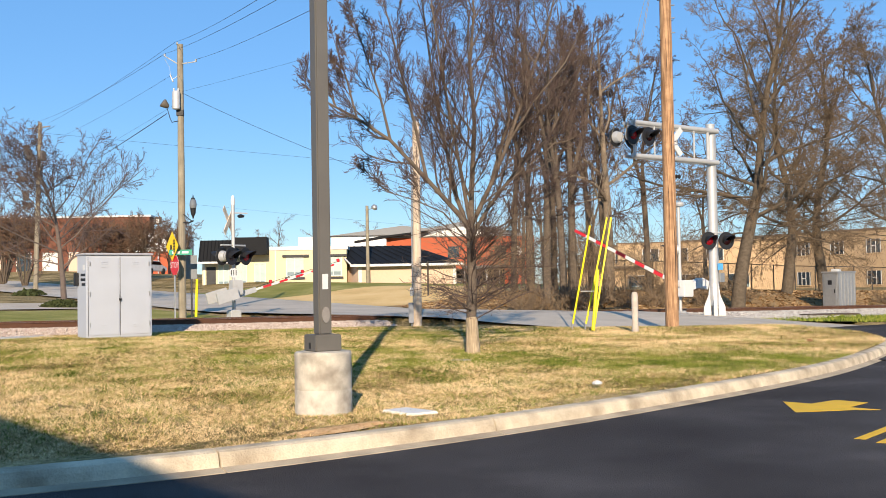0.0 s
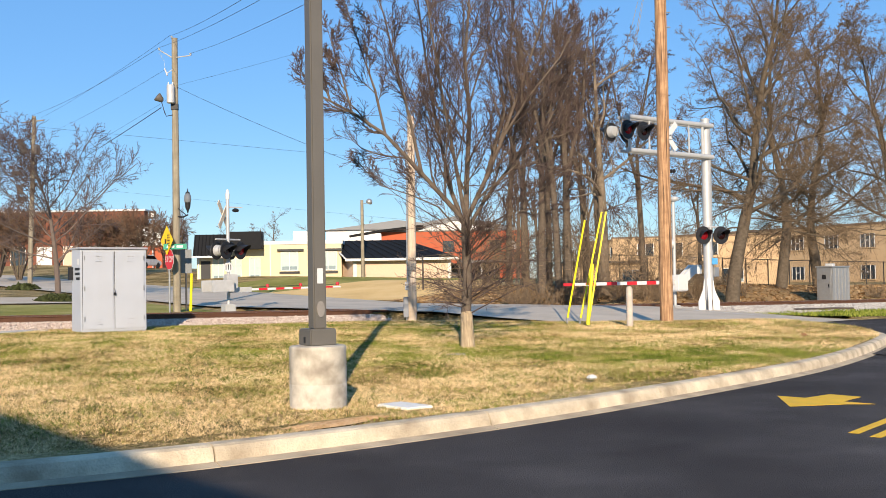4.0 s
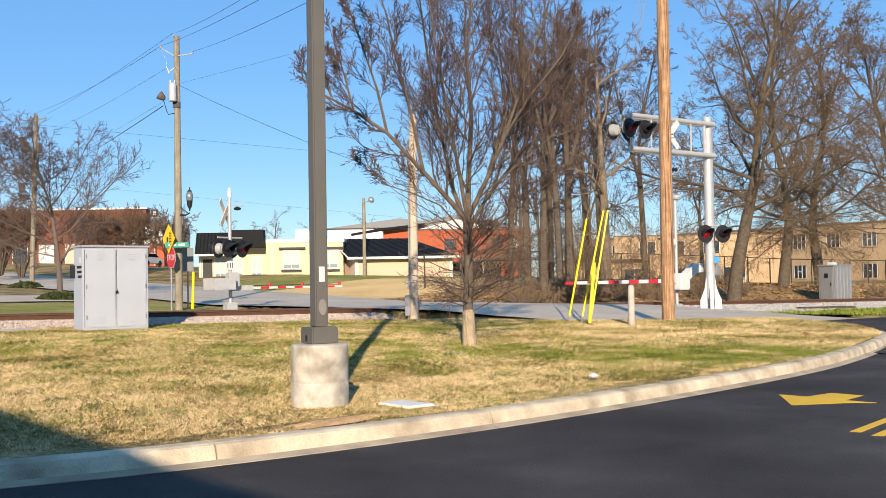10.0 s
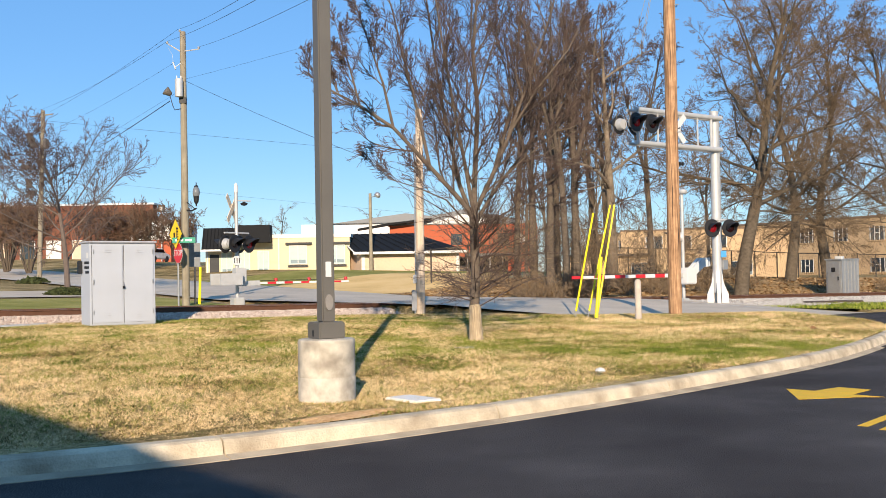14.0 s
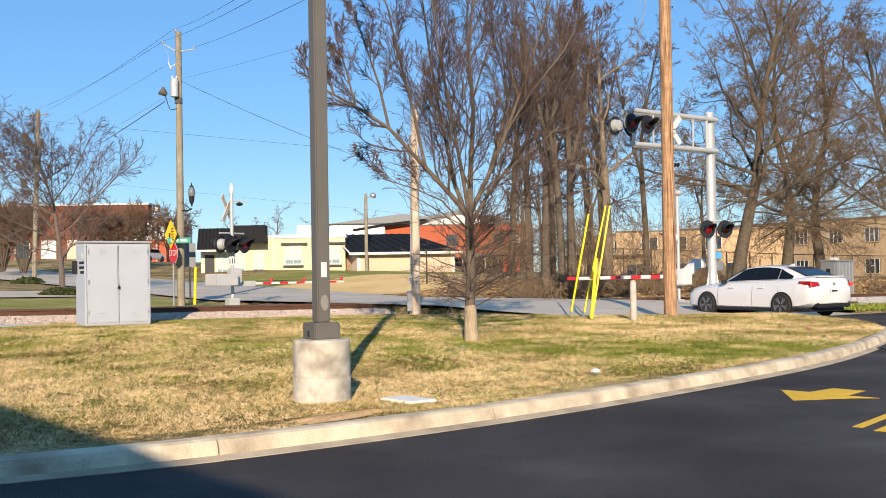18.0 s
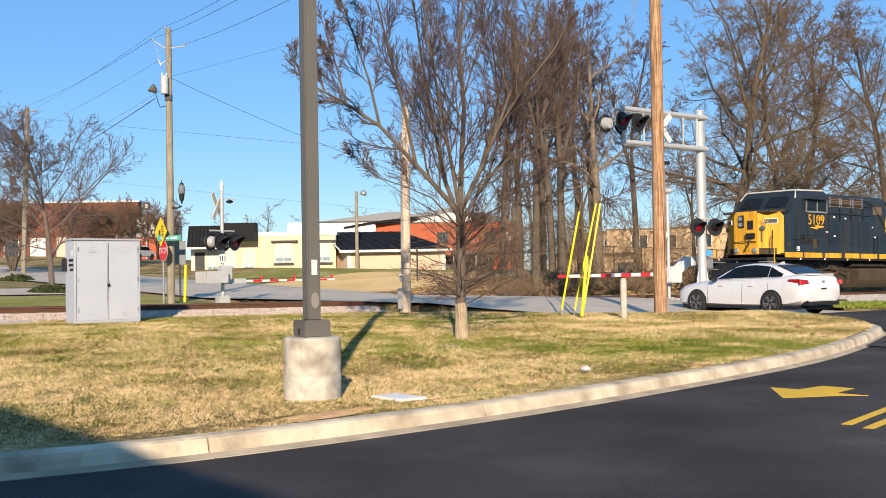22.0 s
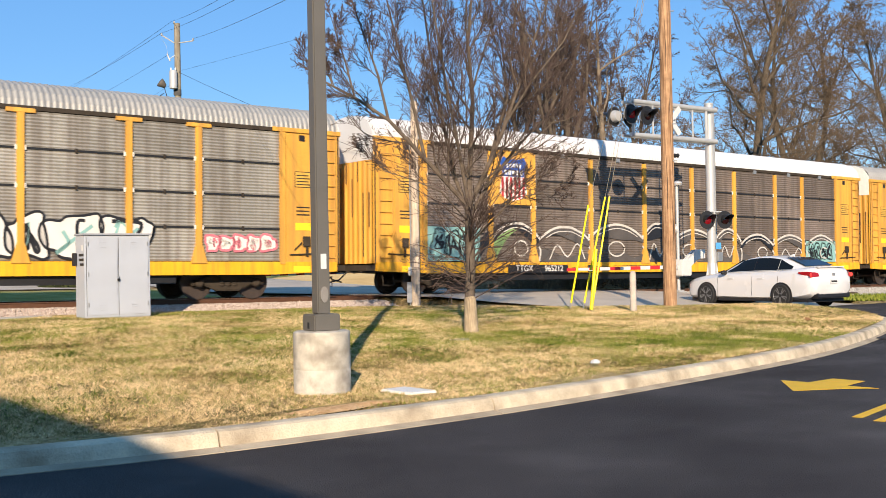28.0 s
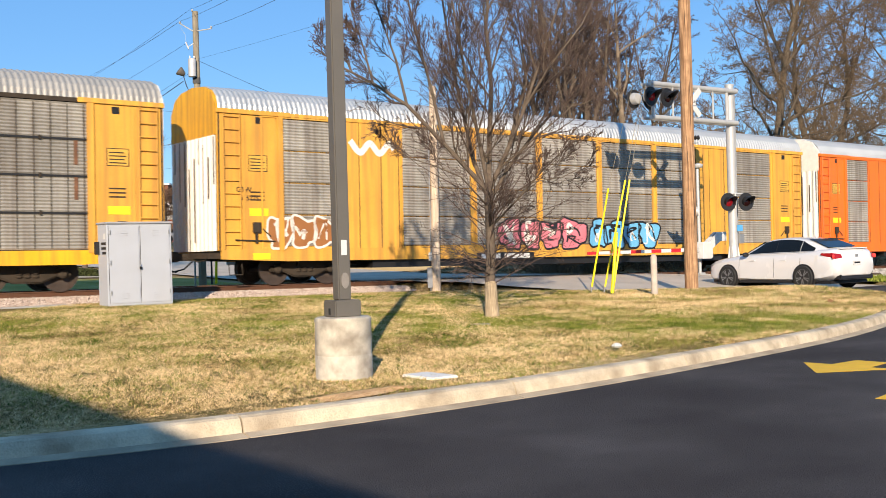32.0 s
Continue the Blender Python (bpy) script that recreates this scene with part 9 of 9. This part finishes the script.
def saloon():
    t = thing("white_car", pose(9.56, 31.9, 0.1, 0, 0, 122), "white four-door saloon waiting at the lowered gate", "car")
    # x, half width, underside, waist height, deck height, deck half width
    body = [(2.47, 0.42, 0.34, 0.52, 0.62, 0.36), (2.40, 0.66, 0.24, 0.58, 0.70, 0.52), (2.2, 0.82, 0.20, 0.66, 0.78, 0.66), (1.8, 0.895, 0.20, 0.74, 0.87, 0.72), (1.2, 0.92, 0.20, 0.82, 0.955, 0.74), (0.8, 0.925, 0.19, 0.86, 0.99, 0.76),
            (0.0, 0.93, 0.18, 0.88, 0.98, 0.80), (-0.9, 0.93, 0.18, 0.90, 1.0, 0.80), (-1.5, 0.925, 0.19, 0.93, 1.05, 0.77), (-1.95, 0.90, 0.22, 0.95, 1.09, 0.72), (-2.25, 0.86, 0.28, 0.93, 1.10, 0.66), (-2.40, 0.78, 0.34, 0.84, 1.02, 0.60), (-2.46, 0.70, 0.40, 0.72, 0.86, 0.56)]
    secs = []
    for x, w, zu, zw, zd, wd in spread(body):
        half = [(0.0, zu), (w * 0.8, zu), (w * 0.97, zu + 0.10), (w, (zu + zw) / 2), (w * 0.985, zw), (wd + (w - wd) * 0.45, zw + (zd - zw) * 0.72), (wd, zd), (wd * 0.5, zd + 0.018), (0.0, zd + 0.025)]
        secs.append([(x, y, z) for y, z in half] + [(x, -y, z) for y, z in half[-2::-1]])
    part("body", loft(secs), CAR_WHITE, t, smooth=True)
    # x, roof height, roof half width, foot height, foot half width
    top = [(0.98, 0.99, 0.60, 0.97, 0.72), (0.62, 1.17, 0.61, 0.98, 0.79), (0.22, 1.345, 0.60, 0.97, 0.82), (-0.15, 1.425, 0.60, 0.97, 0.83), (-0.6, 1.45, 0.60, 0.98, 0.83), (-1.0, 1.425, 0.585, 0.99, 0.82), (-1.4, 1.345, 0.56, 1.02, 0.79), (-1.75, 1.225, 0.54, 1.05, 0.75), (-2.1, 1.10, 0.53, 1.08, 0.67)]
    sp = spread(top, 5)
    secs = []
    for x, z, w, zf, wf in sp:
        half = [(wf, zf), (wf + (w - wf) * 0.55, zf + (z - zf) * 0.62), (w + 0.03, zf + (z - zf) * 0.9), (w - 0.06, z - 0.005), (w * 0.5, z + 0.015), (0, z + 0.02)]
        secs.append([(x, y, q) for y, q in half] + [(x, -y, q) for y, q in half[-2::-1]])
    part("cabin", loft(secs), CAR_WHITE, t, smooth=True)

    def on_cabin(x, f, s, out=0.006):
        """A point of the cabin's side at x, a share f of its height."""
        for a, b in zip(sp, sp[1:]):
            if b[0] <= x <= a[0]:
                k = (x - a[0]) / (b[0] - a[0])
                _, z, w, zf, wf = a + (b - a) * k
                pts = [(wf, zf), (wf + (w - wf) * 0.55, zf + (z - zf) * 0.62), (w + 0.03, zf + (z - zf) * 0.9)]
                if f < 0.62:
                    (y0, q0), (y1, q1), g = pts[0], pts[1], f / 0.62
                else:
                    (y0, q0), (y1, q1), g = pts[1], pts[2], (f - 0.62) / 0.28
                return (x, s * (y0 + (y1 - y0) * g + out), q0 + (q1 - q0) * g)

    for s in (-1, 1):
        for x0, x1, f1a, f1b in ((0.72, -0.335, 0.5, 0.9), (-0.35, -1.185, 0.9, 0.9), (-1.2, -1.66, 0.9, 0.5)):
            vs, fs = [], []
            for i in range(9):
                x = x0 + (x1 - x0) * i / 8
                fm = min(0.9, f1a + (f1b - f1a) * i / 8 if x0 < 0 else 0.4 + 0.5 * min(1, i / 4))
                for j in range(4):
                    vs.append(on_cabin(x, 0.14 + (fm - 0.14) * j / 3, s))
            for i in range(8):
                fs += [(i * 4 + j, i * 4 + j + 1, i * 4 + j + 5, i * 4 + j + 4) for j in range(3)]
            part("side_window", Mb().add(vs, fs), CAR_GLASS, t, "dark tinted side window")
        part("window_trim", Mb().path([on_cabin(x, 0.10, s, 0.012) for x in np.linspace(0.78, -1.68, 18)], 0.008, 5), GALV, t, "bright trim under the windows")
        part("pillar", Mb().add([on_cabin(x, f, s, 0.004) for x in (-0.325, -0.36) for f in (0.14, 0.5, 0.62, 0.9)], [(0, 1, 5, 4), (1, 2, 6, 5), (2, 3, 7, 6)]), BLACK, t, "black door pillar")
        for x in (0.35, -0.78):
            part("door_handle", rbox(x, x + 0.2, s * 0.925 - 0.02, s * 0.925 + 0.02, 0.80, 0.83), CAR_WHITE, t, bevel=0.008)
        for x in (0.98, -0.34, -1.28):
            part("door_gap", Mb().path([(x, s * 0.928, 0.32), (x, s * 0.933, 0.6), (x - 0.02, s * 0.92, 0.88)], 0.004, 4), BLACK, t)
        part("mirror", Mb().lathe([(0.02, -0.1), (0.06, -0.07), (0.075, 0.02), (0.05, 0.09), (0.0, 0.1)], 10, pose(0.66, s * 0.98, 0.99, 90, 0, 0)), BLACK, t, smooth=True)
        part("sill", rbox(-1.0, 0.95, s * 0.9 - 0.03, s * 0.9 + 0.03, 0.17, 0.25), BLACK, t, bevel=0.01)
        tl = part("tail_light", Mb().add([(-1.98, s * 0.90, 0.95), (-2.0, s * 0.895, 1.0), (-2.3, s * 0.83, 1.0), (-2.43, s * 0.62, 0.97), (-2.46, s * 0.60, 0.87), (-2.38, s * 0.79, 0.84)], [(0, 1, 2), (0, 2, 5), (5, 2, 3, 4)]), TAIL, t, "red wrap-round tail lamp", m=pose(-0.02, s * 0.015, 0))
        part("lamp_core", Mb().lathe([(0.06, -0.01), (0.06, 0.012)], 12, pose(-2.36, s * 0.83, 0.9, 0, 90, 20 * s)), mat("bright_tail_core", (0.9, 0.05, 0.04), 0.3, emit=0.3), tl)
        part("exhaust", Mb().lathe([(0.04, 0), (0.045, 0.1)], 12, pose(-2.46, s * 0.55, 0.30, 0, 90, 0)), BLACK, t)
        part("headlight", Mb().add([(2.05, s * 0.87, 0.70), (2.3, s * 0.76, 0.66), (2.42, s * 0.5, 0.64), (2.3, s * 0.6, 0.74), (2.0, s * 0.82, 0.78)], [(0, 1, 2, 3, 4)]), GALV, t, m=pose(0.02, s * 0.02, 0))
    part("windscreen", Mb().add([(0.95, -0.62, 1.0), (0.95, 0.62, 1.0), (0.28, 0.54, 1.335), (0.28, -0.54, 1.335)], [(0, 1, 2, 3)]), CAR_GLASS, t, m=pose(0.02, 0, 0.02))
    rw = [(-1.28, 1.375), (-1.55, 1.30), (-1.8, 1.21), (-2.02, 1.13)]
    part("rear_window", Mb().add([(x, y * (0.5 + 0.03 * i), z + 0.028) for i, (x, z) in enumerate(rw) for y in (-1, -0.4, 0.4, 1)], [(i * 4 + j, i * 4 + j + 1, i * 4 + j + 5, i * 4 + j + 4) for i in range(3) for j in range(3)]), CAR_GLASS, t, "dark sloping rear window", m=pose(0, 0, 0.004))
    part("bumper_skirt", rbox(-2.47, -2.2, -0.7, 0.7, 0.26, 0.40), BLACK, t, "black lower bumper", bevel=0.03)
    part("licence_plate", rbox(-2.482, -2.475, -0.16, 0.16, 0.66, 0.78), WHITE, t, "pale plate with a plain bar")
    part("plate_bar", rbox(-2.486, -2.483, -0.12, 0.12, 0.70, 0.745), BLACK, t)
    part("trunk_lip", rbox(-2.40, -2.24, -0.55, 0.55, 1.105, 1.135), CAR_WHITE, t, bevel=0.01)
    part("badge", rbox(-2.475, -2.455, -0.05, 0.05, 0.88, 0.95), GALV, t)
    part("aerial", Mb().prism([(-1.15, 1.43), (-0.95, 1.45), (-1.12, 1.5)], -0.02, 0.02, "y"), CAR_WHITE, t)
    part("underbody", rbox(-2.2, 2.2, -0.75, 0.75, 0.15, 0.24), BLACK, t)
    wheels = []
    for x in (1.42, -1.41):
        for s in (-1, 1):
            part("wheel_arch", Mb().lathe([(0.375, -0.01), (0.375, 0.012), (0.0, 0.012)], 30, pose(x, s * 0.925, 0.335, -90 * s, 0, 0)), BLACK, t)
            w = part("wheel", Mb().lathe([(0.20, -0.1), (0.31, -0.1), (0.335, -0.06), (0.335, 0.06), (0.31, 0.1), (0.22, 0.1)], 32, pose(0, 0, 0, -90 * s, 0, 0)), TYRE, t, "low-profile tyre on an alloy wheel", smooth=True, m=pose(x, s * 0.87, 0.335))
            part("rim_dish", Mb().lathe([(0.23, 0.02), (0.23, 0.04), (0.0, 0.03)], 24, pose(0, 0, 0, -90 * s, 0, 0)), BLACK, w)
            part("rim", Mb().lathe([(0.215, 0.085), (0.235, 0.105), (0.24, 0.09)], 30, pose(0, 0, 0, -90 * s, 0, 0)), RIM, w)
            for k in range(5):
                sp_ = Mb()
                for d in (-9, 9):
                    sp_.prism([(-0.011, 0.04), (0.011, 0.04), (0.014, 0.22), (-0.014, 0.22)], *sorted((s * 0.085, s * 0.108)), "y", pose(0, 0, 0, 0, 72 * k + d, 0))
                part("spoke", sp_, RIM, w)
            part("hub", Mb().lathe([(0.05, 0.09), (0.045, 0.108), (0.0, 0.11)], 12, pose(0, 0, 0, -90 * s, 0, 0)), BLACK, w)
            wheels.append((w, x, s))
    return t, wheels


car, car_wheels = saloon()


def parked_car():
    t = thing("parked_car", pose(-30.6, 112.0, lawn_z(*to_sp(-30.6, 112.0)), 0, 0, 78), "white car parked far along the street", "car")
    part("body", Mb().prism([(-2.2, 0.3), (2.2, 0.3), (2.25, 0.75), (1.3, 0.95), (0.6, 1.4), (-1.2, 1.42), (-1.9, 1.0), (-2.25, 0.9)], -0.85, 0.85, "y"), CAR_WHITE, t, bevel=0.08)
    part("side_window", Mb().prism([(1.0, 0.98), (0.5, 1.32), (-1.1, 1.34), (-1.6, 1.0)], -0.875, -0.852, "y"), CAR_GLASS, t)
    for x in (-1.35, 1.35):
        w = part("wheel", Mb().lathe([(0.2, -0.1), (0.32, -0.1), (0.32, 0.1), (0.2, 0.1)], 18, pose(x, -0.8, 0.32, 90, 0, 0)), TYRE, t)
        part("rim", Mb().lathe([(0.2, 0.09), (0.0, 0.1)], 14, pose(x, -0.8, 0.32, 90, 0, 0)), RIM, w)


parked_car()

# ---- what moves ----
SPEED, FRONT, AT = 15.75, -3.5, 24.1


def train_pose(s, flipped):
    x, y = at_sp(s, 0)
    m = pose(x, y, 0.72 - GRADE * s, 0, math.degrees(math.atan(GRADE)), TURN)
    return m @ pose(22.3, 0, 0, 0, 0, 180) if flipped else m


# seconds, place of the car's middle and its heading
DRIVE = [(0, 62, 12, 168), (9, 62, 12, 168), (10, 54, 14, 166), (11, 43, 17, 165), (12, 32, 19.8, 163), (13, 22.3, 23.0, 158), (13.5, 18.4, 24.8, 152), (14.0, 15.5, 26.2, 147), (14.5, 13.5, 27.5, 141), (15.0, 12.0, 28.9, 136),
         (15.5, 10.95, 30.1, 132), (16.0, 10.3, 30.9, 129), (16.5, 9.92, 31.4, 126.5), (16.8, 9.72, 31.68, 124), (17.1, 9.6, 31.84, 122.5), (17.5, 9.56, 31.9, 122), (20, 9.56, 31.9, 122), (32, 9.56, 31.9, 122)]
# seconds, degrees that each gate arm still stands up
NEAR_ARM = [(0, 19.8), (0.5, 16.5), (1.0, 13.4), (1.5, 10.4), (2.0, 7.5), (2.5, 4.6), (3.0, 1.9), (3.4, 0.2), (4.0, 0.0), (16, 0.0), (32, 0.0)]
FAR_ARM = [(0, 15.0), (0.5, 12.4), (1.0, 10.2), (1.5, 8.1), (2.0, 6.0), (2.5, 4.0), (3.0, 2.7), (3.5, 1.6), (4.0, 0.6), (4.5, 0.0), (16, 0.0), (32, 0.0)]


def motions():
    for ob, q in TRAIN:
        times = list(range(0, 32, 2)) + [31, 31.5, 31.7, 31.9, 32]
        walk(ob, [(t, train_pose(FRONT + SPEED * (AT - t) + q, ob is loco_b)) for t in times])
    rows, rolled, spin = [], 0.0, []
    fine_rows = []
    for (t0, *a), (t1, *b) in zip(DRIVE, DRIVE[1:]):
        n = max(1, int(math.hypot(b[0] - a[0], b[1] - a[1]) / 0.4) + 1)
        for k in range(n):
            f = k / n
            fine_rows.append((t0 + (t1 - t0) * f, *[u + (v - u) * f for u, v in zip(a, b)]))
    fine_rows.append((32, *DRIVE[-1][1:]))
    last, seen = None, -1
    for t, x, y, turn in fine_rows:
        if last is not None:
            rolled += math.hypot(x - last[0], y - last[1])
        last = (x, y)
        s, p = to_sp(x, y)
        spin.append((t, math.degrees(rolled / 0.335)))
        rows.append((t, pose(x, y, road_z(s, p) - 0.004, 0, 0, turn)))
    walk(car, rows[::1])
    for w, x, s in car_wheels:
        walk(w, [(t, pose(x, s * 0.87, 0.335, 0, a, 0)) for t, a in spin])
    # the wheels on the lawn side turn while the train passes
    for w, x, s, r in TRAIN_WHEELS:
        rows = [(0.0, 0.0)] + [(21.4 + 0.04 * k, -math.degrees(SPEED * 0.04 * k / r)) for k in range(266)]
        walk(w, [(t, pose(x, 0.75 * s, r, 0, a, 0 if s < 0 else 180)) for t, a in rows])
    walk(near_arm, [(t, pose(0, -0.2, 1.08, 0, a, 0)) for t, a in NEAR_ARM])
    walk(far_arm, [(t, pose(0, 0.15, 0.76, 0, a, 0)) for t, a in FAR_ARM])


motions()
